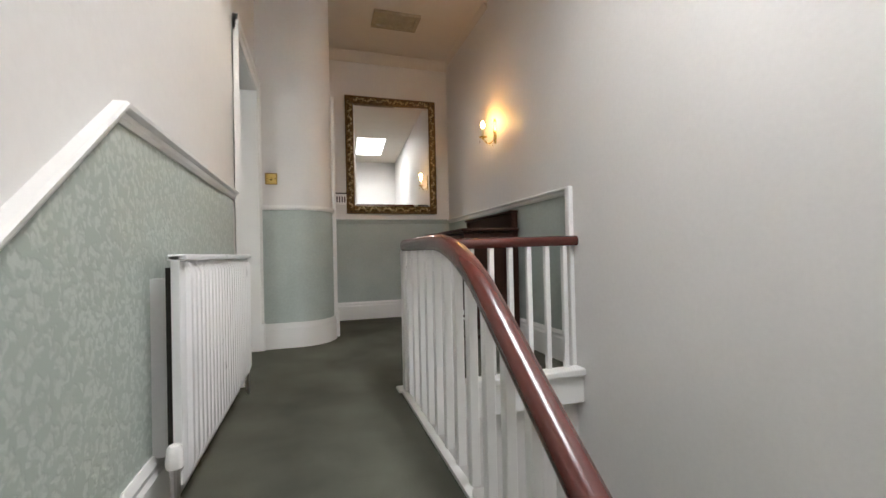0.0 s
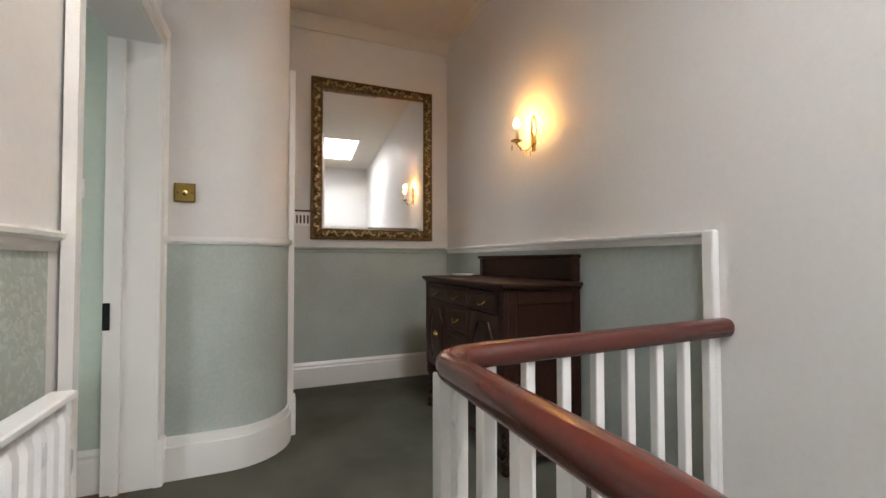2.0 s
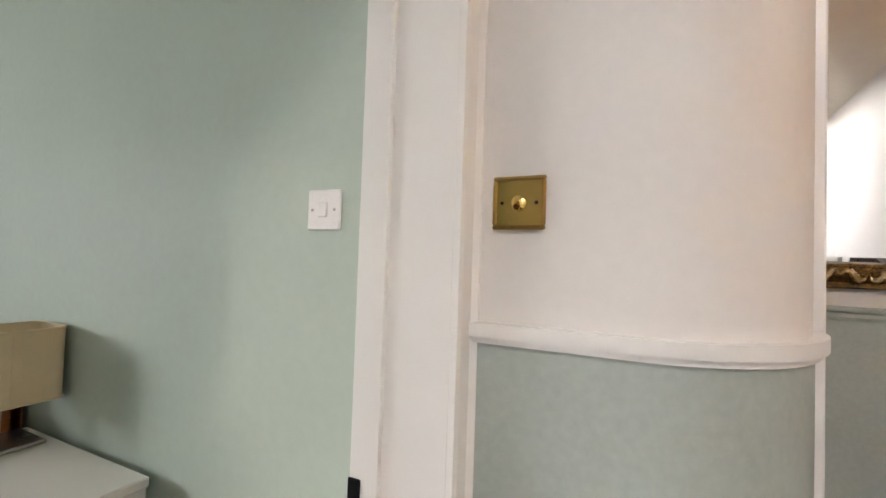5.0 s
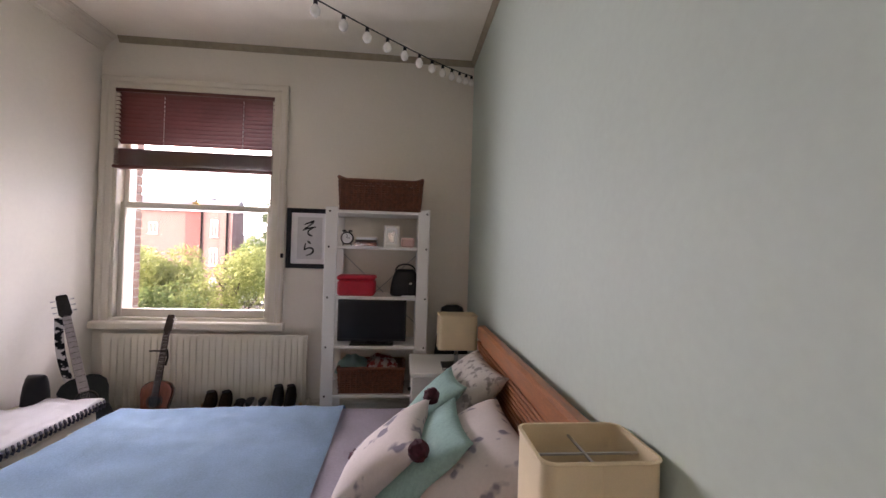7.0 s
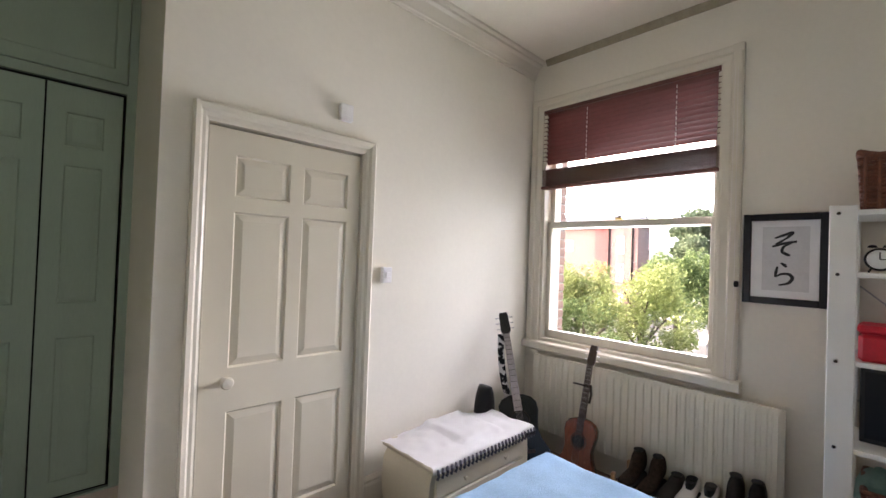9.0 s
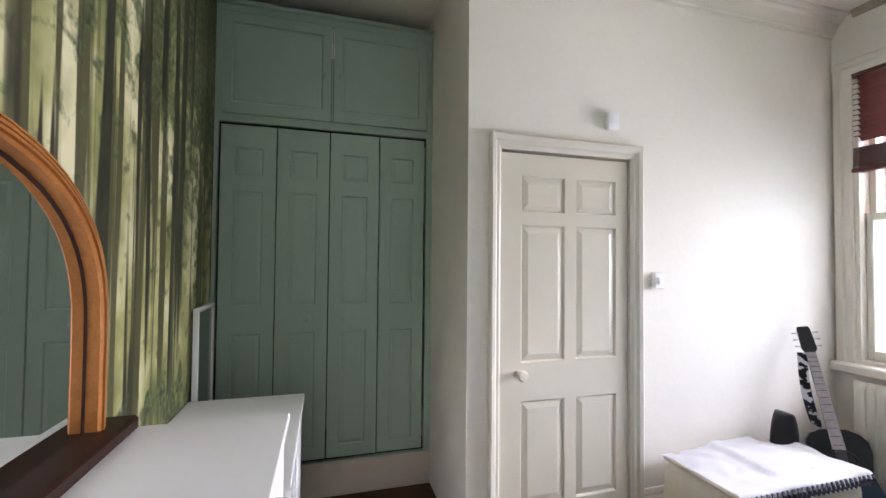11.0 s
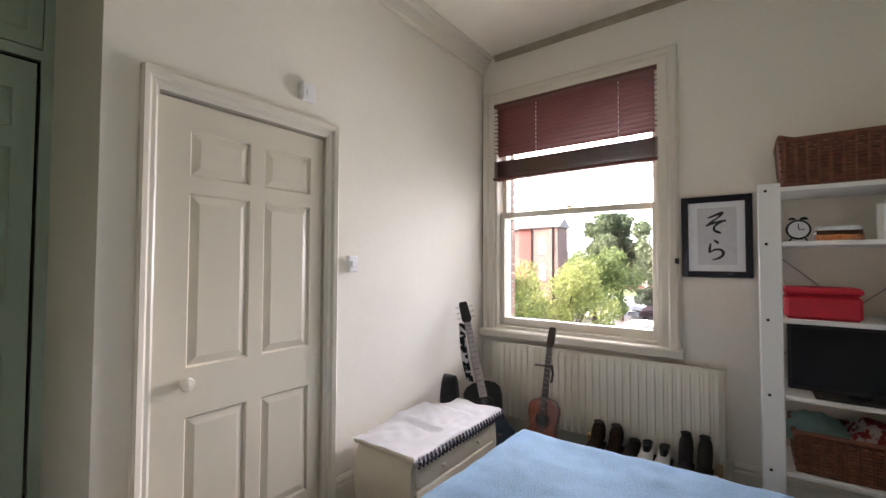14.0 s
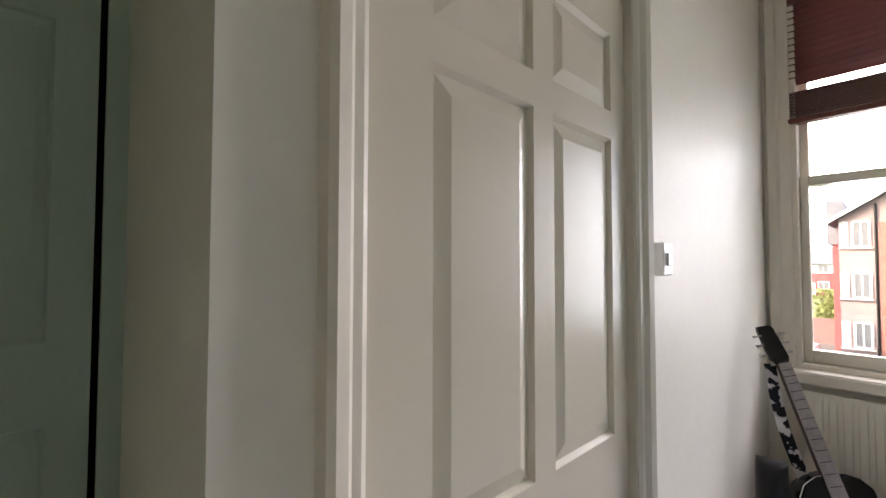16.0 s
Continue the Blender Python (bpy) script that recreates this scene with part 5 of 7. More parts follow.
# bedside tables and lamps
def bedside(x0, x1, y0, y1, h, label):
    t = thing("bedside_table", (x0 + x1) / 2, (y0 + y1) / 2, 0, label, "bedside table", "bedside tables")
    part("top", boxes((x0, x1, y0, y1, h - 0.028, h), bevel=0.004), WHITE_PAINT, t)
    part("body", boxes((x0 + 0.015, x0 + 0.035, y0 + 0.02, y1, 0.0, h - 0.028), (x1 - 0.035, x1 - 0.015, y0 + 0.02, y1, 0.0, h - 0.028), (x0 + 0.035, x1 - 0.035, y1 - 0.015, y1, 0.02, h - 0.028),
                       (x0 + 0.035, x1 - 0.035, y0 + 0.03, y1 - 0.015, 0.05, 0.07)), WHITE_PAINT, t)
    for c, d in ((0.08, 0.34), (0.35, h - 0.035)):
        dd = part("drawer", boxes((x0 + 0.038, x1 - 0.038, y0 + 0.012, y0 + 0.03, c, d), bevel=0.003), WHITE_PAINT, t)
        bm = B()
        bmesh.ops.create_uvsphere(bm, u_segments=12, v_segments=8, radius=0.014, matrix=Matrix.Translation(((x0 + x1) / 2, y0 + 0.002, (c + d) / 2)))
        part("knob", bm, DARK_METAL, dd, "dark round knob", smooth=True)
    return t


bedside(2.50, 3.15, -0.46, -0.028, 0.665, "white bedside table with two drawers beside the bed")
bedside(0.43, 0.92, -0.485, -0.028, 0.665, "white bedside table between shelf and bed")


def table_lamp(cx, cy, z, w, label):
    t = thing("table_lamp", cx, cy, z, label, "table lamp", "bedside lamps")
    part("foot", boxes((cx - 0.075, cx + 0.095, cy - 0.095, cy + 0.085, z, z + 0.012), bevel=0.003), STEEL, t)
    part("stem", boxes((cx - 0.008, cx + 0.008, cy - 0.012, cy + 0.012, z + 0.012, z + 0.19), bevel=0.002), STEEL, t)
    hx, hy, r = 0.095, 0.124, 0.028
    z0, z1 = z + 0.125, z + 0.343
    bm = B()
    def outline(off):
        pts = []
        for sx, sy, a0 in ((1, 1, 0), (-1, 1, 90), (-1, -1, 180), (1, -1, 270)):
            for k in range(6):
                a = radians(a0 + k * 18)
                pts.append((cx + sx * (hx - r) + math.cos(a) * (r + off), cy + sy * (hy - r) + math.sin(a) * (r + off)))
        return pts
    rings = [[Vector((x, y, zz)) for x, y in outline(o)] for o, zz in ((0, z0), (0, z1), (-0.004, z1), (-0.004, z0))]
    ring_mesh(bm, rings, cap=False, closed=True)
    sh = part("shade", bm, SHADE, t, "cream fabric shade with rounded corners", smooth=True, angle=50)
    bm = B()
    for zz in (z0 + 0.003, z1 - 0.003):
        tube(bm, [(x, y, zz) for x, y in outline(0.0012)], 0.003, 6, closed=True)
    box(bm, cx + hx - 0.001, cx + hx + 0.0015, cy - 0.004, cy + 0.004, z0, z1)
    part("trim", bm, SHADE, sh)
    part("spider", boxes((cx - hx + 0.003, cx + hx - 0.003, cy - 0.003, cy + 0.003, z1 - 0.03, z1 - 0.026), (cx - 0.003, cx + 0.003, cy - hy + 0.003, cy + hy - 0.003, z1 - 0.03, z1 - 0.026)), STEEL, t)
    bm = B()
    lathe(bm, [(0.012, 0), (0.014, 0.03), (0.026, 0.06), (0.028, 0.08), (0.016, 0.1), (0.0005, 0.104)], cx, cy, z + 0.19, 14)
    part("bulb", bm, BULB_OFF, t, smooth=True)


table_lamp(2.60, -0.142, 0.665, 0.2, "unlit table lamp with cream shade by the bed")
table_lamp(0.755, -0.185, 0.665, 0.2, "unlit cream-shaded lamp on the far table")

# chest with a towel by the door wall
ch = thing("blanket_chest", 1.0, -2.68, 0.0, "low cream chest with bulging sides", "chest")
bm = B()
prof = [(-0.00, 0.0), (0.03, 0.10), (0.04, 0.2), (0.03, 0.31), (0.0, 0.36)]
ring_mesh(bm, [[Vector((x, y, z)) for x, y in ((0.62 - o * 0.3, -2.87), (1.40 + o, -2.87), (1.405 + o, -2.80), (1.405 + o, -2.56), (1.40 + o, -2.49 + o * 0.4), (0.62 - o * 0.3, -2.49 + o * 0.4))] for o, z in prof])
part("body", bm, BOX_CREAM, ch, smooth=True, angle=40)
part("lid", boxes((0.595, 1.43, -2.89, -2.455, 0.362, 0.39), bevel=0.008), BOX_CREAM, ch)
part("base", boxes((0.60, 1.42, -2.88, -2.47, 0.0, 0.04), bevel=0.006), BOX_CREAM, ch)
for zb in (0.125, 0.235):
    part("drawer_front", boxes((0.66, 1.40, -2.4785, -2.462, zb, zb + 0.092), bevel=0.004), BOX_CREAM, ch)
    for xk in (0.86, 1.20):
        bm = B()
        lathe(bm, [(0.0005, 0.0), (0.006, 0.0), (0.006, 0.008), (0.012, 0.014), (0.011, 0.021), (0.0005, 0.024)], 0, 0, 0, 12, Matrix.Translation((xk, -2.462, zb + 0.046)) @ Matrix.Rotation(radians(-90), 4, "X"))
        part("knob", bm, BOX_CREAM, ch, smooth=True)


def towel():
    bm = B()
    nx, ny = 44, 30
    g = []
    for i in range(nx + 1):
        row = []
        for j in range(ny + 1):
            u, v = i / nx, j / ny
            x = 0.592 + u * 0.852
            y = -2.885 + v * 0.475
            z = 0.402
            if y > -2.445:
                o = y + 2.445
                y = -2.442 + 0.004 * noise.noise(Vector((x * 12, 0, 1)))
                z -= o * 0.9 + 0.004
            z += 0.018 * (noise.noise(Vector((x * 5, y * 6, 2.2))) + 0.5 * noise.noise(Vector((x * 13, y * 13, 5)))) + (0.016 if 0.25 < u < 0.62 and v < 0.75 else 0)
            row.append(bm.verts.new((x, y, z)))
        g.append(row)
    for i in range(nx):
        for j in range(ny):
            bm.faces.new((g[i][j], g[i + 1][j], g[i + 1][j + 1], g[i][j + 1]))
    bmesh.ops.solidify(bm, geom=bm.faces[:], thickness=0.010)
    return bm


tw = thing("towel", 1.0, -2.66, 0.39, "folded white towel with a dark knotted fringe", "towel")
part("cloth", towel(), TOWEL, tw, smooth=True, angle=180)
for k in range(27):
    x = 0.605 + k * 0.0313
    bm = B()
    tube(bm, [(x - 0.006, -2.440, 0.392), (x + 0.004, -2.428, 0.382), (x - 0.003, -2.430, 0.366), (x + 0.005, -2.433, 0.350)], [0.006, 0.0085, 0.006, 0.008], 6)
    part("tassel", bm, TOWEL_EDGE, tw)


# guitars
def guitar(name, foot, head, face, length, width, depth, body_mat, neck_mat, label, extra):
    """Acoustic guitar that stands on its foot and leans to its head."""
    foot, head, face = Vector(foot), Vector(head), Vector(face)
    up = (head - foot).normalized()
    out = (face - up * face.dot(up)).normalized()
    side = up.cross(out)
    m = Matrix((side, out, up)).transposed().to_4x4()
    m.translation = foot
    s = (head - foot).length / 1.0
    L = s
    t = thing(name, foot.x, foot.y, foot.z, label, "guitar")

    def q(x, y, z):
        return m @ Vector((x, y, z))
    body_l = 0.48 * L
    outline = []
    prof = [(0.0, 0.0), (0.01, 0.45), (0.05, 0.78), (0.13, 0.97), (0.22, 1.0), (0.33, 0.90), (0.46, 0.69), (0.56, 0.62), (0.66, 0.66), (0.78, 0.74), (0.88, 0.72), (0.95, 0.56), (0.99, 0.30), (1.0, 0.0)]
    right = [(w * width / 2, z * body_l) for z, w in prof]
    outline = right + [(-x, z) for x, z in right[-2:0:-1]]
    bm = B()
    ring_mesh(bm, [[q(x * k, y, z0 + (z - z0) * k) for x, z in outline] for y, k, z0 in ((-depth / 2, 0.97, body_l / 2), (-depth / 2 + 0.006, 1, body_l / 2), (depth / 2 - 0.006, 1, body_l / 2), (depth / 2, 0.98, body_l / 2))])
    part("body", bm, body_mat, t, smooth=True, angle=40)
    y = depth / 2
    bm = B()
    lathe(bm, [(0.0005, 0.0), (0.052, 0.0), (0.056, 0.0012), (0.060, 0.0), (0.0605, -0.002)], 0, 0, 0, 24, m @ Matrix.Translation((0, y + 0.001, body_l * 0.68)) @ Matrix.Rotation(radians(-90), 4, "X") @ Matrix.Diagonal((width / 0.40, width / 0.40, 1, 1)))
    part("sound_hole", bm, INK, t)
    bm = B()
    rs = width / 0.40
    tube(bm, [q(math.cos(k * math.tau / 28) * 0.072 * rs, y + 0.0006, body_l * 0.68 + math.sin(k * math.tau / 28) * 0.072 * rs) for k in range(28)], 0.0055 * rs, 5, closed=True)
    part("rosette", bm, DARK_METAL if body_mat == GUITAR_BLACK else FRET, t, smooth=True)

    slim = 1.0 if body_mat == GUITAR_BLACK else 0.72

    def bar(bm, x, y0, y1, z0, z1, x2=None):
        x2 = x if x2 is None else x2
        ring_mesh(bm, [[q(-a, y0, z), q(a, y0, z), q(a, y1, z), q(-a, y1, z)] for a, z in ((x, z0), (x2, z1))])
    bm = B()
    bar(bm, 0.028 * slim, y - 0.018, y + 0.002, body_l * 0.9, 0.855 * L, 0.022 * slim)
    part("neck", bm, FRET, t)
    bm = B()
    bar(bm, 0.028 * slim, y + 0.002, y + 0.008, body_l * 0.80, 0.855 * L, 0.022 * slim)
    fb = part("fretboard", bm, neck_mat, t)
    fret_mat = DARK_METAL if neck_mat == PALE_NECK else STEEL
    for k in range(14):
        z = body_l * 0.84 + (0.845 * L - body_l * 0.84) * (1 - (1 - k / 14) ** 1.25)
        bm = B()
        bar(bm, 0.022 * slim, y + 0.008, y + 0.0095, z, z + 0.003)
        part("fret", bm, fret_mat, fb)
    bm = B()
    ring_mesh(bm, [[q(a, y - 0.018 - d, z), q(-a, y - 0.018 - d, z), q(-a, y - 0.002 - d, z), q(a, y - 0.002 - d, z)] for a, z, d in ((0.022 * slim, 0.855 * L, 0), (0.036 * slim, 0.875 * L, 0.006), (0.032 * slim, 0.985 * L, 0.026), (0.026 * slim, 1.0 * L, 0.028))])
    hd = part("headstock", bm, GUITAR_BLACK if body_mat == GUITAR_BLACK else FRET, t)
    for sgn in (-1, 1):
        for k in range(3):
            z = (0.892 + k * 0.036) * L
            bm = B()
            tube(bm, [q(sgn * 0.030 * slim, y - 0.022, z), q(sgn * 0.048 * slim, y - 0.022, z)], 0.003, 6)
            tube(bm, [q(sgn * 0.046 * slim, y - 0.022, z), q(sgn * 0.062 * slim, y - 0.022, z)], [0.006, 0.009], 8, flat=0.6)
            part("tuning_peg", bm, STEEL if body_mat == GUITAR_BLACK else WHITE_PLASTIC, hd)
    bm = B()
    bar(bm, 0.075 * width / 0.4, y, y + 0.008, body_l * 0.30, body_l * 0.34)
    part("bridge", bm, FRET, t)
    for k in range(6):
        x = (-2.5 + k) * 0.0065
        bm = B()
        tube(bm, [q(x * 1.3, y + 0.012, body_l * 0.32), q(x, y + 0.011, 0.86 * L)], 0.0006, 4)
        part("string", bm, STEEL, t)
    if extra == "strap":
        bm = B()
        pts = [q(-0.036 - 0.03 * math.sin(a * math.pi), y - 0.03 - 0.05 * a, (0.86 - 0.5 * a) * L) for a in [k / 12 for k in range(13)]]
        tube(bm, pts, 0.024, 6, flat=0.12, upv=tuple(out))
        part("strap", bm, SPOT_STRAP, t, "black and white patterned strap", smooth=True)
    else:
        bm = B()
        tube(bm, [q(-0.085, y + 0.004, 0.705 * L), q(-0.055, y + 0.02, 0.71 * L), q(0.04, y + 0.02, 0.71 * L)], 0.006, 8)
        tube(bm, [q(0.03, y + 0.018, 0.725 * L), q(0.045, y + 0.024, 0.66 * L), q(0.04, y + 0.024, 0.60 * L)], 0.008, 8)
        part("capo", bm, DARK_METAL, t, "black spring capo clipped on the neck", smooth=True)
    bm = B()
    ring_mesh(bm, [[q(x * 1.004, yy, body_l / 2 + (z - body_l / 2) * 1.004) for x, z in outline] for yy in (y - 0.008, y - 0.001)], cap=False)
    part("binding", bm, WHITE_PLASTIC if body_mat == GUITAR_BLACK else FRET, t)
    return t


SPOT_STRAP = spotted_material("patterned_strap", (0.55, 0.53, 0.52), (0.01, 0.01, 0.012), 26, 0.46, 0.5)
guitar("guitar", (0.50, -2.53, 0.0), (0.372, -2.893, 1.035), (0.75, 0.62, 0.25), 1.0, 0.36, 0.085, GUITAR_BLACK, PALE_NECK, "black acoustic guitar leaning in the corner", "strap")
guitar("small_guitar", (0.375, -2.285, 0.0), (0.188, -2.262, 0.885), (0.95, 0.12, 0.25), 0.87, 0.27, 0.07, GUITAR_RED, FRET, "small red-brown guitar leaning on the radiator", "capo")
bm = B()
ring_mesh(bm, [[Vector((0.62 + w * math.cos(a), -2.83 + 0.05 * math.sin(a), z)) for a in [k * math.tau / 28 for k in range(28)]] for w, z in ((0.05, 0.0), (0.10, 0.03), (0.115, 0.2), (0.10, 0.34), (0.09, 0.44), (0.074, 0.505), (0.05, 0.545), (0.018, 0.56))])
solid("gig_bag", bm, BLACK, "small black padded gig bag by the wall", "bag", smooth=True, angle=80)
gc = thing("guitar_case", 0.2, -0.16, 0.0, "tall black guitar case standing in the corner", "case")
bm = B()
ring_mesh(bm, [[Vector((0.22 + w * 0.5 * math.cos(a), -0.155 + w * math.sin(a), z)) for a in [k * math.tau / 16 for k in range(16)]] for w, z in ((0.10, 0.0), (0.135, 0.04), (0.145, 0.45), (0.125, 0.72), (0.10, 0.92), (0.085, 0.98), (0.05, 1.0))])
part("shell", bm, BLACK, gc, smooth=True)
bm = B()
tube(bm, [(0.305, -0.20, 0.55), (0.33, -0.20, 0.57), (0.33, -0.20, 0.65), (0.305, -0.20, 0.67)], 0.008, 8)
part("handle", bm, BLACK, gc)

# shoe rack with shoes
sr = thing("shoe_rack", 0.29, -1.66, 0.0, "low slatted pine shoe rack under the radiator", "shoe rack")
for y in (-2.03, -1.315):
    part("side_frame", boxes((0.165, 0.195, y, y + 0.022, 0.0, 0.22), (0.385, 0.415, y, y + 0.022, 0.0, 0.22), (0.195, 0.385, y + 0.002, y + 0.02, 0.12, 0.145), bevel=0.003), PINE, sr)
for k in range(4):
    x = 0.175 + k * 0.066
    part("slat", boxes((x, x + 0.03, -2.008, -1.315, 0.145, 0.158), bevel=0.003), PINE, sr)


def shoe(x, y, z, turn, material, label, high=0.0):
    """A shoe that points along its own x axis."""
    m = Matrix.Translation((x, y, z)) @ Matrix.Rotation(radians(turn), 4, "Z")
    t = thing("shoe", x, y, z, label, "shoe", "shoes on the rack")
    bm = B()
    sec = [(-0.135, 0.026, 0.075 + high), (-0.125, 0.034, 0.085 + high), (-0.06, 0.036, 0.082 + high), (-0.02, 0.037, 0.07), (0.05, 0.044, 0.055), (0.10, 0.043, 0.048), (0.13, 0.03, 0.04), (0.14, 0.012, 0.03)]
    rings = []
    for px, w, h in sec:
        rings.append([m @ Vector((px, w * math.copysign(abs(math.cos(a)) ** 0.7, math.cos(a)), 0.018 + (h - 0.018) * (0.5 + 0.5 * math.sin(a)))) for a in [k * math.tau / 12 for k in range(12)]])
    ring_mesh(bm, rings)
    part("upper", bm, material, t, smooth=True, angle=60)
    bm = B()
    out = [(px, w + 0.003) for px, w, _ in sec] + [(px, -w - 0.003) for px, w, _ in sec[::-1]]
    ring_mesh(bm, [[m @ Vector((a, b, zz)) for a, b in out] for zz in (0.0, 0.02)])
    part("sole", bm, SHOE if material != SHOE else BLACK, t)
    bm = B()
    lathe(bm, [(0.0005, 0.0), (0.026, 0.0), (0.028, 0.006), (0.024, 0.007), (0.0005, 0.003)], 0, 0, 0, 12, m @ Matrix.Translation((-0.08, 0, 0.081 + high)) @ Matrix.Diagonal((1.3, 1, 1, 1)))
    part("collar", bm, BLACK, t, smooth=True)
    return t


SHAGGY = mat("dark_brown_fleece", (0.035, 0.022, 0.016), 0.95, spec=0.05, vary=0.5, scale=60, fine=260, bump=0.6, bumpscale=240)
for k, (y, mtl, hi, lab) in enumerate(((-1.955, SHAGGY, 0.075, "shaggy dark brown slipper boot on the rack"), (-1.845, SHAGGY, 0.075, "shaggy dark brown slipper boot on the rack"), (-1.745, SHOE, 0.01, "black leather shoe on the rack"),
                                       (-1.665, SHOE_PALE, 0.02, "white canvas trainer with a dark lining"), (-1.575, SHOE_PALE, 0.02, "white canvas trainer with a dark lining"), (-1.465, SHOE, 0.12, "tall black boot on the rack"), (-1.375, SHOE, 0.12, "tall black boot on the rack"))):
    t = shoe(0.285, y, 0.158, 4 * math.sin(k * 3.1), mtl, lab, hi)
    if mtl == SHOE_PALE:
        bm = B()
        ring_mesh(bm, [[Vector((0.285 + cx + rx * math.cos(a), y + 0.026 * math.sin(a), z)) for a in [j * math.tau / 12 for j in range(12)]] for cx, rx, z in ((-0.06, 0.05, 0.225), (-0.062, 0.054, 0.262))])
        part("lining", bm, INK, t, "dark shoe opening", smooth=True)

# shelf unit and what stands on it
before_shelf = set(scene.objects)
su = thing("shelf_unit", 0.21, -0.78, 0.0, "white wooden shelf unit with bolted posts, well filled", "shelf")
SY0, SY1, SXF = -1.165, -0.405, 0.40
for y in (SY0, SY1 - 0.088):
    for x0, x1 in ((SXF - 0.024, SXF), (0.02, 0.044)):
        part("post", boxes((x0, x1, y, y + 0.088, 0.0, 1.722), bevel=0.003), WHITE_PAINT, su)
LEVELS = [0.08, 0.357, 0.712, 1.072, 1.440, 1.700]
for z in LEVELS:
    part("shelf_board", boxes((0.044, SXF - 0.024, SY0 + 0.01, SY1 - 0.01, z - 0.022, z), (SXF - 0.024, SXF + 0.004, SY0 + 0.088, SY1 - 0.088, z - 0.022, z), bevel=0.002), WHITE_PAINT, su)
    for y in (SY0 + 0.03, SY1 - 0.022):
        bm = B()
        lathe(bm, [(0.0005, 0), (0.0075, 0), (0.006, 0.004), (0.0005, 0.005)], 0, 0, 0, 10, Matrix.Translation((SXF, y, z - 0.012)) @ Matrix.Rotation(radians(90), 4, "Y"))
        part("bolt", bm, DARK_METAL, su)
for a, b in (((SY0 + 0.06, 1.40), (SY1 - 0.06, 0.80)), ((SY1 - 0.06, 1.40), (SY0 + 0.06, 0.80))):
    bm = B()
    tube(bm, [(0.018, a[0], a[1]), (0.018, b[0], b[1])], 0.004, 6)
    part("cross_brace", bm, STEEL, su)


def basket(name, x0, x1, y0, y1, z0, z1, label, flare=0.02, lift=0.016):
    """A wicker basket: woven rounds over uprights, with raised ends."""
    t = thing(name, (x0 + x1) / 2, (y0 + y1) / 2, z0, label, "basket")
    def ring(f, wob):
        pts = []
        per = [(x0, y0), (x1, y0), (x1, y1), (x0, y1)]
        for k in range(4):
            a, b = Vector(per[k]), Vector(per[(k + 1) % 4])
            n = 10 if k % 2 == 0 else 22
            for j in range(n):
                p = a.lerp(b, j / n)
                c = Vector(((x0 + x1) / 2, (y0 + y1) / 2))
                d = p - c
                pts.append(c + d * (1 - flare + 2 * flare * f) + d.normalized() * (wob if (j % 2) else -wob))
        return pts
    bm = B()
    rows = int((z1 - z0) / 0.016)
    for r in range(rows):
        f = r / (rows - 1)
        pts = ring(f, 0.0025 if r % 2 else -0.0025)
        tube(bm, [(p.x, p.y, z0 + 0.008 + (z1 - z0 - 0.016) * f) for p in pts], 0.0085, 5, closed=True)
    part("weave", bm, WICKER, t, smooth=True)
    n_st = int((y1 - y0) / 0.042)
    for k in range(n_st + 1):
        ys = y0 + 0.012 + (y1 - y0 - 0.024) * k / n_st
        bm = B()
        tube(bm, [(x1 - 0.001 + 0.0, ys, z0 + 0.004), (x1 + flare * 0.15 + 0.006, ys, z1)], 0.0075, 6)
        part("stake", bm, WICKER, t, smooth=True)
    part("base", boxes((x0 + 0.015, x1 - 0.015, y0 + 0.015, y1 - 0.015, z0, z0 + 0.01)), WICKER, t)
    bm = B()
    pts = ring(1, 0)
    tube(bm, [(p.x, p.y, z1 + 0.004 + lift * max(0.0, abs(p.y - (y0 + y1) / 2) / ((y1 - y0) / 2) - 0.86) / 0.14) for p in pts], 0.014, 8, closed=True)
    part("rim", bm, WICKER, t, "thick plaited rim", smooth=True)
    return t


basket("basket", 0.06, 0.40, -1.07, -0.475, 1.7005, 1.915, "long brown wicker basket on top of the shelf")
basket("basket", 0.08, 0.375, -1.04, -0.57, 0.3575, 0.535, "brown wicker basket heaped with cloth", lift=0.0)
bm = boxes((0.16, 0.30, -0.93, -0.78, 1.917, 1.935), (0.18, 0.33, -0.95, -0.80, 1.936, 1.946), bevel=0.003)
solid("papers", bm, PAPER, "loose white papers in the top basket", "papers")
for name, mtl, yy, lab in (("folded_cloth", CLOTH_RED, -0.74, "red and white patterned cloth in the basket"), ("folded_cloth", TEAL, -0.95, "blue-green cloth in the basket")):
    bm = B()
    g = []
    for i in range(17):
        row = []
        for j in range(17):
            u, v = i / 8 - 1, j / 8 - 1
            e = max(0, 1 - u * u) ** 0.5 * max(0, 1 - v * v) ** 0.5
            row.append(bm.verts.new((0.23 + u * 0.13, yy + v * 0.125, 0.50 + 0.11 * e + 0.025 * noise.noise(Vector((u * 3, v * 3, yy * 9))))))
        g.append(row)
    for i in range(16):
        for j in range(16):
            bm.faces.new((g[i][j], g[i + 1][j], g[i + 1][j + 1], g[i][j + 1]))
    bmesh.ops.solidify(bm, geom=bm.faces[:], thickness=0.006)
    solid(name, bm, mtl, lab, "cloth", smooth=True, angle=180)

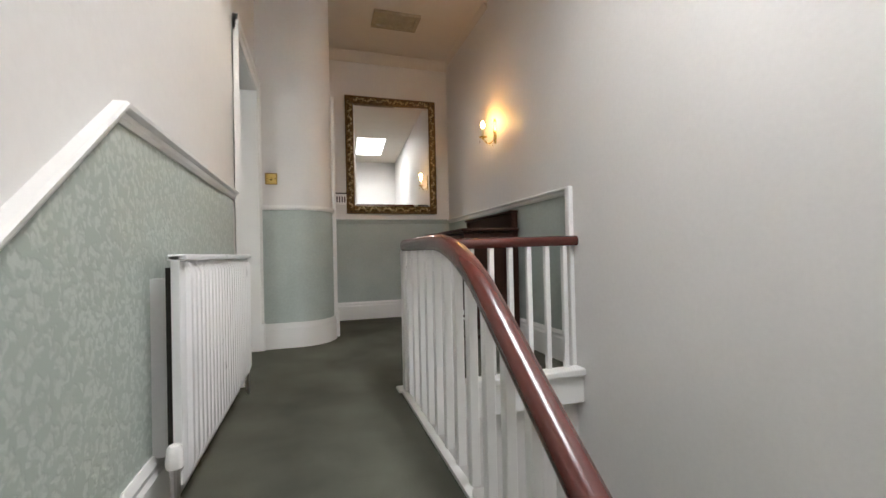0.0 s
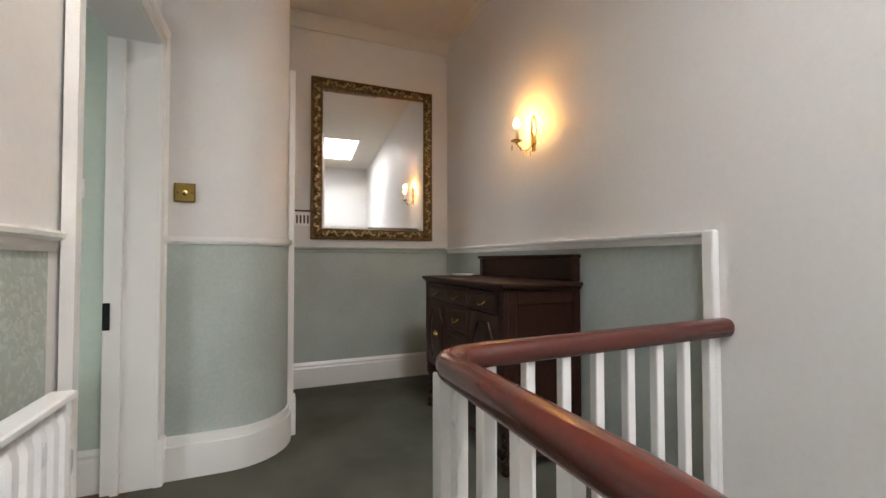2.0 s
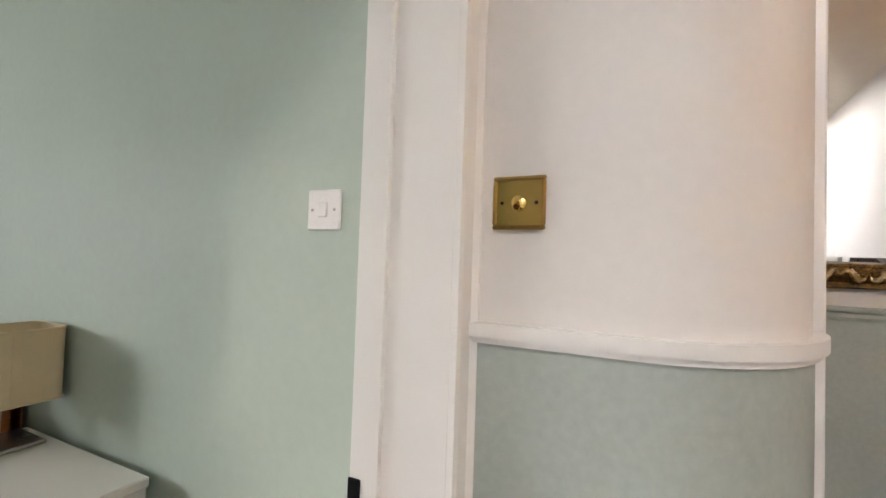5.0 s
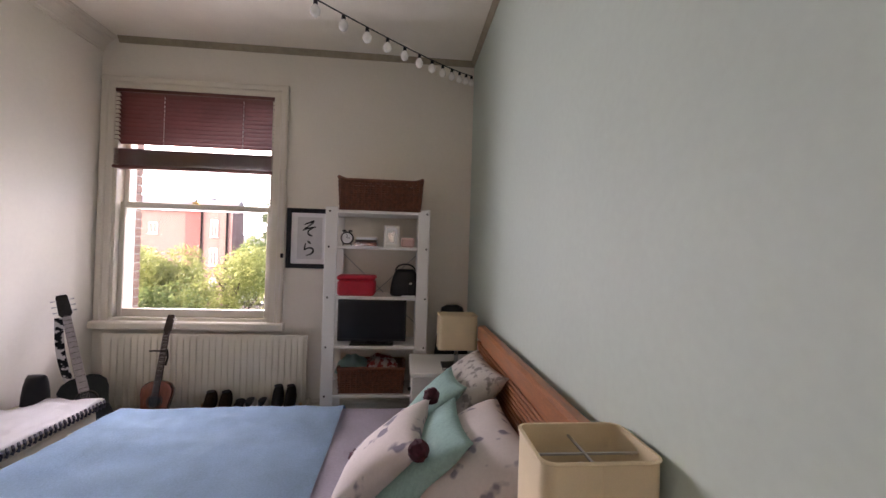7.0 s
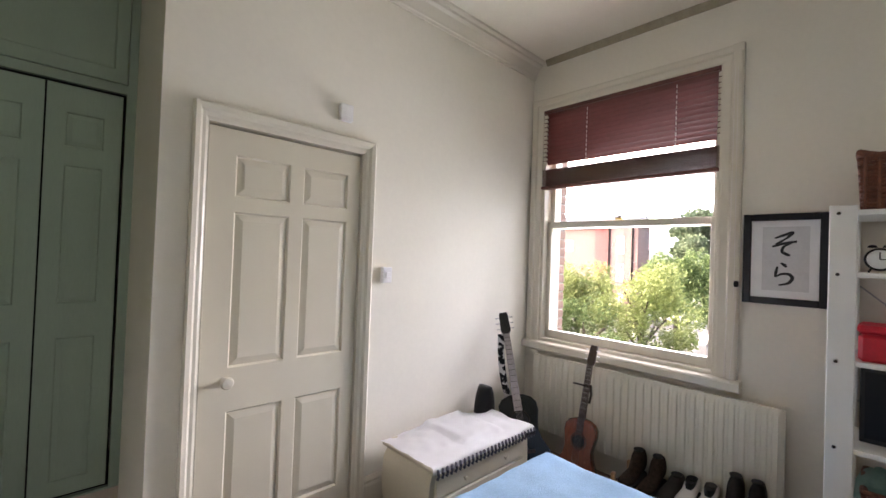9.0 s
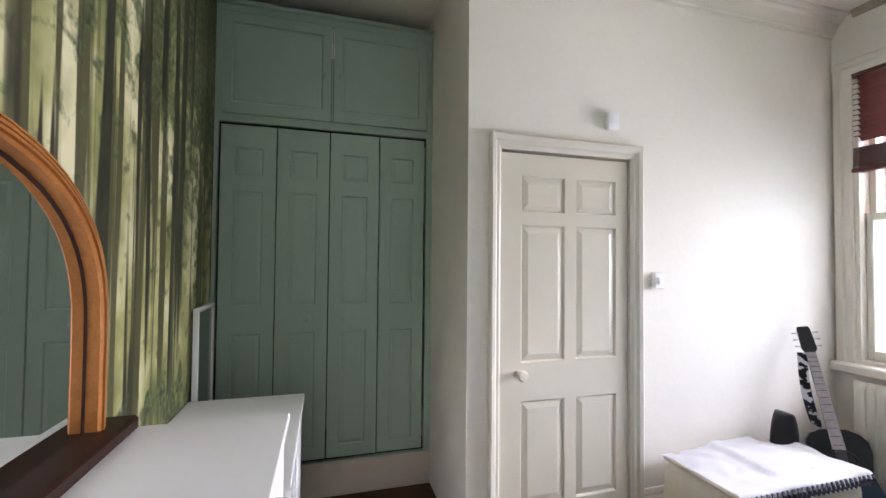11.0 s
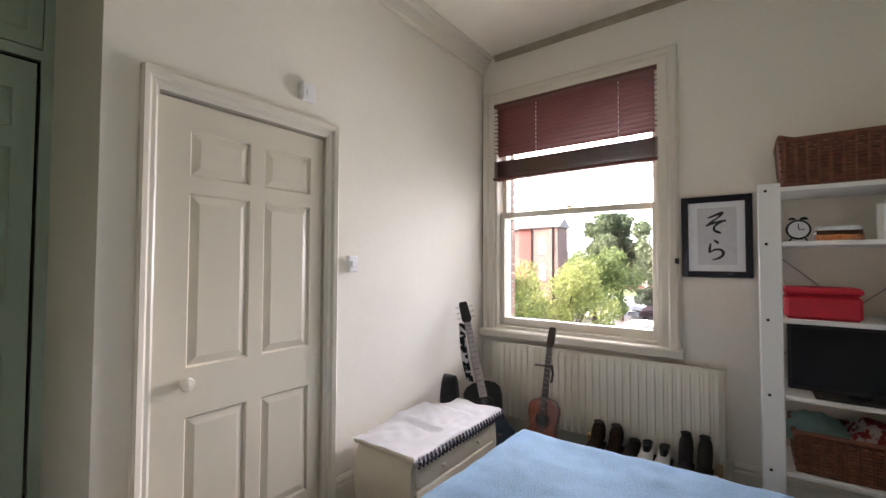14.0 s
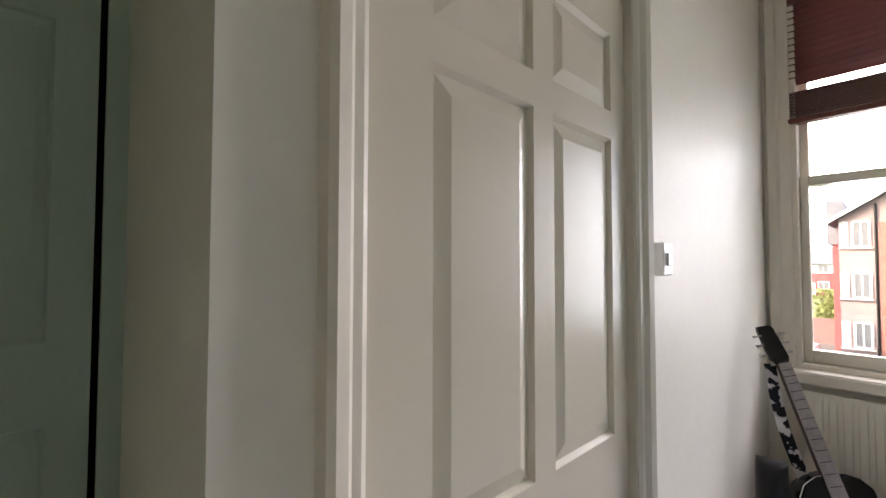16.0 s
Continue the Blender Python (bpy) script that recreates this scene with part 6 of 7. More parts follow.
# television
tv = thing("television", 0.30, -0.81, 0.712, "small black flat television on the shelf", "television")
part("screen", boxes((0.33, 0.36, -1.062, -0.560, 0.738, 1.044), bevel=0.004), BLACK, tv)
part("display", boxes((0.360, 0.3615, -1.047, -0.575, 0.758, 1.030)), SCREEN, tv, "switched-off dark display")
part("stand", boxes((0.30, 0.33, -0.85, -0.77, 0.72, 0.80), (0.26, 0.40, -0.97, -0.65, 0.712, 0.722), bevel=0.004), BLACK, tv)
# red case, bag, clock, books, photo, box
rc = thing("red_case", 0.30, -0.94, 1.072, "bright red fabric storage case", "case")
part("body", boxes((0.18, 0.385, -1.07, -0.80, 1.072, 1.185), bevel=0.014), RED, rc)
part("lid", boxes((0.176, 0.389, -1.074, -0.796, 1.187, 1.222), bevel=0.012), RED, rc)
hbg = thing("handbag", 0.30, -0.57, 1.072, "black leather handbag with a steel clasp", "bag")
bm = B()
ring_mesh(bm, [[Vector((0.29 + 0.075 * k * math.copysign(abs(math.cos(a)) ** 0.5, math.cos(a)), -0.575 + w * math.copysign(abs(math.sin(a)) ** 0.6, math.sin(a)), z)) for a in [j * math.tau / 18 for j in range(18)]] for w, k, z in ((0.10, 0.9, 1.073), (0.115, 1.0, 1.09), (0.105, 1.0, 1.18), (0.08, 0.8, 1.255), (0.06, 0.5, 1.275))])
part("body", bm, BLACK, hbg, smooth=True)
bm = B()
tube(bm, [(0.29, -0.575 + 0.075 * math.cos(a), 1.262 + 0.05 * math.sin(a)) for a in [k * math.pi / 12 for k in range(13)]], 0.006, 8)
part("handle", bm, BLACK, hbg, smooth=True)
part("pocket", boxes((0.362, 0.378, -0.56, -0.495, 1.10, 1.185), bevel=0.006), BLACK, hbg)
part("clasp", boxes((0.378, 0.383, -0.545, -0.525, 1.165, 1.18), bevel=0.002), STEEL, hbg)
solid("notebook", boxes((0.33, 0.39, -0.60, -0.50, 1.0725, 1.082), bevel=0.002), PAPER, "slim white notebook under the bag", "notebook")
ck = thing("alarm_clock", 0.34, -1.01, 1.440, "round black twin-bell alarm clock", "clock")
CM = Matrix.Translation((0.325, -1.012, 1.496)) @ Matrix.Rotation(radians(90), 4, "Y")
bm = B()
lathe(bm, [(0.03, 0.0), (0.046, 0.004), (0.048, 0.03), (0.046, 0.04), (0.040, 0.042), (0.040, 0.036), (0.0005, 0.036)], 0, 0, 0, 24, CM)
part("case", bm, BLACK, ck, smooth=True)
bm = B()
lathe(bm, [(0.0005, 0.0), (0.039, 0.0), (0.039, 0.001), (0.0005, 0.001)], 0, 0, 0.0372, 24, CM)
part("dial", bm, PAPER, ck, "plain white dial")
bm = boxes((0.3645, 0.366, -1.014, -1.010, 1.496, 1.525), (0.3645, 0.366, -1.012, -0.99, 1.494, 1.498))
part("hand_pointer", bm, INK, ck)
for d in (-0.022, 0.022):
    bm = B()
    lathe(bm, [(0.0005, 0.012), (0.012, 0.008), (0.016, 0.0), (0.014, -0.002), (0.0005, 0.0)], 0.345, -1.012 + d, 1.546, 14)
    part("bell", bm, BLACK, ck, smooth=True)
    bm = B()
    tube(bm, [(0.345, -1.012 + d * 1.1, 1.46), (0.345, -1.012 + d * 1.5, 1.4405)], 0.004, 6)
    part("foot", bm, BLACK, ck)
for k, (z, h, mtl, lab) in enumerate(((1.4405, 0.026, GUITAR_RED, "dark red hardback book lying flat"), (1.467, 0.02, OAK_DARK, "dark brown book lying flat"), (1.4875, 0.018, PAPER, "pale paperback on the stack"))):
    bk = thing("book", 0.30, -0.87, z, lab, "book", "books on the shelf")
    part("cover", boxes((0.22, 0.375, -0.955 + 0.006 * k, -0.79 - 0.004 * k, z, z + 0.003), (0.22, 0.375, -0.955 + 0.006 * k, -0.79 - 0.004 * k, z + h - 0.003, z + h), (0.372, 0.376, -0.955 + 0.006 * k, -0.79 - 0.004 * k, z, z + h)), mtl, bk)
    part("pages", boxes((0.222, 0.371, -0.952 + 0.006 * k, -0.793 - 0.004 * k, z + 0.003, z + h - 0.003)), PAPER, bk)
pf = thing("photo_frame", 0.33, -0.685, 1.440, "white photo frame with a grey print", "photo frame")
for r in ((0.33, 0.348, -0.745, -0.728, 1.4405, 1.60), (0.33, 0.348, -0.645, -0.628, 1.4405, 1.60), (0.33, 0.348, -0.728, -0.645, 1.4405, 1.462), (0.33, 0.348, -0.728, -0.645, 1.580, 1.60)):
    part("frame_bar", boxes(r, bevel=0.002), WHITE_PAINT, pf)
part("print", boxes((0.334, 0.340, -0.728, -0.645, 1.462, 1.580)), PAPER, pf)
bm = B()
for a, b, c in ((-0.70, 1.53, 0.017), (-0.672, 1.545, 0.014), (-0.685, 1.50, 0.02), (-0.70, 1.495, 0.012)):
    box(bm, 0.340, 0.3412, a - c * 0.7, a + c * 0.7, b - c, b + c, bevel=0.0003)
part("print_shape", bm, STEEL, pf)
part("back_strut", boxes((0.27, 0.33, -0.69, -0.68, 1.4405, 1.52)), WHITE_PAINT, pf)
solid("pink_box", boxes((0.29, 0.36, -0.615, -0.515, 1.4405, 1.512), bevel=0.012), PINK, "small pale pink box on the shelf", "box")

SHELF_SHIFT = 0.045
for ob in set(scene.objects) - before_shelf:
    if ob.parent is None:
        ob.location.y += SHELF_SHIFT

# calligraphy picture beside the window
cp_ = thing("calligraphy_picture", 0.0, -1.317, 1.245, "framed black brush calligraphy on white paper", "picture")
py0, py1, pz0, pz1 = -1.495, -1.14, 1.25, 1.735
for r in ((0.001, 0.026, py0, py0 + 0.036, pz0, pz1), (0.001, 0.026, py1 - 0.036, py1, pz0, pz1), (0.001, 0.026, py0 + 0.036, py1 - 0.036, pz0, pz0 + 0.036), (0.001, 0.026, py0 + 0.036, py1 - 0.036, pz1 - 0.036, pz1)):
    part("frame_bar", boxes(r, bevel=0.003), FRAME_BLACK, cp_, "black wooden frame")
part("mount", boxes((0.002, 0.012, py0 + 0.036, py1 - 0.036, pz0 + 0.036, pz1 - 0.036)), PAPER, cp_)
GREYPAPER = mat("grey_rice_paper", (0.62, 0.62, 0.63), 0.8, vary=0.06, scale=20)
part("sheet", boxes((0.012, 0.0135, py0 + 0.085, py1 - 0.075, pz0 + 0.075, pz1 - 0.07)), GREYPAPER, cp_)


def stroke(pts, widths):
    """A brush stroke on the picture, given in metres from its middle."""
    bm = B()
    P = [Vector((a, b)) for a, b in pts]
    fine = []
    for i in range(len(P) - 1):
        p0, p1, p2, p3 = P[max(i - 1, 0)], P[i], P[i + 1], P[min(i + 2, len(P) - 1)]
        for k in range(6):
            s = k / 6
            fine.append((0.5 * ((2 * p1) + (p2 - p0) * s + (2 * p0 - 5 * p1 + 4 * p2 - p3) * s * s + (3 * p1 - p0 - 3 * p2 + p3) * s ** 3), widths[i] * (1 - s) + widths[i + 1] * s))
    fine.append((P[-1], widths[-1]))
    rings = []
    for i, (p, w) in enumerate(fine):
        d = (fine[min(i + 1, len(fine) - 1)][0] - fine[max(i - 1, 0)][0])
        d = d.normalized() if d.length else Vector((1, 0))
        n_ = Vector((-d.y, d.x)) * w
        cy, cz = (py0 + py1) / 2, (pz0 + pz1) / 2
        rings.append([Vector((x, cy + q.x, cz + q.y)) for x, q in ((0.0136, p - n_), (0.0136, p + n_), (0.0148, p + n_), (0.0148, p - n_))])
    ring_mesh(bm, rings)
    part("brush_stroke", bm, INK, cp_)


# the two kana, so over ra
stroke([(-0.040, 0.112), (0.0, 0.128), (0.034, 0.140), (0.010, 0.112), (-0.036, 0.078)], [0.004, 0.007, 0.008, 0.005, 0.006])
stroke([(-0.050, 0.066), (0.0, 0.084), (0.052, 0.094)], [0.005, 0.007, 0.006])
stroke([(0.030, 0.086), (-0.002, 0.066), (-0.008, 0.040), (0.012, 0.026), (0.026, 0.020)], [0.004, 0.006, 0.007, 0.008, 0.004])
stroke([(-0.012, -0.020), (0.004, -0.032), (0.012, -0.042)], [0.004, 0.008, 0.004])
stroke([(-0.026, -0.040), (-0.032, -0.070), (-0.034, -0.096)], [0.004, 0.007, 0.005])
stroke([(-0.034, -0.094), (-0.006, -0.078), (0.024, -0.080), (0.036, -0.100), (0.018, -0.126), (-0.020, -0.138)], [0.004, 0.006, 0.008, 0.008, 0.007, 0.003])

# white chest of drawers and lower desk along the mural wall
cd = thing("chest_of_drawers", 3.55, -1.8, 0.0, "white chest of drawers along the mural wall", "chest of drawers")
CY0, CY1, CX0 = -2.41, -1.22, 3.31
part("top", boxes((CX0 - 0.012, EAST - 0.004, CY0, CY1, 0.925, 0.95), bevel=0.003), WHITE_PAINT, cd)
part("carcass", boxes((CX0 + 0.018, EAST - 0.01, CY0 + 0.012, CY0 + 0.03, 0.0, 0.925), (CX0 + 0.018, EAST - 0.01, CY1 - 0.03, CY1 - 0.012, 0.0, 0.925), (EAST - 0.02, EAST - 0.01, CY0 + 0.03, CY1 - 0.03, 0.0, 0.925),
                      (CX0 + 0.02, EAST - 0.02, CY0 + 0.03, CY1 - 0.03, 0.0, 0.06)), WHITE_PAINT, cd)
for k in range(4):
    for a, b in ((CY0 + 0.033, (CY0 + CY1) / 2 - 0.003), ((CY0 + CY1) / 2 + 0.003, CY1 - 0.033)):
        z = 0.07 + k * 0.214
        d_ = part("drawer", boxes((CX0, CX0 + 0.018, a, b, z, z + 0.207), bevel=0.003), WHITE_PAINT, cd)
        bm = B()
        tube(bm, [(CX0, (a + b) / 2 - 0.05, z + 0.12), (CX0 - 0.022, (a + b) / 2 - 0.045, z + 0.12), (CX0 - 0.022, (a + b) / 2 + 0.045, z + 0.12), (CX0, (a + b) / 2 + 0.05, z + 0.12)], 0.005, 8)
        part("handle", bm, STEEL, d_, smooth=True)
dk = thing("desk", 3.55, -2.85, 0.0, "white desk with an open compartment beside the chest", "desk")
part("top", boxes((3.29, EAST - 0.004, -3.28, -2.413, 0.716, 0.741), bevel=0.003), WHITE_PAINT, dk)
part("side_panel", boxes((3.31, EAST - 0.01, -3.27, -3.25, 0.0, 0.716)), WHITE_PAINT, dk)
part("side_panel", boxes((3.31, EAST - 0.01, -2.435, -2.415, 0.0, 0.716)), WHITE_PAINT, dk)
part("side_panel", boxes((3.31, EAST - 0.01, -2.90, -2.88, 0.0, 0.716)), WHITE_PAINT, dk)
part("back_panel", boxes((EAST - 0.025, EAST - 0.012, -3.25, -2.435, 0.1, 0.716)), WHITE_PAINT, dk)
part("door", boxes((3.30, 3.318, -3.25, -2.905, 0.02, 0.71), bevel=0.003), WHITE_PAINT, dk)
part("shelf_board", boxes((3.32, EAST - 0.03, -2.88, -2.435, 0.45, 0.468)), WHITE_PAINT, dk)

# overmantel mirror on the chest
om = thing("overmantel_mirror", 3.76, -1.76, 0.95, "arched overmantel mirror in a warm gilt frame", "mirror")
OC, OW, OZ0, OZ1 = -1.72, 0.598, 0.99, 1.24


def arch_pts(off, x):
    """Outline of the arch, inset by off."""
    pts = [Vector((x, OC - OW + off, OZ0))]
    for k in range(29):
        a = math.pi * (1 - k / 28)
        c, s = math.cos(a), math.sin(a)
        pts.append(Vector((x, OC + math.copysign(abs(c) ** 0.86, c) * (OW - off), OZ1 + abs(s) ** 0.84 * (0.455 - off))))
    pts.append(Vector((x, OC + OW - off, OZ0)))
    return pts


bm = B()
for x_off in (0,):
    rings = [arch_pts(o, 3.775 - d) for o, d in ((0.0, 0.0), (0.0, 0.026), (0.004, 0.036), (0.010, 0.038), (0.012, 0.026), (0.015, 0.040), (0.023, 0.042), (0.025, 0.028), (0.028, 0.044), (0.035, 0.045), (0.037, 0.030), (0.040, 0.042), (0.046, 0.036), (0.047, 0.014), (0.047, 0.0))]
    ring_mesh(bm, rings, cap=False)
bm.faces.ensure_lookup_table()
part("frame", bm, GILT_BRIGHT, om, "reeded warm gilt frame", smooth=True, angle=25)
for name, mtl, inn, out, d in (("dark_slip", OAK_DARK, 0.0475, 0.056, 0.010),):
    bm = B()
    ring_mesh(bm, [arch_pts(inn, 3.775), arch_pts(inn, 3.775 - d), arch_pts(out, 3.775 - d * 0.8), arch_pts(out, 3.775)], cap=False)
    part(name, bm, mtl, om)
bm = B()
bm.faces.new([bm.verts.new(p) for p in arch_pts(0.055, 3.768)])
part("mirror_glass", bm, MIRROR, om)
bm = B()
bm.faces.new([bm.verts.new(p) for p in arch_pts(0.004, 3.777)])
part("backing", bm, OAK_DARK, om)
part("base_rail", boxes((3.69, 3.80, OC - OW - 0.07, OC + OW + 0.05, 0.9505, 0.992), bevel=0.008), OAK_DARK, om, "dark wooden base rail")

# framed glass panel in the gap beside the wardrobe
fp = thing("framed_panel", 3.80, -3.45, 0.0, "white-framed glass panel standing against the wall", "panel")
for r in ((3.786, 3.812, -3.605, -3.588, 0.0, 1.178), (3.786, 3.812, -3.322, -3.305, 0.0, 1.178), (3.786, 3.812, -3.588, -3.322, 1.158, 1.178), (3.786, 3.812, -3.588, -3.322, 0.0, 0.02)):
    part("frame_bar", boxes(r, bevel=0.002), WHITE_PAINT, fp)
part("glass", boxes((3.796, 3.802, -3.588, -3.322, 0.02, 1.158)), plain("smoky_mirror", (0.30, 0.34, 0.31), 0.12, 0.85, bump=0.0), fp)

# string of bulbs across the ceiling
sl = thing("string_lights", 1.9, -1.8, 2.6, "string of small unlit globe bulbs under the ceiling", "string lights")
S0, SM, S1 = Vector((0.12, -0.03, 2.86)), Vector((1.2, -0.74, 2.60)), Vector((3.45, -3.42, 2.93))


def strand(a):
    """A point along the hanging cable, a from 0 to 1."""
    m = 0.33
    return S0 * ((a - m) * (a - 1) / m) + SM * (a * (a - 1) / (m * (m - 1))) + S1 * (a * (a - m) / (1 - m))


path = [strand(k / 60) for k in range(61)]
bm = B()
tube(bm, path, 0.0035, 6)
part("cable", bm, BLACK, sl)
n_b = 27
for k in range(n_b):
    a = (k + 0.25) / n_b
    p = strand(a)
    bm = B()
    lathe(bm, [(0.0005, 0.0), (0.009, -0.002), (0.011, -0.022), (0.0005, -0.024)], p.x, p.y, p.z, 10)
    so = part("socket", bm, BLACK, sl, smooth=True)
    bm = B()
    lathe(bm, [(0.0005, 0.0), (0.008, -0.002), (0.018, -0.014), (0.024, -0.030), (0.021, -0.047), (0.010, -0.058), (0.0005, -0.060)], p.x, p.y, p.z - 0.024, 12)
    part("bulb", bm, BULB_OFF, so, smooth=True)

# ---------------------------------------------------------------- outside the window
GZ = -4.6
GRASS = mat("rough_grass", (0.075, 0.11, 0.035), 0.95, vary=0.35, scale=0.6, fine=8, bump=0.2)
ASPHALT = mat("worn_asphalt", (0.10, 0.095, 0.09), 0.9, vary=0.15, scale=0.8, fine=20, bump=0.1)
BRICK_PALE = mat("pale_pink_brick", (0.20, 0.125, 0.12), 0.85, vary=0.12, scale=2, fine=9, bump=0.1)
BRICK_RED = mat("red_brick_wall", (0.21, 0.065, 0.065), 0.85, vary=0.15, scale=2, fine=9, bump=0.1)
BRICK_ORANGE = mat("orange_brick_wall", (0.26, 0.11, 0.085), 0.85, vary=0.15, scale=2, fine=9, bump=0.1)
RENDERED = mat("pink_brick_wall", (0.26, 0.20, 0.19), 0.85, vary=0.08, scale=1.5, fine=9, bump=0.05)
SLATE = mat("grey_slate", (0.13, 0.135, 0.15), 0.7, vary=0.2, scale=3, fine=12, bump=0.2)
FAR_PANE = plain("dark_window_pane", (0.14, 0.15, 0.16), 0.08, spec=0.7, bump=0.0)
PVC = plain("white_window_frame", (0.55, 0.55, 0.55), 0.4)
BARK = mat("tree_bark", (0.07, 0.05, 0.035), 0.9, vary=0.3, scale=8, bump=0.4)


def leaf_material(name, c1, c2):
    m = bpy.data.materials.new(name)
    m.use_nodes = True
    n, l = m.node_tree.nodes, m.node_tree.links
    b = n["Principled BSDF"]
    b.inputs["Roughness"].default_value = 0.6
    g = n.new("ShaderNodeNewGeometry")
    r = n.new("ShaderNodeValToRGB")
    r.color_ramp.elements[0].color, r.color_ramp.elements[1].color = (*c1, 1), (*c2, 1)
    l.new(g.outputs["Random Per Island"], r.inputs["Fac"])
    l.new(r.outputs["Color"], b.inputs["Base Color"])
    t = n.new("ShaderNodeBsdfTranslucent")
    l.new(r.outputs["Color"], t.inputs["Color"])
    mx = n.new("ShaderNodeMixShader")
    mx.inputs["Fac"].default_value = 0.5
    l.new(b.outputs["BSDF"], mx.inputs[1])
    l.new(t.outputs["BSDF"], mx.inputs[2])
    l.new(mx.outputs["Shader"], n["Material Output"].inputs["Surface"])
    return m


LEAF_DARK = leaf_material("deep_green_leaves", (0.12, 0.165, 0.10), (0.23, 0.29, 0.19))
LEAF_LIME = leaf_material("yellow_green_leaves", (0.19, 0.23, 0.075), (0.37, 0.41, 0.17))
LEAF_MID = leaf_material("mid_green_leaves", (0.11, 0.16, 0.06), (0.24, 0.31, 0.13))

# white overcast sky low in the west
CLOUD = mat("white_overcast_cloud", (0.8, 0.8, 0.8), 1.0, emit=(0.90, 0.95, 1.0), power=2.5)
bm = B()
bm.faces.new([bm.verts.new(p) for p in ((-400, 142, GZ), (-400, -300, GZ), (-400, -300, 190), (-400, 142, 190))])
struct("backdrop", bm, CLOUD, "bright white overcast sky beyond the houses", "sky")
bm = B()
bmesh.ops.create_circle(bm, cap_ends=True, segments=48, radius=1500, matrix=Matrix.Translation((0, 0, GZ)))
struct("ground", bm, GRASS, "rough green ground around the houses", "ground")
struct("road", boxes((-52, -20, -24, -1.5, GZ, GZ + 0.03), (-75, -52, -60, 60, GZ, GZ + 0.032)), ASPHALT, "grey asphalt road and yard", "road")
struct("pavement", boxes((-52, -50.2, -60, -14, GZ, GZ + 0.14), (-52, -50.2, 0, 60, GZ, GZ + 0.14)), ASPHALT, "raised pavement beside the road", "pavement")
# brick reveal on the outer side of the window
wv = thing("trim_brick_reveal", -0.3, WY0 - 0.05, 0.75, "red brick outer reveal beside the window", "brickwork", kind="structure")
part("mortar", boxes((-0.42, -0.302, WY0 - 0.30, WY0 - 0.028, 0.4, 2.9)), MORTAR, wv)
bm = B()
box(bm, -0.425, -0.305, WY0 - 0.238, WY0 - 0.0205, 0, 0.065, bevel=0.004)
brick_full = finish(bm, "brick", BRICK)
bm = B()
box(bm, -0.425, -0.305, WY0 - 0.128, WY0 - 0.0195, 0, 0.065, bevel=0.004)
brick_half = finish(bm, "brick", BRICK)
for k in range(32):
    ob = new("brick", brick_full if k % 2 else brick_half)
    ob.parent = wv
    ob.matrix_parent_inverse = Matrix.Translation(wv.location).inverted()
    ob.location = (0.002 * math.sin(k * 2.3), 0.0015 * math.sin(k * 5.1), 0.42 + k * 0.0755)


def tree(x, y, h, r, material, seed, label, leaves=2600, size=0.2, lift=0.35):
    """A tree: tapered trunk, limbs, and a crown of many small leaves in uneven clumps."""
    rng = random.Random(seed)
    t = thing("tree", x, y, GZ, label, "tree")
    bm = B()
    top = GZ + h
    tube(bm, [(x, y, GZ), (x + 0.1, y, GZ + h * 0.3), (x - 0.05, y + 0.1, GZ + h * 0.6), (x, y, GZ + h * 0.85)], [0.22, 0.17, 0.10, 0.03], 8)
    for k in range(7):
        a = rng.uniform(0, math.tau)
        z0 = GZ + h * rng.uniform(0.3, 0.6)
        e = r * rng.uniform(0.5, 0.9)
        tube(bm, [(x, y, z0), (x + math.cos(a) * e * 0.5, y + math.sin(a) * e * 0.5, z0 + h * 0.12), (x + math.cos(a) * e, y + math.sin(a) * e, z0 + h * 0.24)], [0.08, 0.05, 0.02], 6)
    part("trunk", bm, BARK, t, smooth=True)
    clumps = []
    for k in range(26):
        a, b = rng.uniform(0, math.tau), rng.uniform(-0.9, 1.0)
        rr = r * rng.uniform(0.45, 0.95) * math.sqrt(max(0.05, 1 - b * b * 0.8))
        clumps.append((Vector((x + math.cos(a) * rr, y + math.sin(a) * rr, GZ + h * (lift + (1 - lift) * 0.5) + b * h * (1 - lift) * 0.44)), r * rng.uniform(0.22, 0.42)))
    verts, faces = [], []
    for k in range(leaves):
        c, cr = clumps[k % len(clumps)]
        d = Vector((rng.gauss(0, 1), rng.gauss(0, 1), rng.gauss(0, 0.8)))
        d = d.normalized() * cr * rng.uniform(0.55, 1.05)
        p = c + d
        u = Vector((rng.gauss(0, 1), rng.gauss(0, 1), rng.gauss(0, 1))).normalized()
        v = u.orthogonal().normalized()
        s = size * rng.uniform(0.6, 1.3)
        i = len(verts)
        verts += [p - u * s, p + v * s * 0.55, p + u * s, p - v * s * 0.55]
        faces.append((i, i + 1, i + 2, i + 3))
    me = bpy.data.meshes.new("crown")
    me.from_pydata([tuple(v) for v in verts], [], faces)
    me.materials.append(material)
    ob = new("crown", me)
    ob.parent = t
    ob.matrix_parent_inverse = Matrix.Translation(t.location).inverted()
    return t


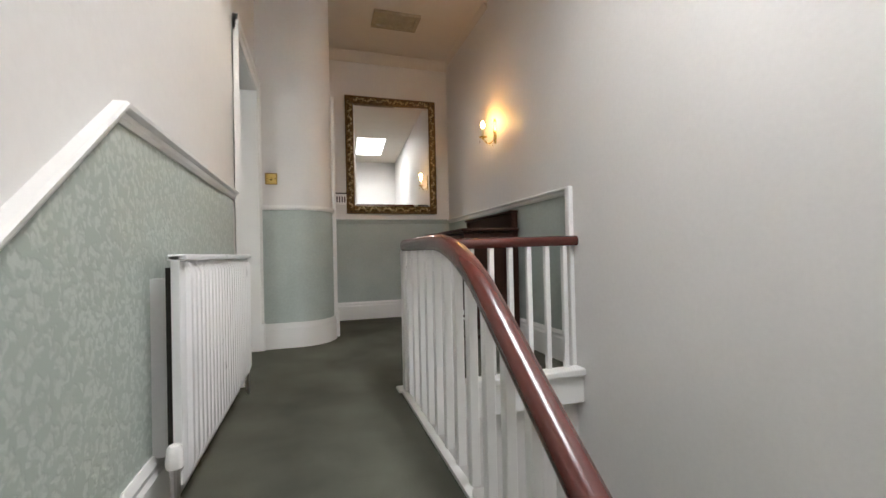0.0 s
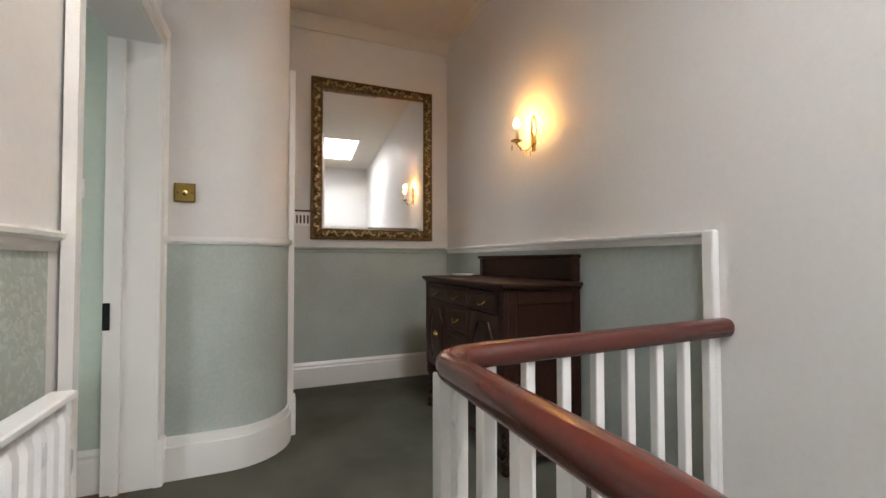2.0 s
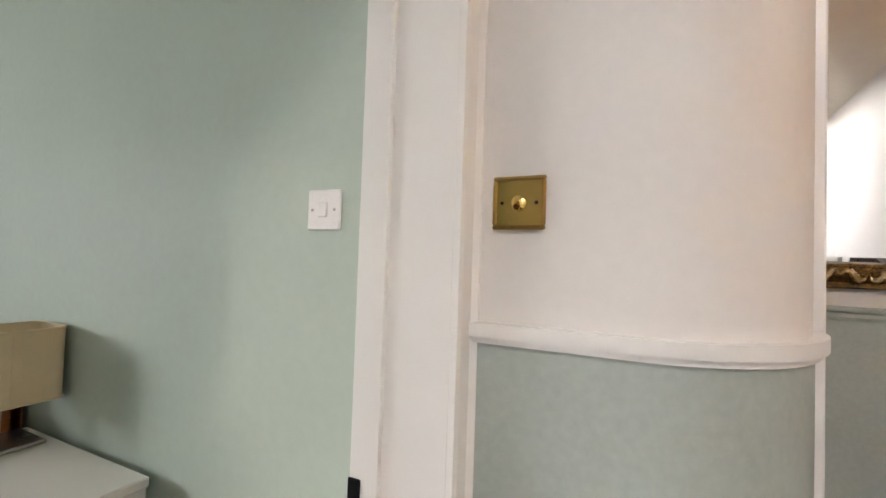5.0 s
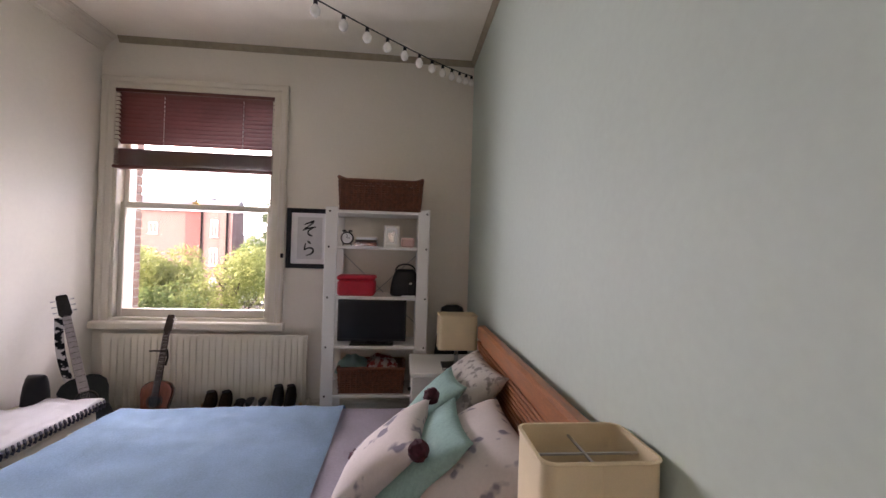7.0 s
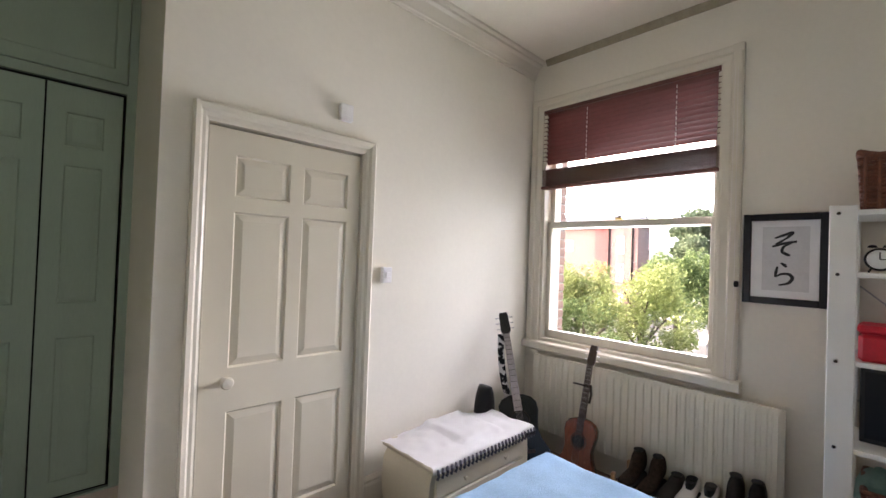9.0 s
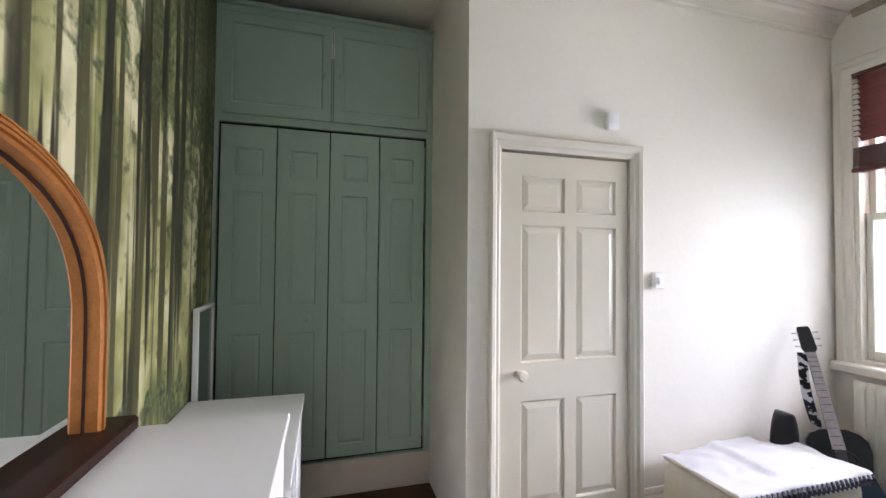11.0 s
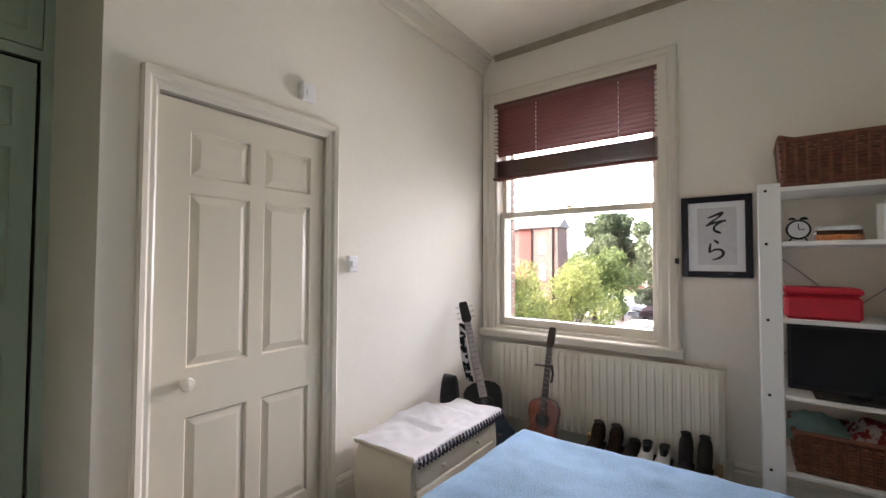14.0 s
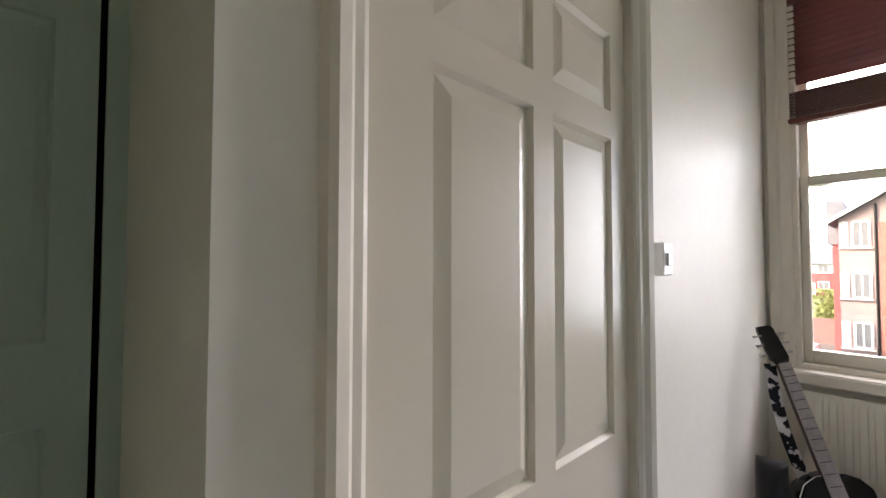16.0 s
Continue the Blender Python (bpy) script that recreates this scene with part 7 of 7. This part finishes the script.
tree(-42.0, -11.9, 11.0, 3.7, LEAF_DARK, 1, "large deep green tree beyond the yard", 15000, 0.20, 0.3)
tree(-50.0, -10.4, 6.0, 1.7, LEAF_DARK, 9, "grey-green shrub behind the parked car", 6000, 0.15, 0.02)
tree(-25.0, -9.5, 6.6, 2.4, LEAF_MID, 6, "mid-green tree behind the lime bushes", 9000, 0.13, 0.3)
tree(-15.0, -7.8, 5.9, 2.0, LEAF_LIME, 2, "yellow-green bushy tree near the window", 9500, 0.085, 0.32)
tree(-15.6, -11.0, 5.7, 2.3, LEAF_LIME, 3, "yellow-green spreading tree beside the yard", 10500, 0.09, 0.32)
tree(-17.5, -14.4, 5.6, 2.5, LEAF_MID, 4, "mid-green tree before the brick building", 10000, 0.10, 0.3)
tree(-13.2, -9.4, 4.3, 2.1, LEAF_MID, 8, "low mid-green bush below the window", 7000, 0.08, 0.1)
tree(-13.6, -12.8, 4.3, 2.3, LEAF_MID, 5, "wide mid-green bush below the lime trees", 7000, 0.09, 0.1)


def far_window(parent, face, a, b, z0, z1, at):
    """A window with white frame; face 'x+' looks east, 'y-' looks south."""
    def bx(u0, u1, v0, v1, d0, d1):
        return (at + d0, at + d1, u0, u1, v0, v1) if face == "x+" else (u0, u1, at - d1, at - d0, v0, v1)
    w = part("window", boxes(bx(a, b, z0, z1, 0.002, 0.03)), FAR_PANE, parent)
    part("frame", boxes(bx(a - 0.06, a + 0.05, z0, z1, 0.0, 0.06), bx(b - 0.05, b + 0.06, z0, z1, 0.0, 0.06), bx(a + 0.05, b - 0.05, z0 - 0.06, z0 + 0.05, 0.0, 0.06),
                        bx(a + 0.05, b - 0.05, z1 - 0.05, z1 + 0.06, 0.0, 0.06), bx((a + b) / 2 - 0.04, (a + b) / 2 + 0.04, z0 + 0.05, z1 - 0.05, 0.0, 0.05)), PVC, w)
    part("sill", boxes(bx(a - 0.12, b + 0.12, z0 - 0.14, z0 - 0.062, 0.0, 0.14)), PVC, w)


# block with a gable, straight across the yard
gb = thing("apartment_block", -38, 0.5, GZ, "three-storey cream and red brick block with a gabled roof", "building")
GX, GY0, GY1, EAVE, APEX = -31.7, -4.72, 6.2, 3.95, 7.7
bm = B()
mid = (GY0 + GY1) / 2
ring_mesh(bm, [[Vector((x, y, z)) for y, z in ((GY0, GZ), (GY1, GZ), (GY1, EAVE), (mid, APEX), (GY0, EAVE))] for x in (GX - 16, GX)])
part("wall", bm, RENDERED, gb)
bm = B()
for y0, y1 in ((GY0 - 0.5, mid), (GY1 + 0.5, mid)):
    e = EAVE - 0.25
    ring_mesh(bm, [[Vector((x, y0, e)), Vector((x, y1, APEX + 0.08)), Vector((x, y1, APEX + 0.28)), Vector((x, y0, e + 0.2))] for x in (GX - 16.3, GX + 0.35)])
part("roof", bm, SLATE, gb)
bm = B()
for y0, y1 in ((GY0 - 0.52, mid), (GY1 + 0.52, mid)):
    e = EAVE - 0.32
    ring_mesh(bm, [[Vector((x, y0, e)), Vector((x, y1, APEX + 0.0)), Vector((x, y1, APEX + 0.26)), Vector((x, y0, e + 0.26))] for x in (GX + 0.35, GX + 0.42)])
part("bargeboard", bm, PVC, gb)
part("corner_panel", boxes((GX - 15, GX + 0.02, GY0 - 0.02, GY0 - 0.002, GZ, EAVE - 0.2)), BRICK_RED, gb)
part("brick_bay", boxes((GX + 0.002, GX + 0.25, -3.05, 6.15, GZ, EAVE - 0.3)), BRICK_ORANGE, gb)
bm = B()
tube(bm, [(GX + 0.1, -3.16, GZ), (GX + 0.1, -3.16, EAVE + 0.8)], 0.06, 8)
part("drain_pipe", bm, BLACK, gb)
part("porch_wing", boxes((GX - 9, GX - 4.5, GY0 - 0.6, GY0 - 0.02, GZ, 2.6)), BRICK_RED, gb)
part("wing_roof", boxes((GX - 9.2, GX - 4.3, GY0 - 0.85, GY0 - 0.02, 2.6, 5.6)), SLATE, gb)
for z0 in (-3.6, -0.7, 2.3):
    for a, b in ((-4.62, -4.36), (-4.12, -3.42)):
        far_window(gb, "x+", a, b, z0, z0 + 1.45, GX)
    for a, b in ((-2.2, -1.1), (1.8, 3.0), (4.3, 5.5)):
        far_window(gb, "x+", a, b, z0, z0 + 1.5, GX + 0.25)
# brick block to the south-west
bb = thing("brick_building", -46, -27, GZ, "red and pink brick block with a square stair tower", "building")
part("wall", boxes((-52, -40, -40, -22.2, GZ, 5.0)), BRICK_PALE, bb)
part("stair_tower", boxes((-50, -39.7, -22.2, -20.6, GZ, 5.3)), BRICK_RED, bb)
part("corner_tower", boxes((-42.4, -39.4, -20.6, -17.6, GZ, 5.1)), BRICK_PALE, bb)
bm = B()
ring_mesh(bm, [[Vector((-39.6, y, 5.0)), Vector((-46, y, 7.0)), Vector((-52.4, y, 5.0))] for y in (-40.3, -22.2)])
part("roof", bm, SLATE, bb)
bm = B()
ring_mesh(bm, [[Vector((-39.1, y, 5.1)), Vector((-40.9, y, 6.2)), Vector((-42.7, y, 5.1))] for y in (-22.3, -17.3)])
part("roof", bm, SLATE, bb)
for y in (-20.5, -18.1):
    bm = B()
    tube(bm, [(-39.3, y, GZ), (-39.3, y, 5.1)], 0.09, 8)
    part("drain_pipe", bm, BLACK, bb)
for z0 in (-3.2, -0.2, 2.6):
    for k in range(6):
        y = -38.2 + k * 2.5
        far_window(bb, "x+", y, y + 0.75, z0, z0 + 1.0, -40)
    far_window(bb, "x+", -19.6, -19.0, z0 - 0.2, z0 + 1.4, -39.4)
# terraced houses in the distance
for k in range(6):
    y = -52.2 + k * 7.2
    hs = thing("terraced_house", -98, y + 3.5, GZ, "distant red brick house with a dark tiled roof", "house", "distant terrace")
    part("wall", boxes((-106, -98, y, y + 7.1, GZ, 1.3)), BRICK_RED, hs)
    part("render_band", boxes((-97.99, -97.9, y + 0.05, y + 7.05, -0.5, 1.2)), PVC, hs)
    bm = B()
    ring_mesh(bm, [[Vector((-97.4, yy, 1.2)), Vector((-102, yy, 4.5)), Vector((-106.6, yy, 1.2))] for yy in (y, y + 7.1)])
    part("roof", bm, SLATE, hs)
    for a, b in ((1.2, 2.6), (4.4, 5.8)):
        far_window(hs, "x+", y + a, y + b, -3.6, -2.0, -97.9)
        far_window(hs, "x+", y + a, y + b, -0.4, 0.9, -97.9)
    part("door", boxes((-97.9, -97.8, y + 3.0, y + 4.0, GZ, -2.2)), PVC, hs)
# board fence and hedge
fe = thing("board_fence", -38.5, -6.1, GZ, "brown close-boarded fence beside the block", "fence")
for k in range(15):
    y = -7.45 + k * 0.19
    part("board", boxes((-38.53 + 0.012 * (k % 2), -38.5 + 0.012 * (k % 2), y, y + 0.18, GZ, GZ + 1.9)), mat("fence_board", (0.16, 0.105, 0.10), 0.85, vary=0.2) if k == 0 else bpy.data.materials["fence_board"], fe)
random.seed(9)
hv, hf = [], []
for k in range(3200):
    p = Vector((-41 + random.gauss(0, 0.6), -5.7 + random.gauss(0, 0.6), GZ + 0.3 + min(3.5, abs(random.gauss(0, 1.7)))))
    u = Vector((random.gauss(0, 1), random.gauss(0, 1), random.gauss(0, 1))).normalized()
    v = u.orthogonal()
    s = 0.16
    i = len(hv)
    hv += [tuple(p - u * s), tuple(p + v * s * 0.6), tuple(p + u * s), tuple(p - v * s * 0.6)]
    hf.append((i, i + 1, i + 2, i + 3))
me = bpy.data.meshes.new("hedge")
me.from_pydata(hv, [], hf)
me.materials.append(LEAF_LIME)
tagged(new("hedge", me), "rounded yellow-green hedge behind the fence", "hedge", kind="stuff")
hv, hf = [], []
for k in range(9000):
    a = random.uniform(radians(150), radians(215))
    d = random.uniform(150, 190)
    p = Vector((math.cos(a) * d, math.sin(a) * d, GZ + random.random() ** 0.7 * (7.5 + 3 * noise.noise(Vector((a * 30, 0, 0))))))
    u = Vector((random.gauss(0, 1), random.gauss(0, 1), random.gauss(0, 1))).normalized()
    v = u.orthogonal()
    s = 1.2
    i = len(hv)
    hv += [tuple(p - u * s), tuple(p + v * s * 0.7), tuple(p + u * s), tuple(p - v * s * 0.7)]
    hf.append((i, i + 1, i + 2, i + 3))
me = bpy.data.meshes.new("far_woods")
me.from_pydata(hv, [], hf)
me.materials.append(LEAF_DARK)
tagged(new("far_woods", me), "dark line of far trees on the horizon", "woods", kind="stuff")


def car(x, y, turn, material, label):
    m = Matrix.Translation((x, y, GZ + 0.03)) @ Matrix.Rotation(radians(turn), 4, "Z")
    t = thing("car", x, y, GZ + 0.03, label, "car", "parked cars")
    bm = B()
    prof = [(-2.1, 0.35, 0.8), (-2.05, 0.75, 0.82), (-1.3, 0.9, 0.84), (1.2, 0.92, 0.84), (1.95, 0.8, 0.82), (2.1, 0.4, 0.78)]
    ring_mesh(bm, [[m @ Vector((px, s * w, z)) for s, z in ((-1, 0.28), (1, 0.28), (1, h * 0.8), (0.9, h), (-0.9, h), (-1, h * 0.8))] for px, h, w in prof])
    part("body", bm, material, t, smooth=True, angle=40)
    bm = B()
    ring_mesh(bm, [[m @ Vector((px, s * w, z)) for s, z in ((-1, 0.86), (1, 0.86), (0.82, h), (-0.82, h))] for px, h, w in ((-1.75, 0.95, 0.78), (-1.0, 1.38, 0.78), (0.3, 1.42, 0.78), (1.2, 0.95, 0.78))])
    part("cabin", bm, FAR_PANE, t, "dark glazed cabin", smooth=True)
    part("roof_panel", finish_roof(m), material, t)
    for px in (-1.3, 1.3):
        for s in (-0.76, 0.76):
            bm = B()
            lathe(bm, [(0.0005, -0.09), (0.30, -0.09), (0.32, 0), (0.30, 0.09), (0.0005, 0.09)], 0, 0, 0, 16, m @ Matrix.Translation((px, s, 0.32)) @ Matrix.Rotation(radians(90), 4, "X"))
            part("wheel", bm, BLACK, t, smooth=True)


def finish_roof(m):
    bm = B()
    ring_mesh(bm, [[m @ Vector((px, s * 0.62, z)) for s, z in ((-1, h), (1, h), (1, h + 0.03), (-1, h + 0.03))] for px, h in ((-0.95, 1.37), (0.3, 1.415))])
    return bm


CAR_WHITE = plain("white_car_paint", (0.8, 0.8, 0.8), 0.2, coat=0.5)
CAR_DARK = plain("dark_blue_car_paint", (0.03, 0.035, 0.05), 0.2, coat=0.5)
car(-46.0, -10.0, 142, CAR_DARK, "dark car parked at the roadside")
car(-32.0, -7.8, 85, CAR_WHITE, "white car parked in the yard")
car(-41.5, -19.4, 60, CAR_WHITE, "white car parked before the brick building")
car(-42.5, -16.2, 60, CAR_WHITE, "white car parked behind the trees")
